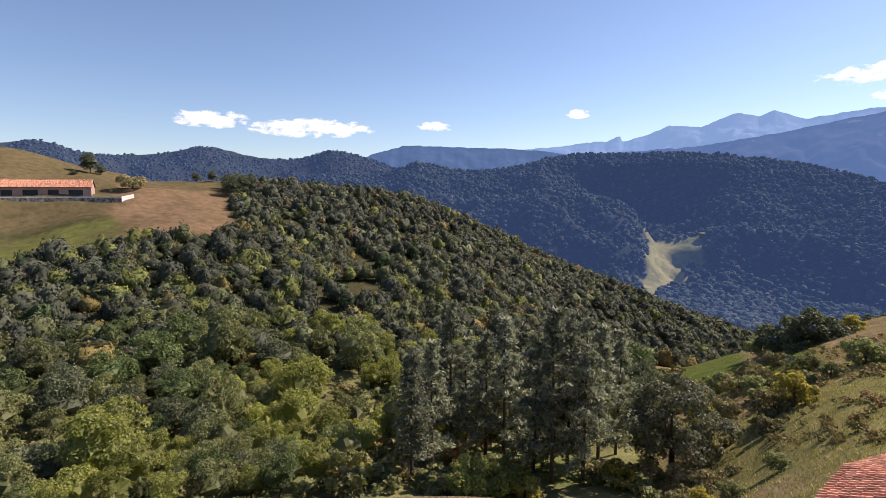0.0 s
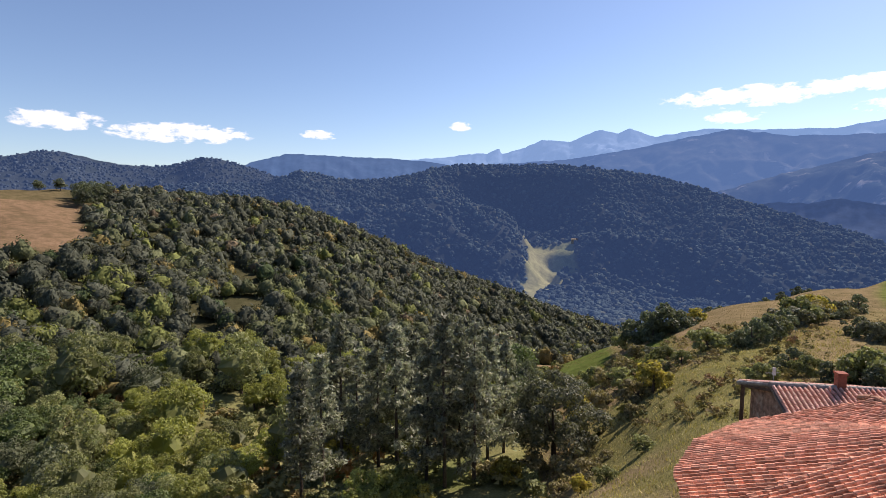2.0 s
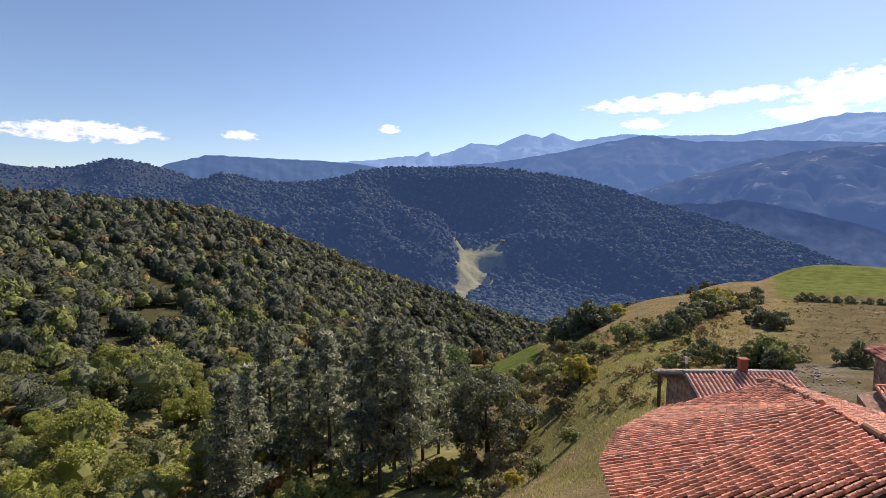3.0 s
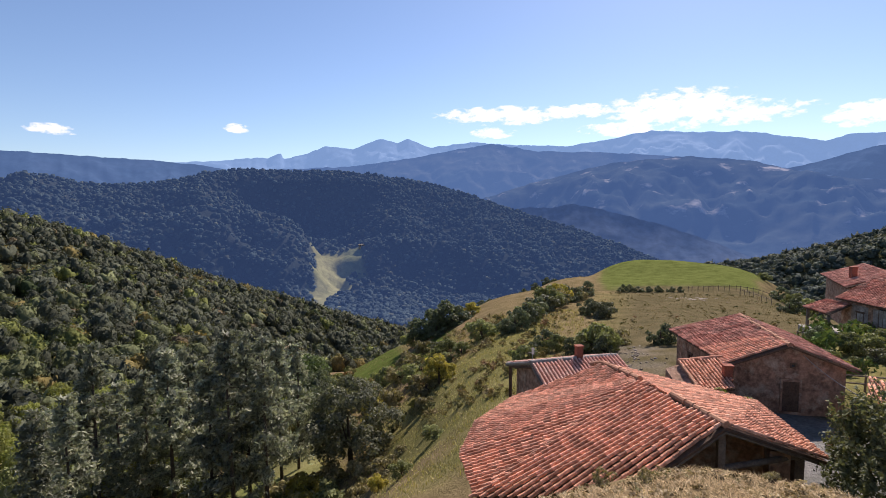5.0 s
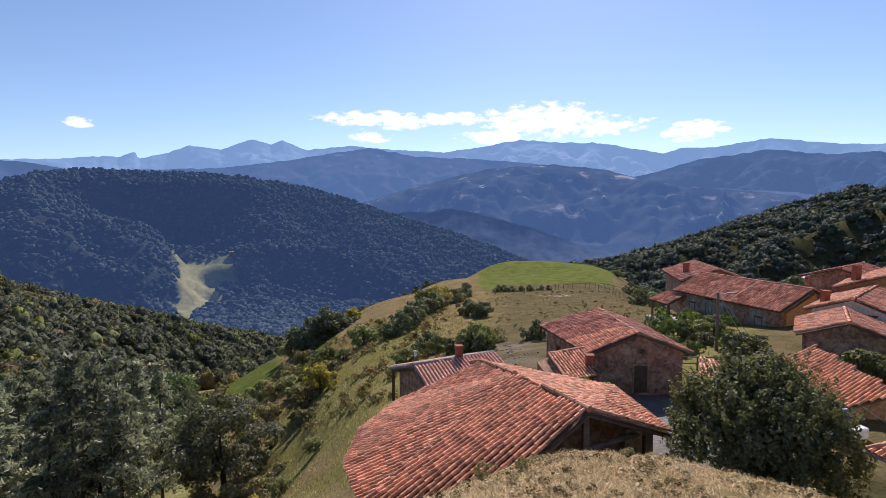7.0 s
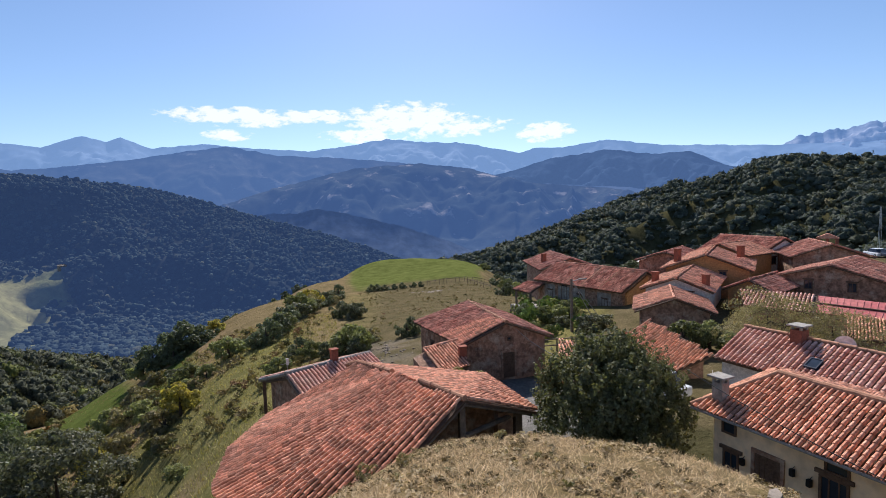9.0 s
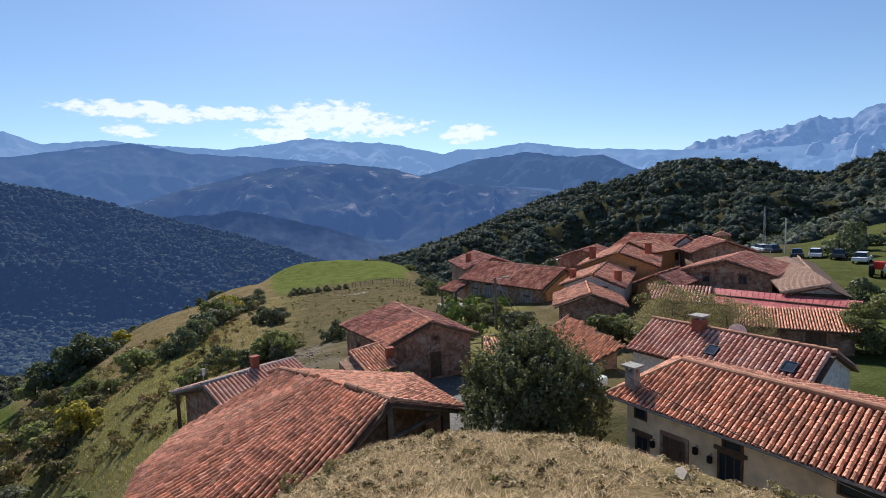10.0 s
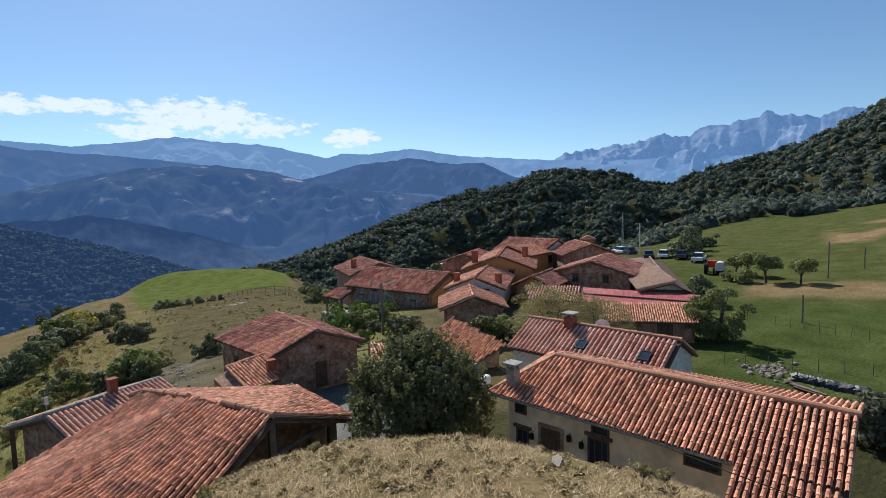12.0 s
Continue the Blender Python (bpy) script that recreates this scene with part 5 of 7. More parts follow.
def leaf_sprays(centres, normals, size, rng, long=1.5):
    """Leaf sprays: small pointed blades at the centres, turned about their normals."""
    n = len(centres)
    other = unit_dirs(rng, n)
    u = np.cross(normals, other)
    u /= np.linalg.norm(u, axis=1)[:, None] + 1e-9
    w = np.cross(normals, u)
    s = size * rng.uniform(0.6, 1.35, (n, 1))
    tri = np.stack([centres - u * s * long * 0.5, centres + u * s * long * 0.5 + normals * s * 0.12, centres + w * s * 0.9 - normals * s * 0.08], 1)
    return tri.reshape(-1, 3)



def lumpy_crown(rng, radius, tall, lumps, leaves, leaf_size, spread=0.66, lump=(0.22, 0.50), mid=0.55, squash=(1, 1, 0.85)):
    """Leaf sprays over a crown made of many overlapping boughs. Its foot is at z = 0."""
    n, size = leaves * 2, leaf_size * 0.8
    cs, rs = [], []
    for _ in range(lumps):
        d = unit_dirs(rng, 1)[0]
        k = rng.uniform(0.3, 1.0) ** 0.5 * spread
        c = np.array([d[0] * k * radius, d[1] * k * radius, tall * mid + d[2] * k * tall * 0.5])
        cs.append(c), rs.append(radius * rng.uniform(*lump))
    cs, rs = np.array(cs), np.array(rs)
    pick = rng.choice(lumps, n, p=rs**2 / np.sum(rs**2))
    d = unit_dirs(rng, n)
    d[:, 2] = np.where(d[:, 2] < -0.3, -d[:, 2], d[:, 2])
    squash = np.array(squash)
    p = cs[pick] + d * squash * rs[pick][:, None] * rng.uniform(0.72, 1.06, (n, 1))
    inside = np.zeros(n, bool)
    for c, r in zip(cs, rs):
        inside |= np.linalg.norm((p - c) / squash, axis=1) < r * 0.66
    p, d = p[~inside], d[~inside]
    keep = p[:, 2] > 0.05
    p, d = p[keep], d[keep]
    nrm = d + unit_dirs(rng, len(d)) * 0.75
    nrm /= np.linalg.norm(nrm, axis=1)[:, None]
    return leaf_sprays(p, nrm, size, rng), cs


def bough_models(n, rings, segs, sprays, size, seed, lumps=12, peak=0.0):
    """Dense crowns: a knobbly shell of boughs, roughened by leaf sprays that stand off it."""
    out = []
    for k in range(n):
        rng = np.random.default_rng(seed + k)
        knobs = unit_dirs(rng, lumps)
        knobs[:, 2] = np.abs(knobs[:, 2]) * 1.1 - 0.25
        knobs /= np.linalg.norm(knobs, axis=1)[:, None]
        reach = rng.uniform(0.25, 0.62, lumps)

        def shell(d):
            ang = np.arccos(np.clip(d @ knobs.T, -1, 1))
            return 0.5 + np.max(reach * np.clip(1 - (ang / 0.55) ** 2, 0, 1) ** 0.6, axis=1) + peak * np.clip(d[:, 2], 0, 1) ** 3

        th = np.repeat(np.arange(1, rings + 1) / rings * 2.05, segs) + rng.uniform(-0.5, 0.5, rings * segs) / rings
        ph = np.tile(np.arange(segs), rings) * 2 * math.pi / segs + rng.uniform(-0.5, 0.5, rings * segs) * 4 / segs
        d = np.vstack([[0, 0, 1], np.c_[np.sin(th) * np.cos(ph), np.sin(th) * np.sin(ph), np.cos(th)]])
        v = d * shell(d)[:, None] * np.array([1, 1, 0.95]) + np.array([0, 0, 0.75])
        f = [(0, 1 + j, 1 + (j + 1) % segs) for j in range(segs)]
        for i in range(rings - 1):
            for j in range(segs):
                p, q = 1 + i * segs + j, 1 + i * segs + (j + 1) % segs
                f += [(p, p + segs, q), (q, p + segs, q + segs)]
        f = np.array(f)
        if sprays:
            e = unit_dirs(rng, sprays)
            e[:, 2] = np.abs(e[:, 2]) * 1.2 - 0.3
            e /= np.linalg.norm(e, axis=1)[:, None]
            c = e * (shell(e) * rng.uniform(0.95, 1.22, sprays))[:, None] * np.array([1, 1, 0.95]) + np.array([0, 0, 0.75])
            nrm = e + unit_dirs(rng, sprays) * 0.6
            t = leaf_sprays(c, nrm / np.linalg.norm(nrm, axis=1)[:, None], size, rng, 1.4)
            f = np.vstack([f, np.arange(len(t)).reshape(-1, 3) + len(v)])
            v = np.vstack([v, t])
        out.append((v, f))
    return out


def trunk_bm(tall, r, limbs, rng, lean=0.3):
    bm = bmesh.new()
    a = Vector((0, 0, -0.6))
    bend = Vector((rng.uniform(-lean, lean), rng.uniform(-lean, lean), 0))
    points = [a, bend * 0.3 + Vector((0, 0, tall * 0.35)), bend * 0.7 + Vector((0, 0, tall * 0.65)), bend + Vector((0, 0, tall))]
    for i, (p, q) in enumerate(zip(points, points[1:])):
        rod_bm(p, q, r * (1 - 0.25 * i), r * (0.75 - 0.25 * i) + 0.01, 7, bm)
    for c in limbs:
        rod_bm(points[1] + (points[2] - points[1]) * rng.uniform(0, 1), Vector(c), r * 0.35, r * 0.1, 5, bm)
    return bm


def make_tree(name, label, leaf, radius, tall, stem, lumps, n, size, seed, category="tree", limb_count=6, heart=0.0, **kw):
    rng = np.random.default_rng(seed)
    root = thing(name, label, category)
    quads, cs = lumpy_crown(rng, radius, tall, lumps, n, size, **kw)
    faces = np.arange(len(quads)).reshape(-1, 3)
    if heart:
        v, f = bough_models(1, 5, 11, 0, 0, seed, 14)[0]
        v = v * np.array([radius, radius, tall * 0.5]) * heart + np.array([0, 0, tall * 0.06])
        quads, faces = np.vstack([quads, v]), np.vstack([faces, f + len(quads)])
    hang("crown", quads_mesh("crown", quads + np.array([0, 0, stem]), 3, M_LEAF[leaf], faces=faces), root)
    part("trunk", trunk_bm(stem + tall * 0.55, 0.05 * radius + 0.06, [c + np.array([0, 0, stem]) for c in cs[:limb_count]], rng), M_BARK, root)
    return root


def make_pine(seed, tall=17.0):
    rng = np.random.default_rng(seed)
    root = thing("pine_tree", "tall dark pine with a narrow ragged crown", "tree", group="pines in the ravine")
    cen, nor, limbs = [], [], []
    for k in range(76):
        f = rng.uniform(0.19, 1.0)
        z = tall * f
        reach = (1.02 - f) ** 0.8 * tall * 0.17 * rng.uniform(0.55, 1.25) + 0.4
        a = rng.uniform(0, 2 * math.pi)
        d = np.array([math.cos(a), math.sin(a), rng.uniform(-0.25, 0.3)])
        tip = np.array([0, 0, z]) + d * reach
        limbs.append(((0, 0, z - 0.1), tuple(tip)))
        m = int(18 + reach * 28)
        u = rng.uniform(0.25, 1.05, (m, 1)) ** 0.8
        p = np.array([0, 0, z]) + d * reach * u + rng.normal(size=(m, 3)) * np.array([0.32, 0.32, 0.22]) * (0.6 + 0.12 * reach)
        cen.append(p)
        q = unit_dirs(rng, m) + np.array([0, 0, 0.5])
        nor.append(q / np.linalg.norm(q, axis=1)[:, None])
    quads = leaf_sprays(np.vstack(cen), np.vstack(nor), 0.2, rng, 3.2)
    hang("crown", quads_mesh("crown", quads, 3, M_LEAF["pine"]), root)
    bm = rod_bm((0, 0, -1), (rng.uniform(-0.3, 0.3), rng.uniform(-0.3, 0.3), tall), 0.24, 0.04, 8)
    for p, q in limbs:
        rod_bm(p, q, 0.045, 0.015, 4, bm)
    part("trunk", bm, M_BARK, root)
    return root


def plant(model, x, y, size=1.0, turn=0.0, tall=1.0, sink=0.1):
    """A copy of a model tree on the ground at (x, y); the model itself is used first."""
    m = Matrix.Translation((x, y, ground(x, y) - sink)) @ pose(0, 0, 0, 0, 0, turn) @ Matrix.Diagonal((size, size, size * tall, 1))
    if model.get("used"):
        k = model.scale
        ob = copy_thing(model, m @ Matrix.Diagonal((1 / k[0], 1 / k[1], 1 / k[2], 1)))
    else:
        ob = model
        ob.matrix_basis = m
        model["used"] = 1
    return ob


chance = random.Random(7)
PINES = [make_pine(200 + k, 17.5) for k in range(3)]
BROAD = {
    "green": [make_tree("broadleaf_tree", "dense green broadleaf tree in the ravine", "green", 3.8, 7.2, 0.8, 44, 2200, 0.27, 210 + k, heart=0.8, mid=0.46, lump=(0.15, 0.34), spread=0.84) for k in range(2)],
    "bright": [make_tree("broadleaf_tree", "bright lime-green broadleaf tree catching the sun", "bright", 3.4, 6.4, 0.8, 40, 2200, 0.25, 220 + k, heart=0.8, mid=0.46, lump=(0.15, 0.34), spread=0.84) for k in range(2)],
    "dark": [make_tree("evergreen_oak", "dark evergreen oak with a dense crown", "dark", 3.8, 6.4, 0.8, 44, 2100, 0.27, 230 + k, heart=0.8, mid=0.46, lump=(0.15, 0.34), spread=0.84) for k in range(2)],
    "deep": [make_tree("broadleaf_tree", "deep green broadleaf tree with a round crown", "deep", 3.7, 6.8, 0.6, 44, 2100, 0.27, 235 + k, heart=0.8, mid=0.46, lump=(0.15, 0.34), spread=0.84) for k in range(2)],
    "yellow": [make_tree("broadleaf_tree", "broadleaf tree turning yellow in autumn", "yellow", 2.6, 5.0, 0.6, 30, 2300, 0.20, 240, heart=0.75, mid=0.46, lump=(0.15, 0.34), spread=0.84)],
}
BUSH = {
    "dark": make_tree("bush", "dark green bush on the pasture", "dark", 1.6, 2.2, 0.1, 22, 1300, 0.18, 250, "bush", 4, mid=0.34, lump=(0.17, 0.36), spread=0.82),
    "bright": make_tree("bush", "bright lime-green bush below the knoll", "bright", 1.6, 2.2, 0.1, 24, 1500, 0.16, 255, "bush", 4, heart=0.7, mid=0.34, lump=(0.17, 0.36), spread=0.82),
    "green": make_tree("bush", "green bush on the grassy slope", "green", 1.5, 2.0, 0.1, 22, 1300, 0.18, 251, "bush", 4, mid=0.34, lump=(0.17, 0.36), spread=0.82),
    "yellow": make_tree("bush", "yellowing bush on the grassy slope", "yellow", 1.5, 2.1, 0.1, 22, 1300, 0.18, 252, "bush", 4, mid=0.34, lump=(0.17, 0.36), spread=0.82),
    "brush": make_tree("bush", "dry brown scrub on the slope", "brush", 1.4, 1.5, 0.05, 22, 750, 0.2, 253, "bush", 4, mid=0.34, lump=(0.17, 0.36), spread=0.82),
    "grey": make_tree("bush", "grey-green bush on the pasture", "grey", 1.6, 2.1, 0.1, 22, 1300, 0.18, 254, "bush", 4, mid=0.34, lump=(0.17, 0.36), spread=0.82),
}

# pines in the ravine: heading, distance, height factor
for heading, r, s in ((-49.5, 61, 0.9), (-47.0, 66, 0.95), (-45.0, 62, 1.1), (-43.0, 70, 0.95), (-40.8, 64, 0.95), (-38.6, 62, 1.12), (-37.0, 70, 1.05), (-35.2, 66, 1.0),
                      (-33.0, 62, 1.08), (-31.4, 68, 1.1), (-29.6, 62, 1.0), (-28.0, 70, 1.0), (-26.2, 76, 0.95), (-42.0, 80, 0.9), (-36.0, 82, 0.9), (-32.0, 84, 0.95), (-48.5, 78, 0.85)):
    plant(chance.choice(PINES), *at(heading, r * (0.95 if -46.5 < heading < -35.5 else 0.77)), s * (0.93 if -46.5 < heading < -35.5 else 0.86), chance.uniform(0, 360), chance.uniform(0.95, 1.1))
for kind, heading, r, s in (("yellow", -48.2, 64, 1.1), ("bright", -44.2, 68, 0.9), ("yellow", -41.5, 73, 1.0), ("bright", -39.6, 74, 0.8), ("green", -34.2, 76, 0.9), ("yellow", -30.4, 78, 0.9), ("green", -46.0, 84, 1.0), ("dark", -24.6, 72, 0.8), ("green", -50.5, 70, 1.0)):
    plant(BROAD[kind][0], *at(heading, r), s, heading * 40, 1.3)
big_oak = make_tree("oak_tree", "big grey-green oak standing alone in the ravine", "grey", 5.8, 9.6, 0.6, 60, 11000, 0.26, 260, mid=0.48, lump=(0.13, 0.30), spread=0.85)
plant(big_oak, *at(-20.4, 52), 0.95, 40)

# broadleaf trees on the near side of the ravine
spots = []


def free(x, y, gap):
    for a, b, c in spots:
        if (a - x) ** 2 + (b - y) ** 2 < (gap + c) ** 2 * 0.25:
            return False
    spots.append((x, y, gap))
    return True


tries = 0
while tries < 2600:
    tries += 1
    heading, r = chance.uniform(-89, -24), math.sqrt(chance.uniform(46**2, 125**2))
    x, y = at(heading, r)
    if r < 60 and heading > -55:
        continue
    if -52 < heading < -24 and r < 68:
        continue
    clear = lattice(np.array([x / 17]), np.array([y / 17]), 5.0)[0]
    if clear < 0.28:
        continue
    if heading < -70 and r > 70:
        kind = chance.choice(["dark", "deep", "green", "dark", "deep", "green"])
    elif -62 < heading < -45:
        kind = chance.choice(["bright", "bright", "bright", "bright", "deep", "green", "yellow"])
    else:
        kind = chance.choice(["green", "deep", "dark", "bright", "green", "bright"])
    s = chance.choice((0.55, 0.7, 0.8, 0.95, 1.1, 1.4)) if r > 62 else chance.choice((0.5, 0.6, 0.75))
    if free(x, y, 4.8 * s):
        plant(chance.choice(BROAD[kind]), x, y, s, chance.uniform(0, 360), chance.uniform(0.85, 1.2))

# bushes under the knoll and on the spur: kind, heading, distance, size
for kind, heading, r, s in (
        ("bright", -43, 43, 1.6), ("bright", -40.6, 43, 1.7), ("bright", -38.4, 44, 1.4), ("green", -45.5, 42, 1.3), ("yellow", -36, 43, 0.9), ("yellow", -25.5, 48, 1.35), ("brush", -23, 50, 1.5), ("brush", -19, 47, 1.3), ("brush", -16.5, 43, 1.1),
        ("brush", -28, 50, 1.3), ("green", -47, 44, 1.2), ("yellow", -17.5, 70, 1.3), ("brush", -15.5, 66, 1.4),
        ("yellow", -10.2, 57, 1.5), ("brush", -11.8, 58, 1.6), ("green", -13.4, 70, 1.6), ("brush", -13.6, 82, 1.8), ("brush", -14.6, 78, 1.7), ("green", -9.0, 72, 1.1), ("green", -7.6, 66, 0.9), ("green", -9.6, 66, 1.0), ("green", -16.4, 84, 1.5), ("brush", -12.0, 88, 1.6),
        ("dark", -12.2, 105, 2.2), ("dark", -11.0, 104, 2.5), ("dark", -9.8, 102, 2.7), ("dark", -8.6, 100, 2.4), ("dark", -7.4, 101, 1.8), ("yellow", -6.4, 105, 1.4), ("green", -13.2, 107, 1.7), ("dark", -10.4, 98, 1.7),
        ("green", -5.3, 70, 1.6), ("green", -4.6, 72, 1.1), ("dark", -2.4, 68, 1.0), ("dark", -1.5, 69, 1.4), ("dark", -0.7, 73, 1.5), ("green", 0.0, 77, 1.7), ("dark", 0.7, 82, 1.7), ("grey", 1.4, 87, 1.9), ("green", 2.2, 92, 2.1), ("brush", 2.9, 97, 2.0), ("yellow", 3.5, 101, 1.8),
        ("grey", 3.3, 94, 1.5), ("dark", 4.3, 103, 1.7), ("grey", 5.0, 106, 1.6), ("brush", 5.6, 108, 1.5), ("dark", 6.4, 118, 1.7), ("grey", 7.7, 79, 1.4), ("grey", 8.3, 80, 1.15), ("dark", 6.3, 82, 1.3),
        ("dark", 9.9, 129, 0.9), ("dark", 10.7, 130, 0.9), ("dark", 11.6, 130, 0.9), ("dark", 12.5, 130, 0.8), ("dark", 13.5, 130, 0.8), ("dark", 14.6, 130, 0.7), ("dark", 15.6, 130, 0.7),
        ("dark", -6.5, 138, 1.3), ("dark", -5.4, 139, 1.4), ("dark", -4.2, 142, 1.3), ("dark", -3.0, 146, 1.4), ("dark", -1.8, 150, 1.3), ("dark", -0.6, 154, 1.3), ("dark", 0.6, 158, 1.4), ("dark", 1.8, 162, 1.3), ("dark", 3.0, 168, 1.3), ("dark", 4.3, 174, 1.2), ("dark", 5.4, 180, 1.1),
        ("dark", 6.3, 50, 1.0), ("green", 7.4, 49, 1.5), ("green", 8.2, 51, 1.3), ("brush", 9.5, 55, 1.2), ("dark", 7.9, 47.5, 0.9), ("dark", 4.9, 50, 0.8), ("dark", 13.8, 53, 0.95), ("green", 14.4, 54, 0.7), ("green", -0.6, 48, 0.9), ("green", 3.0, 52, 0.9), ("dark", 1.6, 54, 1.0),
        ("green", 22.8, 178, 1.6), ("dark", 24.0, 140, 1.7), ("green", 25.4, 120, 1.9), ("green", 26.4, 110, 1.6), ("dark", 24.9, 105, 1.4),
        ("green", 26.0, 56, 0.8), ("dark", 27.4, 60, 0.9), ("green", 29.4, 55, 1.0), ("green", 31.0, 56, 1.05), ("green", 32.0, 58, 1.1), ("grey", 34.2, 48, 1.0), ("grey", 35.4, 50, 0.85), ("green", 28.0, 50, 0.75), ("green", 30.0, 48, 0.65), ("yellow", 29.0, 47, 0.5), ("grey", 31.5, 52, 0.7), ("dark", 23.6, 58, 0.9),
        ("bright", 20.2, 29.3, 1.2), ("green", 21.2, 30.0, 0.8), ("green", 43.5, 40, 1.3), ("green", 46.0, 41, 1.3), ("dark", 36.8, 88, 2.0), ("dark", 39.0, 90, 2.0), ("green", 38.0, 84, 1.5),
        ("green", 70.2, 71, 0.9), ("green", 68.9, 73, 0.9), ("dark", 66.0, 57, 1.5), ("dark", 65.2, 60, 1.2), ("dark", 84, 40, 1.6), ("grey", 81.0, 30, 1.3), ("grey", 83.0, 31, 1.5), ("dark", 64.6, 100, 2.0), ("dark", 65.6, 108, 2.0), ("dark", 66.4, 118, 2.2)):
    plant(BUSH[kind], *at(heading, r), s, chance.uniform(0, 360), chance.uniform(0.85, 1.15))
for _ in range(46):
    heading, r = chance.uniform(-25, -9), chance.uniform(36, 84)
    if free(*at(heading, r), 2.2):
        plant(BUSH[chance.choice(["yellow", "green", "brush", "brush", "grey", "green"])], *at(heading, r), chance.uniform(0.45, 1.0), chance.uniform(0, 360), chance.uniform(0.8, 1.2))


def make_laurel(seed, radius, tall):
    """A dense bush of upright leafy shoots round a darker heart."""
    rng = np.random.default_rng(seed)
    root = thing("laurel", "big dark laurel bush at the foot of the knoll", "bush")
    heart, cs = lumpy_crown(rng, radius * 0.95, tall * 0.95, 90, 17000, 0.15, lump=(0.17, 0.3), spread=0.84, mid=0.45, squash=(0.95, 0.95, 1.3))
    cen, nor = [], []
    for k in range(640):
        a, h = rng.uniform(0, 2 * math.pi), rng.uniform(0.04, 1.0) ** 0.8
        w = radius * (1 - max(0.0, h - 0.35) ** 2 * 1.35) * rng.uniform(0.72, 1.03)
        foot = np.array([math.cos(a) * w * (1 if h < 0.85 else rng.uniform(0.1, 1)), math.sin(a) * w * (1 if h < 0.85 else rng.uniform(0.1, 1)), h * tall * 0.86])
        d = np.array([math.cos(a) * 0.45, math.sin(a) * 0.45, 1.0]) + rng.normal(size=3) * 0.22
        d /= np.linalg.norm(d)
        reach, m = rng.uniform(0.5, 1.15), 36
        u = rng.uniform(0, 1, (m, 1))
        p = foot + d * reach * u + rng.normal(size=(m, 3)) * 0.11 * (1.15 - u)
        q = (p - (foot + d * reach * u)) / 0.1 + d * 0.4 + unit_dirs(rng, m) * 0.4
        cen.append(p), nor.append(q / np.linalg.norm(q, axis=1)[:, None])
    shoots = leaf_sprays(np.vstack(cen), np.vstack(nor), 0.085, rng, 1.9)
    hang("crown", quads_mesh("crown", np.vstack([heart, shoots]), 3, M_LEAF["laurel"]), root)
    part("trunk", trunk_bm(tall * 0.5, 0.16, list(cs[:10]), rng), M_BARK, root)
    return root


laurel = make_laurel(270, 3.05, 5.9)
laurel.matrix_basis = Matrix.Translation((13.25, 18.05, EYE - 11.3))
scrub = make_tree("shrub", "large loose olive-brown shrub behind the roof ridge", "tan", 3.4, 5.2, 0.2, 60, 11000, 0.085, 271, "bush", 12, lump=(0.2, 0.36), spread=0.75)
scrub.matrix_basis = Matrix.Translation((27.8, 22.3, EYE - 11.0))
copy_thing(scrub, Matrix.Translation((30.4, 20.4, EYE - 11.0)) @ Matrix.Diagonal((0.9, 0.9, 0.85, 1)))
byre_tree = make_tree("broadleaf_tree", "leafy green tree beside the stone byre", "green", 2.5, 4.8, 0.0, 40, 6000, 0.15, 272, mid=0.42, lump=(0.14, 0.3), spread=0.85)
plant(byre_tree, *at(68.0, 44.5), 1.0, 0)
small = make_tree("fruit_tree", "small round fruit tree in the meadow", "green", 1.5, 2.0, 1.0, 10, 1000, 0.22, 273)
tagged(small, group="fruit trees in the meadow")
for heading, r, s in ((72.0, 71, 1.15), (74.7, 70, 1.0), (70.5, 76, 1.1), (69.4, 77, 0.9)):
    plant(small, *at(heading, r), s, chance.uniform(0, 360))
lone = make_tree("broadleaf_tree", "round brown-green tree standing in the upper field", "brush", 4.6, 4.4, 0.2, 16, 2000, 0.45, 274, mid=0.42)
plant(lone, *at(-77.0, 268), 1.5, 0, 0.9)
plant(BROAD["dark"][0], *at(-80.3, 310), 1.35, 0, 1.1)
plant(BROAD["dark"][1], *at(-79.5, 312), 0.9, 50, 0.8)
for heading, r, s in ((-68.4, 268, 1.3), (-67.6, 276, 1.5), (-68.0, 284, 1.4), (-68.6, 292, 1.2), (-70.0, 322, 0.9), (-71.5, 325, 0.8), (-66.8, 290, 1.4)):
    plant(BROAD["dark"][0], *at(heading, r), s, heading * 31, 1.0)
plant(BUSH["dark"], *at(-81.6, 300), 1.6, 0, 0.6)


# ---- woods: one joined mass of crowns for each hillside ----
def crown_models(n, count, size, seed):
    """Small loose crowns of leaf sprays: (corners, faces)."""
    out = []
    for k in range(n):
        rng = np.random.default_rng(seed + k)
        tris, _ = lumpy_crown(rng, 1.0, 1.7, 9, count, size, lump=(0.26, 0.48), spread=0.66)
        out.append((tris, np.arange(len(tris)).reshape(-1, 3)))
    return out


SIGHT_AZ, SIGHT_R = np.arange(-100, 100.1, 0.5), np.geomspace(12, 1500, 260)


def skyline_table():
    """The steepest rise of the ground, seen from the knoll, up to each distance."""
    A, D = np.meshgrid(np.radians(SIGHT_AZ), SIGHT_R, indexing="ij")
    z = height((D * np.sin(A)).ravel(), (D * np.cos(A)).ravel()).reshape(A.shape)
    return np.maximum.accumulate((z - EYE) / D, axis=1)


SKYLINE = skyline_table()


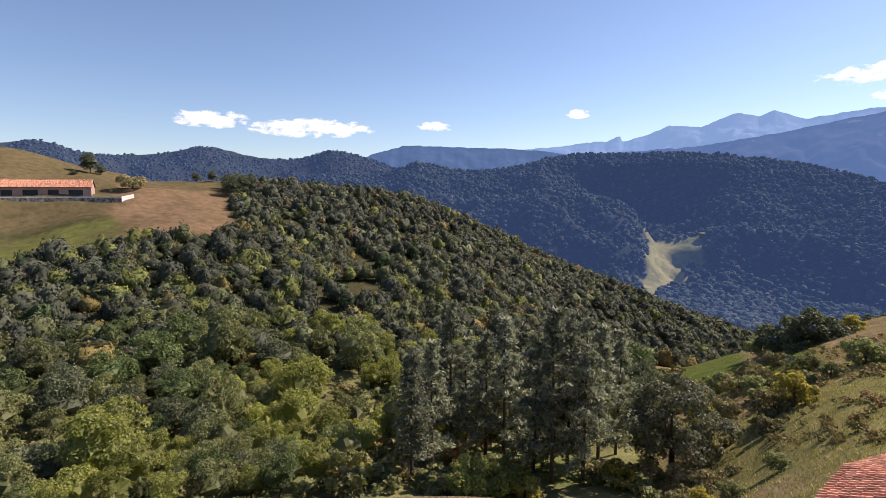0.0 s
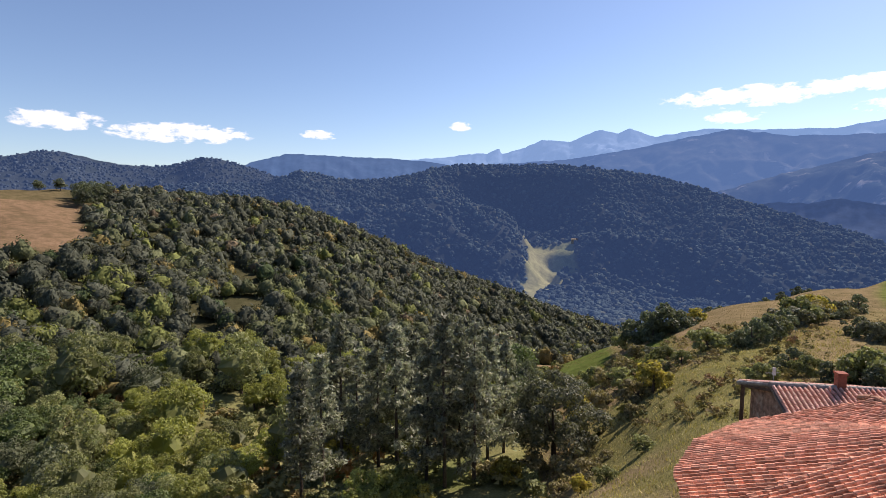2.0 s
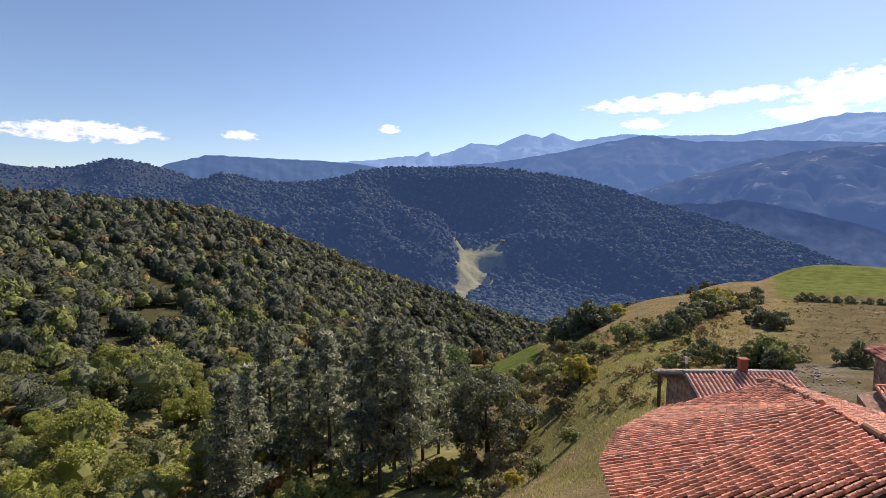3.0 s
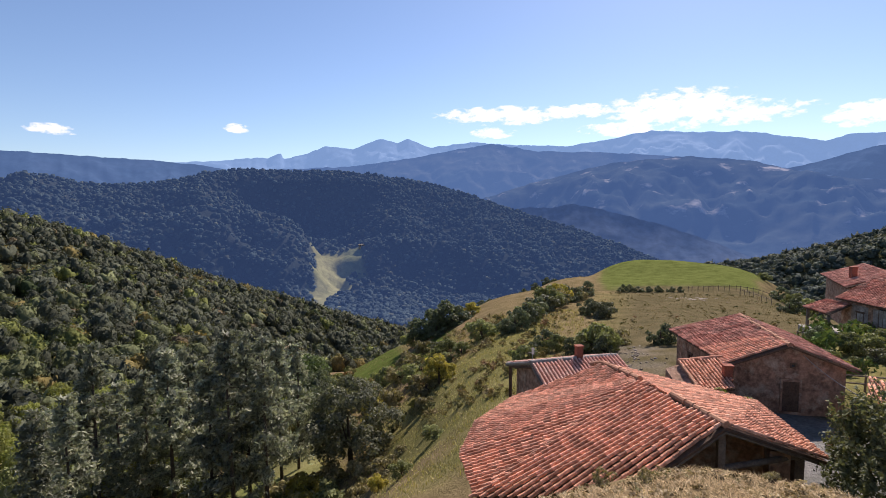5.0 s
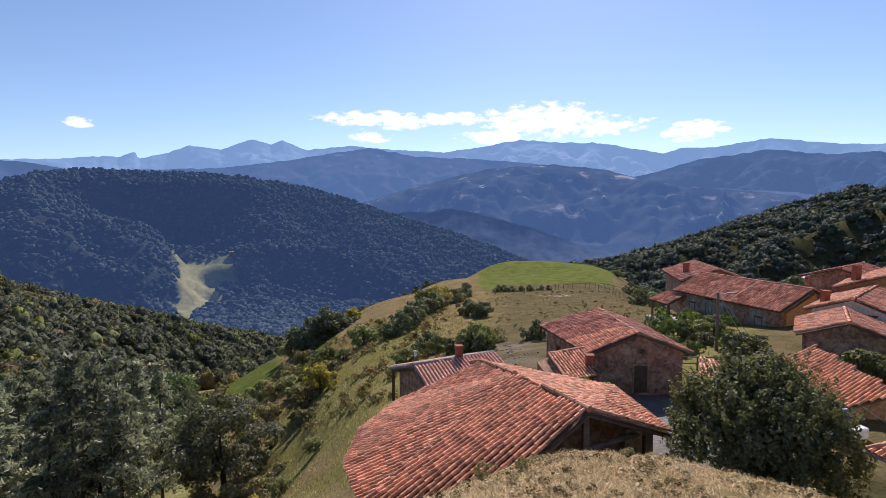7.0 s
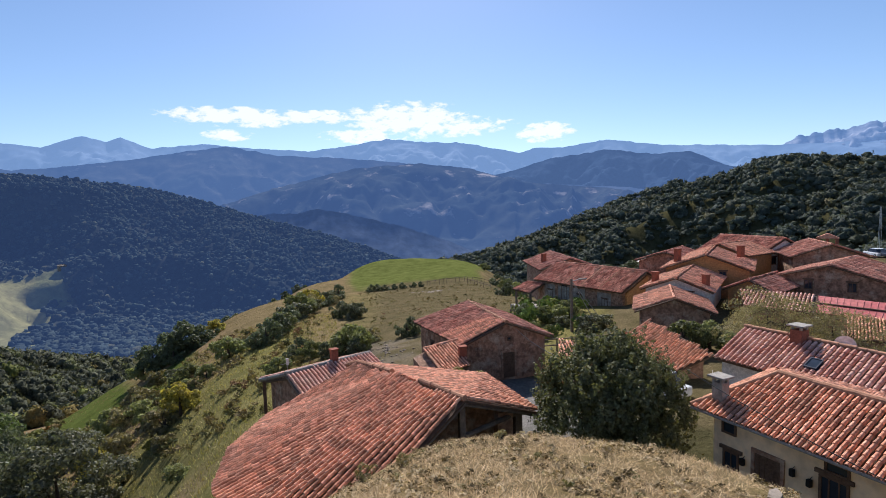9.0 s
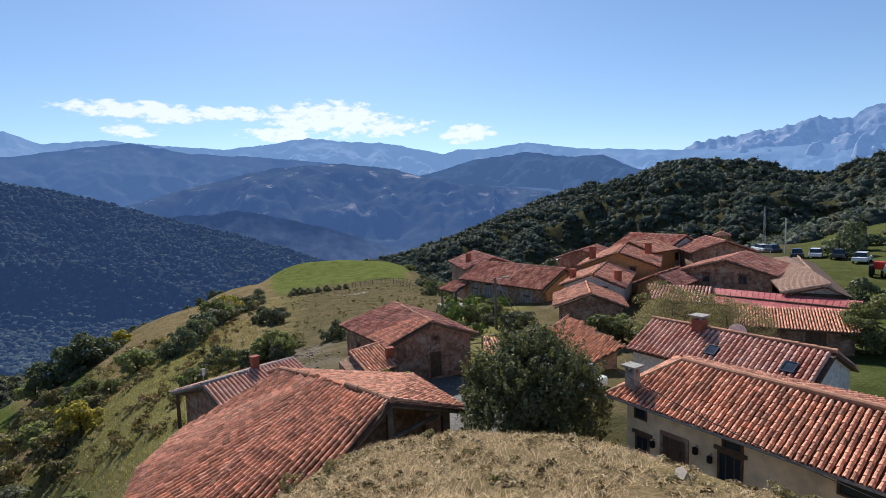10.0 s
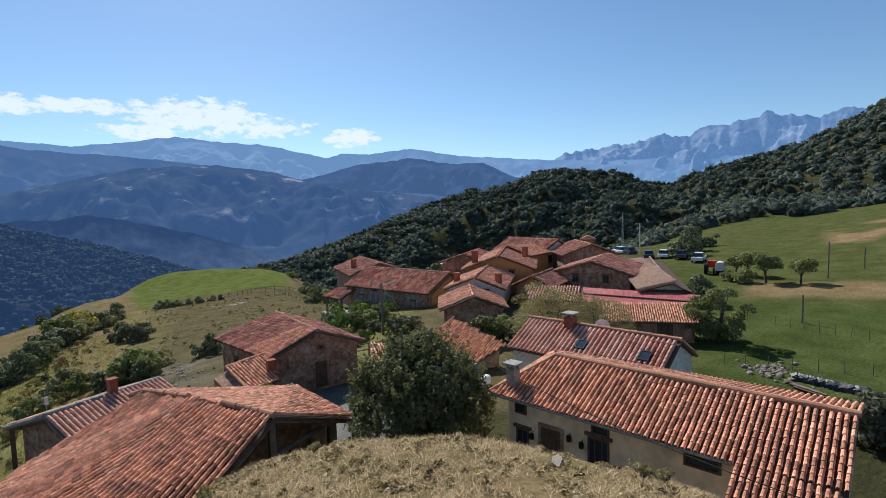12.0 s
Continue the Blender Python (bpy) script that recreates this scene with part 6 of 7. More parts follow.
def over_crest(az, r, z):
    """Where a crown of top z stands clear of the crests before it: the lee sides stay bare."""
    i = np.clip(np.round((az + 100) * 2).astype(int), 0, len(SIGHT_AZ) - 1)
    j = np.clip(np.searchsorted(SIGHT_R, r * 0.97) - 1, 0, len(SIGHT_R) - 1)
    return (z - EYE) / r > SKYLINE[i, j] - 0.012


def woods(name, label, seed, a0, a1, r0, r1, gap, models, radius, keep, palette, tall=(0.85, 1.25), leaf=M_WOODLAND, sink=0.2):
    rng = np.random.default_rng(seed)
    total = int(radians(a1 - a0) * (r1**2 - r0**2) / 2 / gap**2 * 1.15)
    az, r = rng.uniform(a0, a1, total), np.sqrt(rng.uniform(r0**2, r1**2, total))
    x, y = r * np.sin(np.radians(az)), r * np.cos(np.radians(az))
    ok = keep(az, r, x, y, rng)
    x, y, az, r = x[ok], y[ok], az[ok], r[ok]
    z = height(x, y)
    ok = over_crest(az, r, z + 2.6 * radius) if r1 > 150 else az > -999
    x, y, az, r, z = x[ok], y[ok], az[ok], r[ok], z[ok]
    verts, tints, faces, base = [], [], [], 0
    which = rng.integers(0, len(models), len(x))
    mood = fractal(x / 40, y / 40, 3, seed)
    for i in range(len(x)):
        q, f = models[which[i]]
        s = radius * rng.uniform(0.7, 1.25) ** 1.7
        a = rng.uniform(0, 2 * math.pi)
        c, n = math.cos(a), math.sin(a)
        t, w = s * rng.uniform(*tall), s * rng.uniform(0.75, 1.2)
        v = np.empty_like(q)
        v[:, 0] = (q[:, 0] * c - q[:, 1] * n) * s + x[i]
        v[:, 1] = (q[:, 0] * n + q[:, 1] * c) * w + y[i]
        v[:, 2] = q[:, 2] * t + z[i] - sink * t
        verts.append(v)
        faces.append(f + base)
        base += len(v)
        colour = palette(mood[i], rng, az[i], r[i])
        tints.append(np.tile(np.array(colour) * rng.uniform(0.75, 1.25), (len(q), 1)))
    me = quads_mesh(name, np.vstack(verts), 3, leaf, np.vstack(tints), smooth=True, faces=np.vstack(faces))
    tagged(new(name, me), label, "woodland", kind="stuff")
    return len(x)


def pick(options):
    def palette(mood, rng, az, r):
        w = np.array([o[0] for o in options], float)
        return options[rng.choice(len(options), p=w / w.sum())][1]
    return palette


def keep_west(az, r, x, y, rng):
    wob = (fractal(x / 25, y / 25, 3, 40.0) - 0.5) * 5
    fields = ((az + wob < -77) & (r > 192)) | ((az + wob < -68.2) & (r > 188)) | ((az < -66) & (r > 335))
    glade = (fractal(x / 22, y / 22, 3, 61.0) > 0.69) & (az < -40)
    spur = (az > -24 + wob * 0.3) & (r < 165 + (az + 24) * 2)
    return ~fields & ~glade & ~spur & (r < 352)




def WEST(mood, rng, az, r):
    """Grey-green oaks high up; towards the ravine more lime and rusty crowns among them."""
    low = min(1.0, max(0.0, (230 - r) / 110)) * min(1.0, max(0.0, (-36 - az) / 10))
    kinds = [(5, (0.103, 0.108, 0.073)), (4, (0.084, 0.090, 0.063)), (1.5 + 3.5 * low, (0.14, 0.150, 0.074)), (0.4 + 2.2 * low, (0.19, 0.205, 0.066)),
             (0.25 + 0.3 * low, (0.23, 0.18, 0.07)), (0.25 + 0.3 * low, (0.17, 0.13, 0.08)), (2.2 * low, (0.075, 0.10, 0.045))]
    w = np.array([k[0] for k in kinds])
    return kinds[rng.choice(len(kinds), p=w / w.sum())][1]



woods("west_wood", "dense mixed oak wood covering the near hillside", 300, -84, -12, 185, 350, 3.6, bough_models(7, 4, 9, 64, 0.26, 310), 2.8, keep_west, WEST, (0.8, 1.5), sink=0.5)
woods("ravine_wood", "mixed broadleaf wood at the foot of the hillside", 301, -88, -12, 106, 185, 3.5, bough_models(7, 4, 9, 210, 0.16, 311, 16), 2.7, keep_west, WEST, (0.8, 1.5), sink=0.35)


def keep_under(az, r, x, y, rng):
    return (fractal(x / 12, y / 12, 3, 63.0) < 0.63) & ~((az > -34) & (az < -30) & (r < 60) & (r > 45))


UNDER = pick([(4, (0.205, 0.208, 0.085)), (3, (0.265, 0.235, 0.10)), (2, (0.15, 0.158, 0.072)), (1, (0.32, 0.23, 0.105)), (0.5, (0.275, 0.144, 0.052))])
woods("undergrowth", "tangled green and rusty undergrowth in the ravine", 315, -90, -20, 42, 125, 2.6, crown_models(4, 46, 0.38, 316), 1.15, keep_under, UNDER, (0.6, 1.1))


def keep_slope(az, r, x, y, rng):
    return (fractal(x / 7, y / 7, 3, 64.0) > 0.50) & ~((az > -9) & (r < 36))


SCRUB = pick([(3, (0.25, 0.20, 0.09)), (3, (0.20, 0.175, 0.075)), (2, (0.29, 0.22, 0.115)), (0.7, (0.12, 0.125, 0.06)), (0.6, (0.25, 0.15, 0.085))])
woods("pasture_scrub", "low brown weeds and thistles on the pasture", 319, 2, 26, 44, 126, 2.6, crown_models(4, 16, 0.5, 321), 0.34, lambda az, r, x, y, rng: fractal(x / 8, y / 8, 3, 68.0) > 0.47, SCRUB, (0.4, 0.9))
KITCHEN = pick([(3, (0.13, 0.18, 0.055)), (2, (0.10, 0.14, 0.05)), (1, (0.20, 0.22, 0.075))])
woods("garden_plants", "leafy green vegetable plants in the village garden", 322, 25.0, 34.0, 45, 68, 1.2, crown_models(4, 34, 0.34, 323), 0.75, lambda az, r, x, y, rng: (fractal(x / 4, y / 4, 2, 69.0) > 0.36) & (np.abs(az - 32.4) > 0.5), KITCHEN, (0.7, 1.5))
woods("slope_scrub", "low olive and brown scrub on the slope below the barn", 318, -24, 4, 27, 95, 1.5, crown_models(4, 34, 0.40, 319), 0.5, keep_slope, SCRUB, (0.5, 1.0))


def keep_east(az, r, x, y, rng):
    fields = (az > 61) & (r < 185 + (az - 61) * 1.0)
    return ~fields & (r > np.where(az > 61, 185, 215)) & (fractal(x / 30, y / 30, 3, 66.0) < 0.84) & (r < 500)


EAST = pick([(5, (0.094, 0.108, 0.085)), (4, (0.082, 0.098, 0.082)), (2, (0.112, 0.12, 0.085)), (0.4, (0.145, 0.137, 0.085))])
woods("east_wood", "dark oak wood on the hill behind the village", 320, 10, 97, 185, 500, 4.7, bough_models(6, 3, 7, 26, 0.32, 330), 3.4, keep_east, EAST, (0.7, 1.2), sink=0.65)


def keep_valley(az, r, x, y, rng):
    edge = (fractal(x / 30, y / 30, 2, 91.0) - 0.5) * 1.2
    meadow = (az > -24.0 + edge * 0.4) & (az < np.interp(r, [600, 680, 720, 780, 850], [-22.4, -22.2, -19.6, -20.6, -21.7]) + edge) & (r > 600) & (r < 850)
    meadow |= (az > -21.4 + edge) & (az < -18.6) & (r > 788) & (r < 850)
    return ~meadow & ((r > 600) | (az > -36))


# leaf tints pulled towards blue, part of the painted haze on these hills
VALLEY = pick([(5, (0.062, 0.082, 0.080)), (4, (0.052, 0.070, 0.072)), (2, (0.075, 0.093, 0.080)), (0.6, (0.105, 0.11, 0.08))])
woods("valley_wood", "wooded hill across the deep valley, painted with bluish haze", 340, -62, 16, 420, 1110, 6.0, bough_models(6, 3, 6, 0, 0, 350, 8), 5.1, keep_valley, VALLEY, (0.7, 1.15), leaf=M_BACKWOOD, sink=0.75)
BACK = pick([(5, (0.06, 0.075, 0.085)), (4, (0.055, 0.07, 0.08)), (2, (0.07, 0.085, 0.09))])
woods("back_wood", "wooded ridge far behind the near hill, painted with bluish haze", 360, -97, -50, 1180, 1470, 9.0, bough_models(4, 2, 6, 0, 0, 370, 6), 5.2, lambda az, r, x, y, rng: r > 0, BACK, leaf=M_BACKWOOD, sink=0.75)


# ---- dry grass of the knoll and tufts on the slope ----
def grass(name, label, seed, n, a0, a1, r0, r1, tall, wide, colours, lie=0.8, keep=None, up=0.1):
    rng = np.random.default_rng(seed)
    az, r = rng.uniform(a0, a1, n), np.sqrt(rng.uniform(r0**2, r1**2, n))
    x, y = r * np.sin(np.radians(az)), r * np.cos(np.radians(az))
    clump = fractal(x * 1.2, y * 1.2, 3, seed)
    ok = clump + rng.uniform(-0.12, 0.12, n) > 0.42
    if keep is not None:
        ok &= keep(az, r)
    x, y, clump = x[ok], y[ok], clump[ok]
    n = len(x)
    z = height(x, y)
    a = rng.uniform(0, 2 * math.pi, n)
    lean = rng.uniform(up, lie, n)
    t = tall * rng.uniform(0.4, 1.3, n) * (0.6 + clump)
    side = np.c_[np.cos(a), np.sin(a), np.zeros(n)] * (wide * rng.uniform(0.6, 1.4, n))[:, None]
    tip = np.c_[-np.sin(a) * lean * t, np.cos(a) * lean * t, np.sqrt(1 - np.clip(lean, 0, 0.98) ** 2) * t]
    base = np.c_[x, y, z - 0.01]
    tri = np.stack([base - side, base + side, base + tip], 1).reshape(-1, 3)
    col = np.array(colours)[rng.integers(0, len(colours), n)]
    tagged(new(name, quads_mesh(name, tri, 3, M_STRAW, np.repeat(col, 3, axis=0))), label, "grass", kind="stuff")


STRAWS = [(0.72, 0.55, 0.34), (0.49, 0.34, 0.18), (0.40, 0.27, 0.14), (0.60, 0.43, 0.24), (0.27, 0.185, 0.09), (0.16, 0.12, 0.05)]
grass("knoll_grass", "dry mown straw-coloured grass on the knoll", 400, 85000, -4, 88, 5.6, 12.4, 0.14, 0.0065, STRAWS, 0.995, None, 0.86)
TUFT = pick([(3, (0.52, 0.41, 0.26)), (2, (0.36, 0.27, 0.16)), (2, (0.20, 0.145, 0.075)), (1.2, (0.12, 0.085, 0.04)), (0.3, (0.17, 0.16, 0.07))])
woods("knoll_tufts", "matted straw tufts on the knoll", 405, -4, 88, 5.8, 12.2, 0.19, crown_models(5, 16, 0.5, 406), 0.085, lambda az, r, x, y, rng: fractal(x * 1.6, y * 1.6, 3, 77.0) > 0.46, TUFT, (0.3, 0.8), M_STRAW)
OLIVES = [(0.44, 0.38, 0.15), (0.37, 0.335, 0.12), (0.50, 0.40, 0.19), (0.32, 0.30, 0.105)]
grass("slope_grass", "rough olive and straw grass tufts on the slope", 410, 60000, -24, 6, 26, 90, 0.24, 0.026, OLIVES, 0.9)
grass("pasture_grass", "short dry pasture grass on the spur", 420, 30000, -20, 27, 60, 150, 0.14, 0.05, [(0.22, 0.165, 0.085), (0.25, 0.19, 0.10), (0.18, 0.15, 0.07)], 0.9, lambda az, r: ~((az > 7.5) & (r > 130)))


# ---- small things of the village and the fields ----
def pole_thing(name, label, x, y, tall, r=0.11, mat=None, category="pole", group=""):
    ob = thing(name, label, category, (x, y, ground(x, y)), group=group)
    part("post", rod_bm((0, 0, -0.3), (0, 0, tall), r, r * 0.7, 8), mat or M_GREYWOOD, ob)
    return ob


def cable(name, label, a, b, sag, r=0.012, mat=None):
    """A hanging wire between two points."""
    cu = bpy.data.curves.new(name, "CURVE")
    cu.dimensions, cu.bevel_depth, cu.bevel_resolution = "3D", r, 1
    sp = cu.splines.new("POLY")
    sp.points.add(16)
    a, b = Vector(a), Vector(b)
    for i in range(17):
        u = i / 16
        p = a.lerp(b, u) - Vector((0, 0, sag * 4 * u * (1 - u)))
        sp.points[i].co = (*p, 1)
    cu.materials.append(mat or M_DARK)
    return tagged(new(name, cu), label, "cable")


px, py = at(32.35, 49)
lamp = pole_thing("street_lamp", "grey timber lamp post with a small street light", px, py, EYE - 7.1 - ground(px, py), 0.16, category="street lamp")
top = EYE - 7.1 - ground(px, py)
part("lamp_arm", rod_bm((0, 0, top - 0.2), (0.9, -0.4, top), 0.03, 0.03, 6), M_STEEL, lamp)
part("lamp_head", box_bm(0.5, -0.6, top - 0.05, 1.3, -0.3, top + 0.06, 0.02), M_CONC, lamp, "pale lamp head")
part("stay", rod_bm((0.1, 0, top - 0.3), (2.2, -1.0, 0.4), 0.03, 0.03, 6), M_CONC, lamp, "pale stay wire")
part("stay", rod_bm((0.1, 0, top - 0.3), (3.0, -1.2, 0.4), 0.025, 0.025, 6), M_CONC, lamp, "pale stay wire")
cable("power_cable", "thin pale cable slung to the barn gable", (15.2, 31.0, EYE - 8.4), (18.0, 28.0, EYE - 10.3), 0.35, 0.025, M_CONC)
cable("power_cable", "dark cable slung across the long tiled roof", (14.3, 14.9, EYE - 6.3), (13.8, 2.6, EYE - 7.1), 0.35, 0.014)
cable("power_cable", "pale cable slung past the laurel bush", (20.5, 19.6, EYE - 8.6), (15.2, 14.4, EYE - 6.7), 0.2, 0.016, M_CONC)
cable("power_cable", "pale cable slung past the laurel bush", (20.5, 19.6, EYE - 8.9), (15.2, 14.4, EYE - 7.0), 0.2, 0.016, M_CONC)

mast = thing("antenna_mast", "white antenna mast beside the road", "mast", (*at(60.6, 106), ground(*at(60.6, 106))))
part("pole", rod_bm((0, 0, -0.3), (0, 0, 6.2), 0.12, 0.09, 8), M_WHITE, mast)
x, y = at(58.9, 116)
mast2 = thing("lattice_mast", "slim grey lattice mast behind the houses", "mast", (x, y, ground(x, y)))
for sx, sy in ((-0.25, -0.15), (0.25, -0.15), (0, 0.28)):
    part("leg", rod_bm((sx, sy, -0.3), (sx * 0.3, sy * 0.3, 8.5), 0.04, 0.03, 6), M_STEEL, mast2)
for k in range(9):
    part("rung", rod_bm((-0.25 + 0.02 * k, -0.1, 0.5 + 0.9 * k), (0.25 - 0.02 * k, 0.1, 0.9 + 0.9 * k), 0.025, 0.025, 5), M_STEEL, mast2)
for heading, r, tall in ((76.7, 74, 4.2), (74.9, 52, 2.4), (79.2, 80, 2.6)):
    pole_thing("wooden_pole", "grey weathered pole standing in the meadow", *at(heading, r), tall, 0.09, group="poles in the meadow")

# fence posts in the meadow, and along the green hill top
post_model = thing("fence_post", "thin weathered timber fence post with wire", "fence post", group="fence posts in the meadow")
part("post", rod_bm((0, 0, -0.3), (0.03, 0, 1.15), 0.035, 0.028, 6), M_GREYWOOD, post_model)
used = False
for a0, a1, r0, r1, n in ((67.0, 82.0, 53, 47, 14), (68.5, 80.0, 38.5, 40, 7), (16.2, 23.3, 131, 136, 16), (20.8, 23.4, 130, 120, 8)):
    last = None
    for k in range(n):
        u = k / (n - 1)
        x, y = at(a0 + (a1 - a0) * u + chance.uniform(-0.1, 0.1), r0 + (r1 - r0) * u)
        m = Matrix.Translation((x, y, ground(x, y))) @ pose(0, 0, 0, chance.uniform(-5, 5), chance.uniform(-5, 5), 0) @ Matrix.Diagonal((1.6 if a0 < 30 else 0.9, 1.6 if a0 < 30 else 0.9, 1.1 if a0 < 30 else 0.7, 1))
        if used:
            k = post_model.scale
            copy_thing(post_model, m @ Matrix.Diagonal((1 / k[0], 1 / k[1], 1 / k[2], 1)))
        else:
            post_model.matrix_basis, used = m, True
        here = Vector((x, y, ground(x, y) + 1.0))
        if last is not None and a0 < 30:
            cable("fence_rail", "grey timber rail between fence posts", last, here, 0.03, 0.05, M_GREYWOOD)
        last = here
garden = thing("garden_fence", "low timber fence beside the garden path", "fence")
for k in range(8):
    x, y = at(25.6 + 0.42 * k, 62 - 0.3 * k)
    part("post", rod_bm((x, y, ground(x, y) - 0.2), (x, y, ground(x, y) + 1.1), 0.07, 0.06, 6), M_GREYWOOD, garden)
for h in (0.5, 0.95):
    a, b = at(25.6, 62), at(28.6, 60)
    part("rail", rod_bm((*a, ground(*a) + h), (*b, ground(*b) + h), 0.05, 0.05, 6), M_GREYWOOD, garden)
yard = thing("yard_fence", "dark timber fence behind the laurel", "fence")
for k in range(7):
    x, y = at(27.5 + 1.6 * k, 42)
    part("post", rod_bm((x, y, ground(x, y) - 0.2), (x, y, ground(x, y) + 1.1), 0.07, 0.06, 6), M_GREYWOOD, yard)
for h in (0.5, 1.0):
    a, b = at(27.5, 42), at(37.1, 42)
    part("rail", rod_bm((*a, ground(*a) + h), (*b, ground(*b) + h), 0.05, 0.05, 6), M_GREYWOOD, yard)


def car(heading, r, turn, paint, label):
    x, y = at(heading, r)
    ob = thing("car", label, "car", (x, y, ground(x, y)), turn, group="cars parked by the road")
    bm = box_bm(-2.05, -0.86, 0.3, 2.05, 0.86, 0.88, 0.12)
    part("body", bm, paint, ob)
    bm = prism_bm([(-1.5, -0.74), (1.0, -0.74), (1.0, 0.74), (-1.5, 0.74)], 0.86, 1.45)
    for v in bm.verts:
        if v.co.z > 1.2:
            v.co.x = v.co.x * 0.72 - 0.1
            v.co.y *= 0.86
    part("cabin", bm, M_GLASS, ob, "dark glazed cabin")
    part("roof", box_bm(-1.15, -0.62, 1.44, 0.6, 0.62, 1.5, 0.03), paint, ob)
    for sx in (-1.3, 1.3):
        for sy in (-0.8, 0.8):
            wheel = part("wheel", rod_bm((sx, sy - 0.1, 0.32), (sx, sy + 0.1, 0.32), 0.32, 0.32, 14), M_RUBBER, ob)
            part("rim", rod_bm((sx, sy - 0.11, 0.32), (sx, sy + 0.11, 0.32), 0.18, 0.18, 10), M_STEEL, wheel)
    for sy in (-0.6, 0.6):
        part("headlight", box_bm(1.98, sy - 0.16, 0.6, 2.07, sy + 0.16, 0.75, 0.02), M_WHITE, ob)


car(61.5, 98, 30, M_CARDARK, "dark car parked beside the road")
car(62.9, 98, 25, M_CARWHITE, "white car parked beside the road")
car(64.6, 96, 20, M_CARDARK, "dark car parked on the meadow edge")
car(66.2, 92, 15, M_CARWHITE, "silver-white car parked on the meadow edge")
car(58.7, 112, 60, M_CARWHITE, "white car parked below the mast")
car(59.5, 110, 60, M_CARDARK, "dark car parked below the mast")
car(40.6, 31.4, 100, M_CARWHITE, "white car parked behind the laurel")

x, y = at(67.4, 79)
tractor = thing("tractor", "red tractor with a white tank on the meadow", "tractor", (x, y, ground(x, y)), 20)
part("bonnet", box_bm(0.3, -0.45, 0.8, 1.9, 0.45, 1.5, 0.1), M_RED, tractor)
part("cab", box_bm(-0.9, -0.55, 0.9, 0.3, 0.55, 1.8, 0.08), M_RED, tractor, "red cab")
for sx, r in ((-0.6, 0.75), (1.5, 0.5)):
    for sy in (-0.75, 0.75):
        part("wheel", rod_bm((sx, sy - 0.2, r), (sx, sy + 0.2, r), r, r, 16), M_RUBBER, tractor)
x, y = at(68.1, 78)
tank = thing("water_tank", "white tank trailer standing by the tractor", "tank", (x, y, ground(x, y)), 20)
part("tank", rod_bm((-1.0, 0, 1.15), (1.0, 0, 1.15), 0.62, 0.62, 18), M_WHITE, tank)
part("chassis", box_bm(-1.1, -0.5, 0.45, 1.1, 0.5, 0.6), M_DARK, tank)
for sy in (-0.75, 0.75):
    part("wheel", rod_bm((0, sy - 0.12, 0.42), (0, sy + 0.12, 0.42), 0.42, 0.42, 14), M_RUBBER, tank)

# rubble, boards and a black sheet roll on the grass beyond the roof
M_TARP = material("black_sheet", (0.03, 0.03, 0.035), 0.35, spots=(0.08, 0.08, 0.085), scale=3.0, fine=6.0, bump=0.03)
rock_me = []
for k in range(4):
    bm = bmesh.new()
    bmesh.ops.create_icosphere(bm, subdivisions=1, radius=0.5)
    for v in bm.verts:
        v.co = v.co * (0.75 + 0.5 * noise.random())
        v.co.z *= 0.6
    me = bpy.data.meshes.new("stone")
    bm.to_mesh(me)
    bm.free()
    me.materials.append(M_RUBBLE)
    rock_me.append(me)
heap = thing("rubble_heap", "heap of pale building rubble on the grass", "rubble")
for k in range(95):
    x, y = at(chance.gauss(72.6, 1.1), chance.gauss(38.6, 0.9))
    s = chance.uniform(0.12, 0.45)
    ob = new("stone", chance.choice(rock_me))
    ob.parent = heap
    ob.matrix_local = Matrix.Translation((x, y, ground(x, y) + s * 0.12)) @ pose(0, 0, 0, chance.uniform(-30, 30), chance.uniform(-30, 30), chance.uniform(0, 360)) @ Matrix.Diagonal((s, s, s, 1))
scatter = thing("scattered_stones", "loose stones and debris scattered in the grass", "stones")
for k in range(60):
    x, y = at(chance.uniform(71, 82), chance.uniform(32, 38))
    s = chance.uniform(0.07, 0.25)
    ob = new("stone", chance.choice(rock_me))
    ob.parent = scatter
    ob.matrix_local = Matrix.Translation((x, y, ground(x, y) + s * 0.1)) @ pose(0, 0, 0, 0, 0, chance.uniform(0, 360)) @ Matrix.Diagonal((s, s, s, 1))
ruin = thing("tumbled_wall", "tumbled dry stone wall overgrown beside the barn", "wall")
for k in range(70):
    x, y = at(chance.gauss(11.4, 1.4), chance.gauss(45.5, 3.0))
    s = chance.uniform(0.1, 0.36)
    ob = new("stone", chance.choice(rock_me))
    ob.parent = ruin
    ob.matrix_local = Matrix.Translation((x, y, ground(x, y) + s * 0.1)) @ pose(0, 0, 0, chance.uniform(-30, 30), chance.uniform(-30, 30), chance.uniform(0, 360)) @ Matrix.Diagonal((s, s, s, 1))
for k in range(7):
    a, b = at(73.8 + 0.1 * k, 36.4 - 0.12 * k), at(76.2 + 0.15 * k, 35.2 - 0.1 * k)
    z = max(ground(*a), ground(*b)) + 0.08 + 0.05 * (k % 3)
    board = thing("board", "weathered brown board lying on the grass", "board", group="boards on the grass")
    part("plank", rod_bm((*a, z), (*b, z), 0.09, 0.08, 5), M_GREYWOOD if k % 2 else M_WOOD, board)
sheet = thing("plastic_sheet_roll", "long crumpled black plastic sheet on the ground", "plastic sheet")
bm = bmesh.new()
prev = None
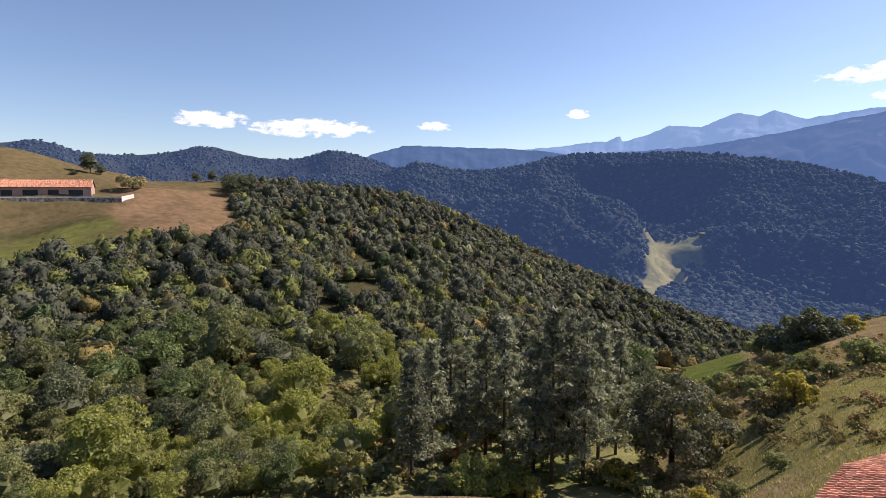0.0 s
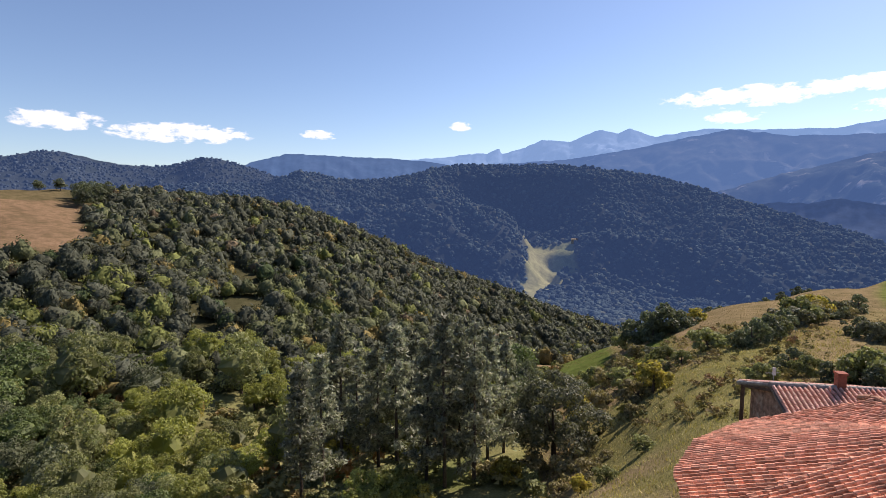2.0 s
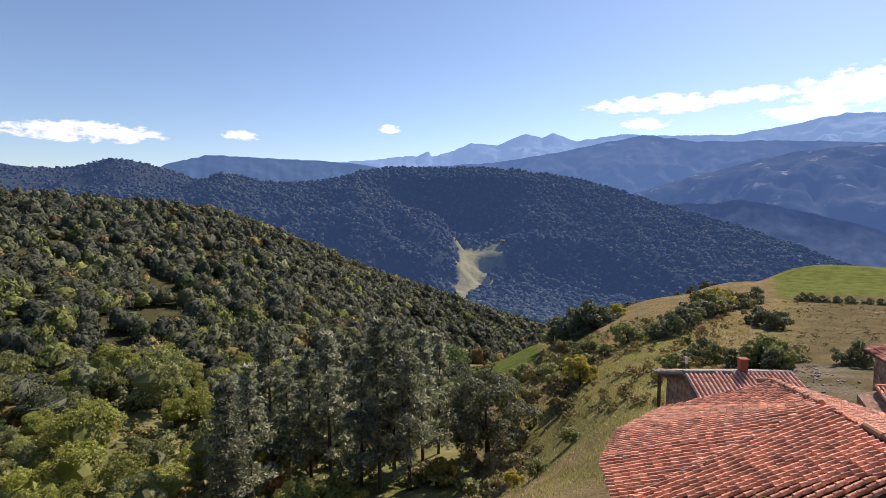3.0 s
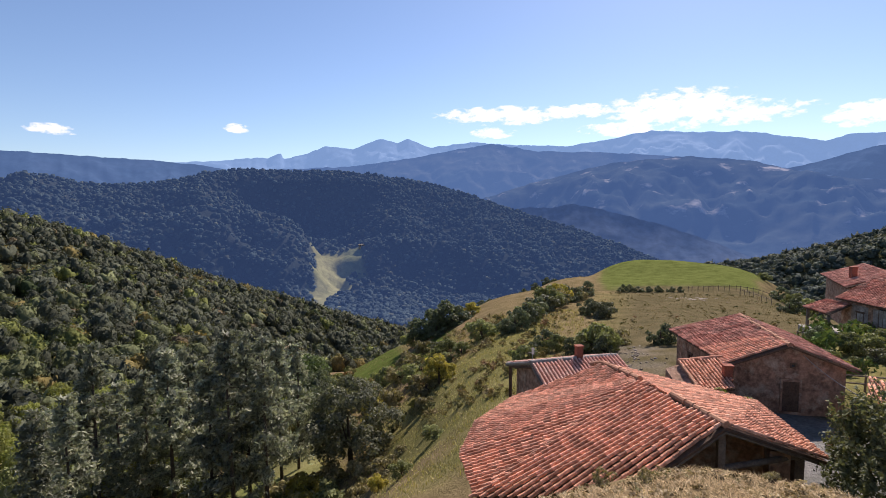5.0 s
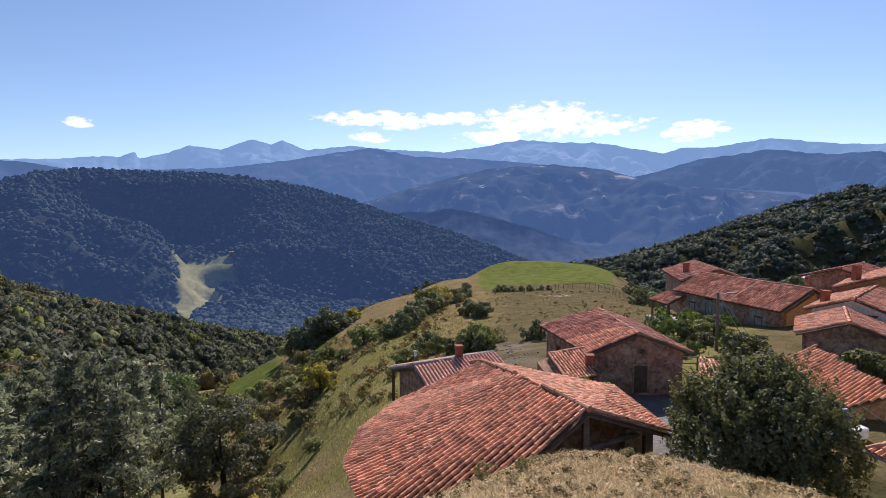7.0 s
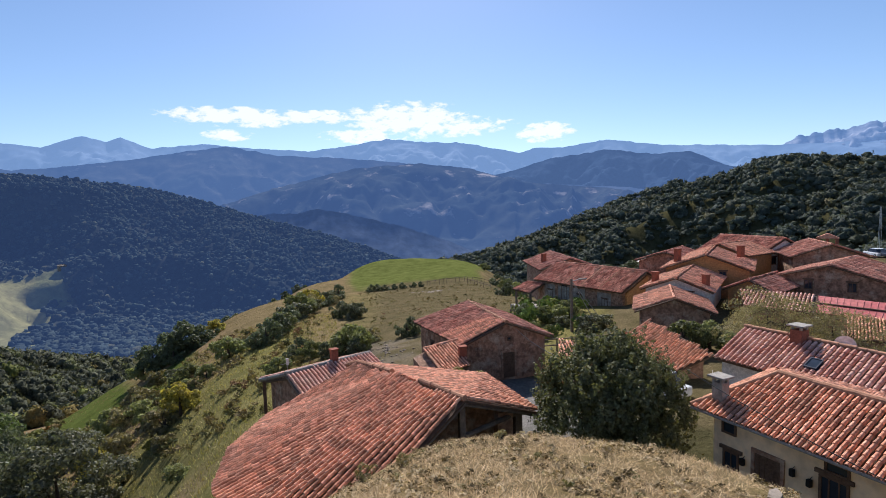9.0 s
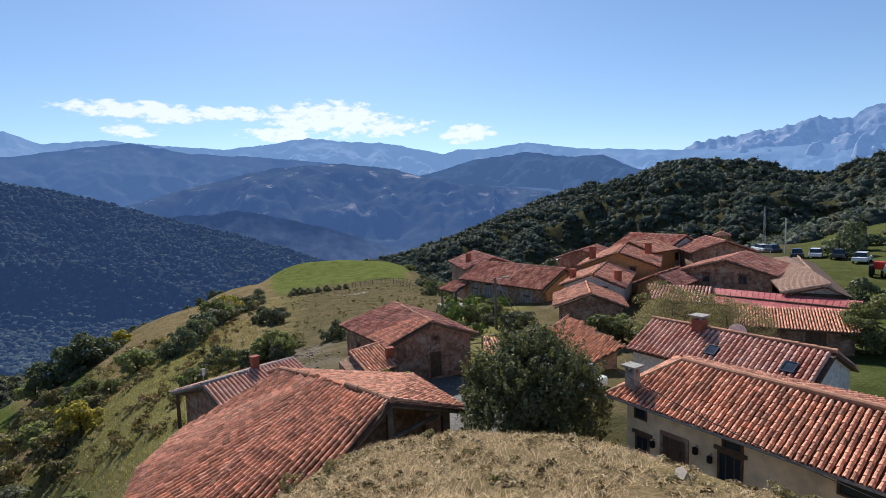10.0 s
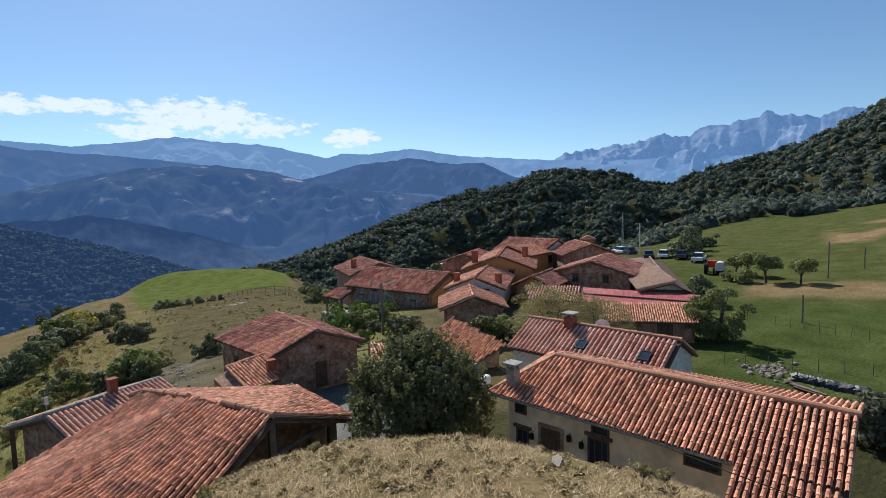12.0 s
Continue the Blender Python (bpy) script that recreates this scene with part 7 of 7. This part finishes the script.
for k in range(26):
    u = k / 25
    x, y = at(74.4 + 5.2 * u, 37.4 - 1.2 * u)
    rod_bm((x, y, ground(x, y) + 0.05), (x + chance.uniform(0.02, 0.1), y - 0.28, ground(x, y) + 0.25), 0.34 + chance.uniform(-0.1, 0.12), 0.28, 7, bm)
part("roll", bm, M_TARP, sheet)
stone = thing("flat_stone", "flat pale stone slab lying in the dry grass", "stone", (*at(51.8, 9.3), ground(*at(51.8, 9.3)) + 0.04), 30)
part("slab", prism_bm([(-0.22, -0.08), (0.1, -0.1), (0.25, 0.0), (0.12, 0.09), (-0.2, 0.07)], 0, 0.05), M_RUBBLE, stone)
weed = make_tree("weed_clump", "tuft of pale dry weeds on the brow", "tan", 0.32, 0.4, 0.0, 8, 260, 0.05, 290, "weed", 2)
for heading, r, s in ((61.0, 10.2, 1.0), (63.0, 10.4, 0.8), (8.5, 9.8, 0.9), (13, 9.6, 0.7), (24, 10.4, 0.6)):
    plant(weed, *at(heading, r), s, chance.uniform(0, 360), sink=0.02)
spoil = thing("spoil_patch", "loose pale earth and straw on the pasture", "earth")
for k in range(40):
    x, y = at(chance.gauss(17.0, 1.2), chance.gauss(112, 2.0))
    s = chance.uniform(0.3, 0.9)
    ob = new("clod", rock_me[k % 4])
    ob.parent = spoil
    ob.matrix_local = Matrix.Translation((x, y, ground(x, y))) @ Matrix.Diagonal((s, s, s * 0.4, 1))
# wrapped bales above the farm, and a barn in the far meadow
for k, (heading, r) in enumerate(((-90.4, 276), (-90.9, 277), (-91.5, 277.5))):
    x, y = at(heading, r)
    bale = thing("wrapped_bale", "white plastic-wrapped bale above the farm building", "bale", (x, y, ground(x, y) + 0.8), 20 * k, group="bales above the farm")
    part("wrap", rod_bm((-0.9, 0, 0.3), (0.9, 0, 0.3), 1.2, 1.15, 16), M_WHITE, bale)
x, y = at(-18.7, 842)
gz = ground(x, y)
valley_barn, c = gable_house("valley_barn", "tiny pale barn at the edge of the valley meadow", (x - 5, y), (x + 5, y), 4.0, gz + 5.0, gz + 3.2, gz - 4, M_FADED, M_FADED, seed=195, pitch=0.6, step=1.6)
# parasols and canopy tops between the houses
for heading, r in ((39.9, 76), (41.5, 78)):
    x, y = at(heading, r)
    sunshade = thing("parasol", "white parasol open between the houses", "parasol", (x, y, EYE - 8.35))
    part("pole", rod_bm((0, 0, ground(x, y) - EYE + 8.35), (0, 0, 0.4), 0.04, 0.04, 6), M_STEEL, sunshade)
    part("canopy", rod_bm((0, 0, 0), (0, 0, 0.45), 1.25, 0.05, 8), M_WHITE, sunshade)

# brick bell gable standing above the far roofs
x, y = at(55.35, 95)
belfry = thing("bell_gable", "old brown brick bell gable above the village roofs", "bell tower", (x, y, 0), -55)
base = ground(x, y) - 0.3
part("wall", prism_bm([(-1.25, -0.5), (1.25, -0.5), (1.25, 0.5), (-1.25, 0.5)], base, EYE - 7.4), M_BRICK, belfry)
for sx in (-1.1, 0.0, 1.1):
    part("pier", box_bm(sx - 0.2, -0.48, EYE - 7.4, sx + 0.2, 0.48, EYE - 6.4, 0.03), M_BRICK, belfry)
bm = prism_bm([(-1.35, -0.55), (0, -0.55), (1.35, -0.55), (1.35, 0.55), (0, 0.55), (-1.35, 0.55)], EYE - 6.4, [EYE - 6.25, EYE - 5.6, EYE - 6.25, EYE - 6.25, EYE - 5.6, EYE - 6.25])
part("gable_cap", bm, M_TILES_OLD, belfry)
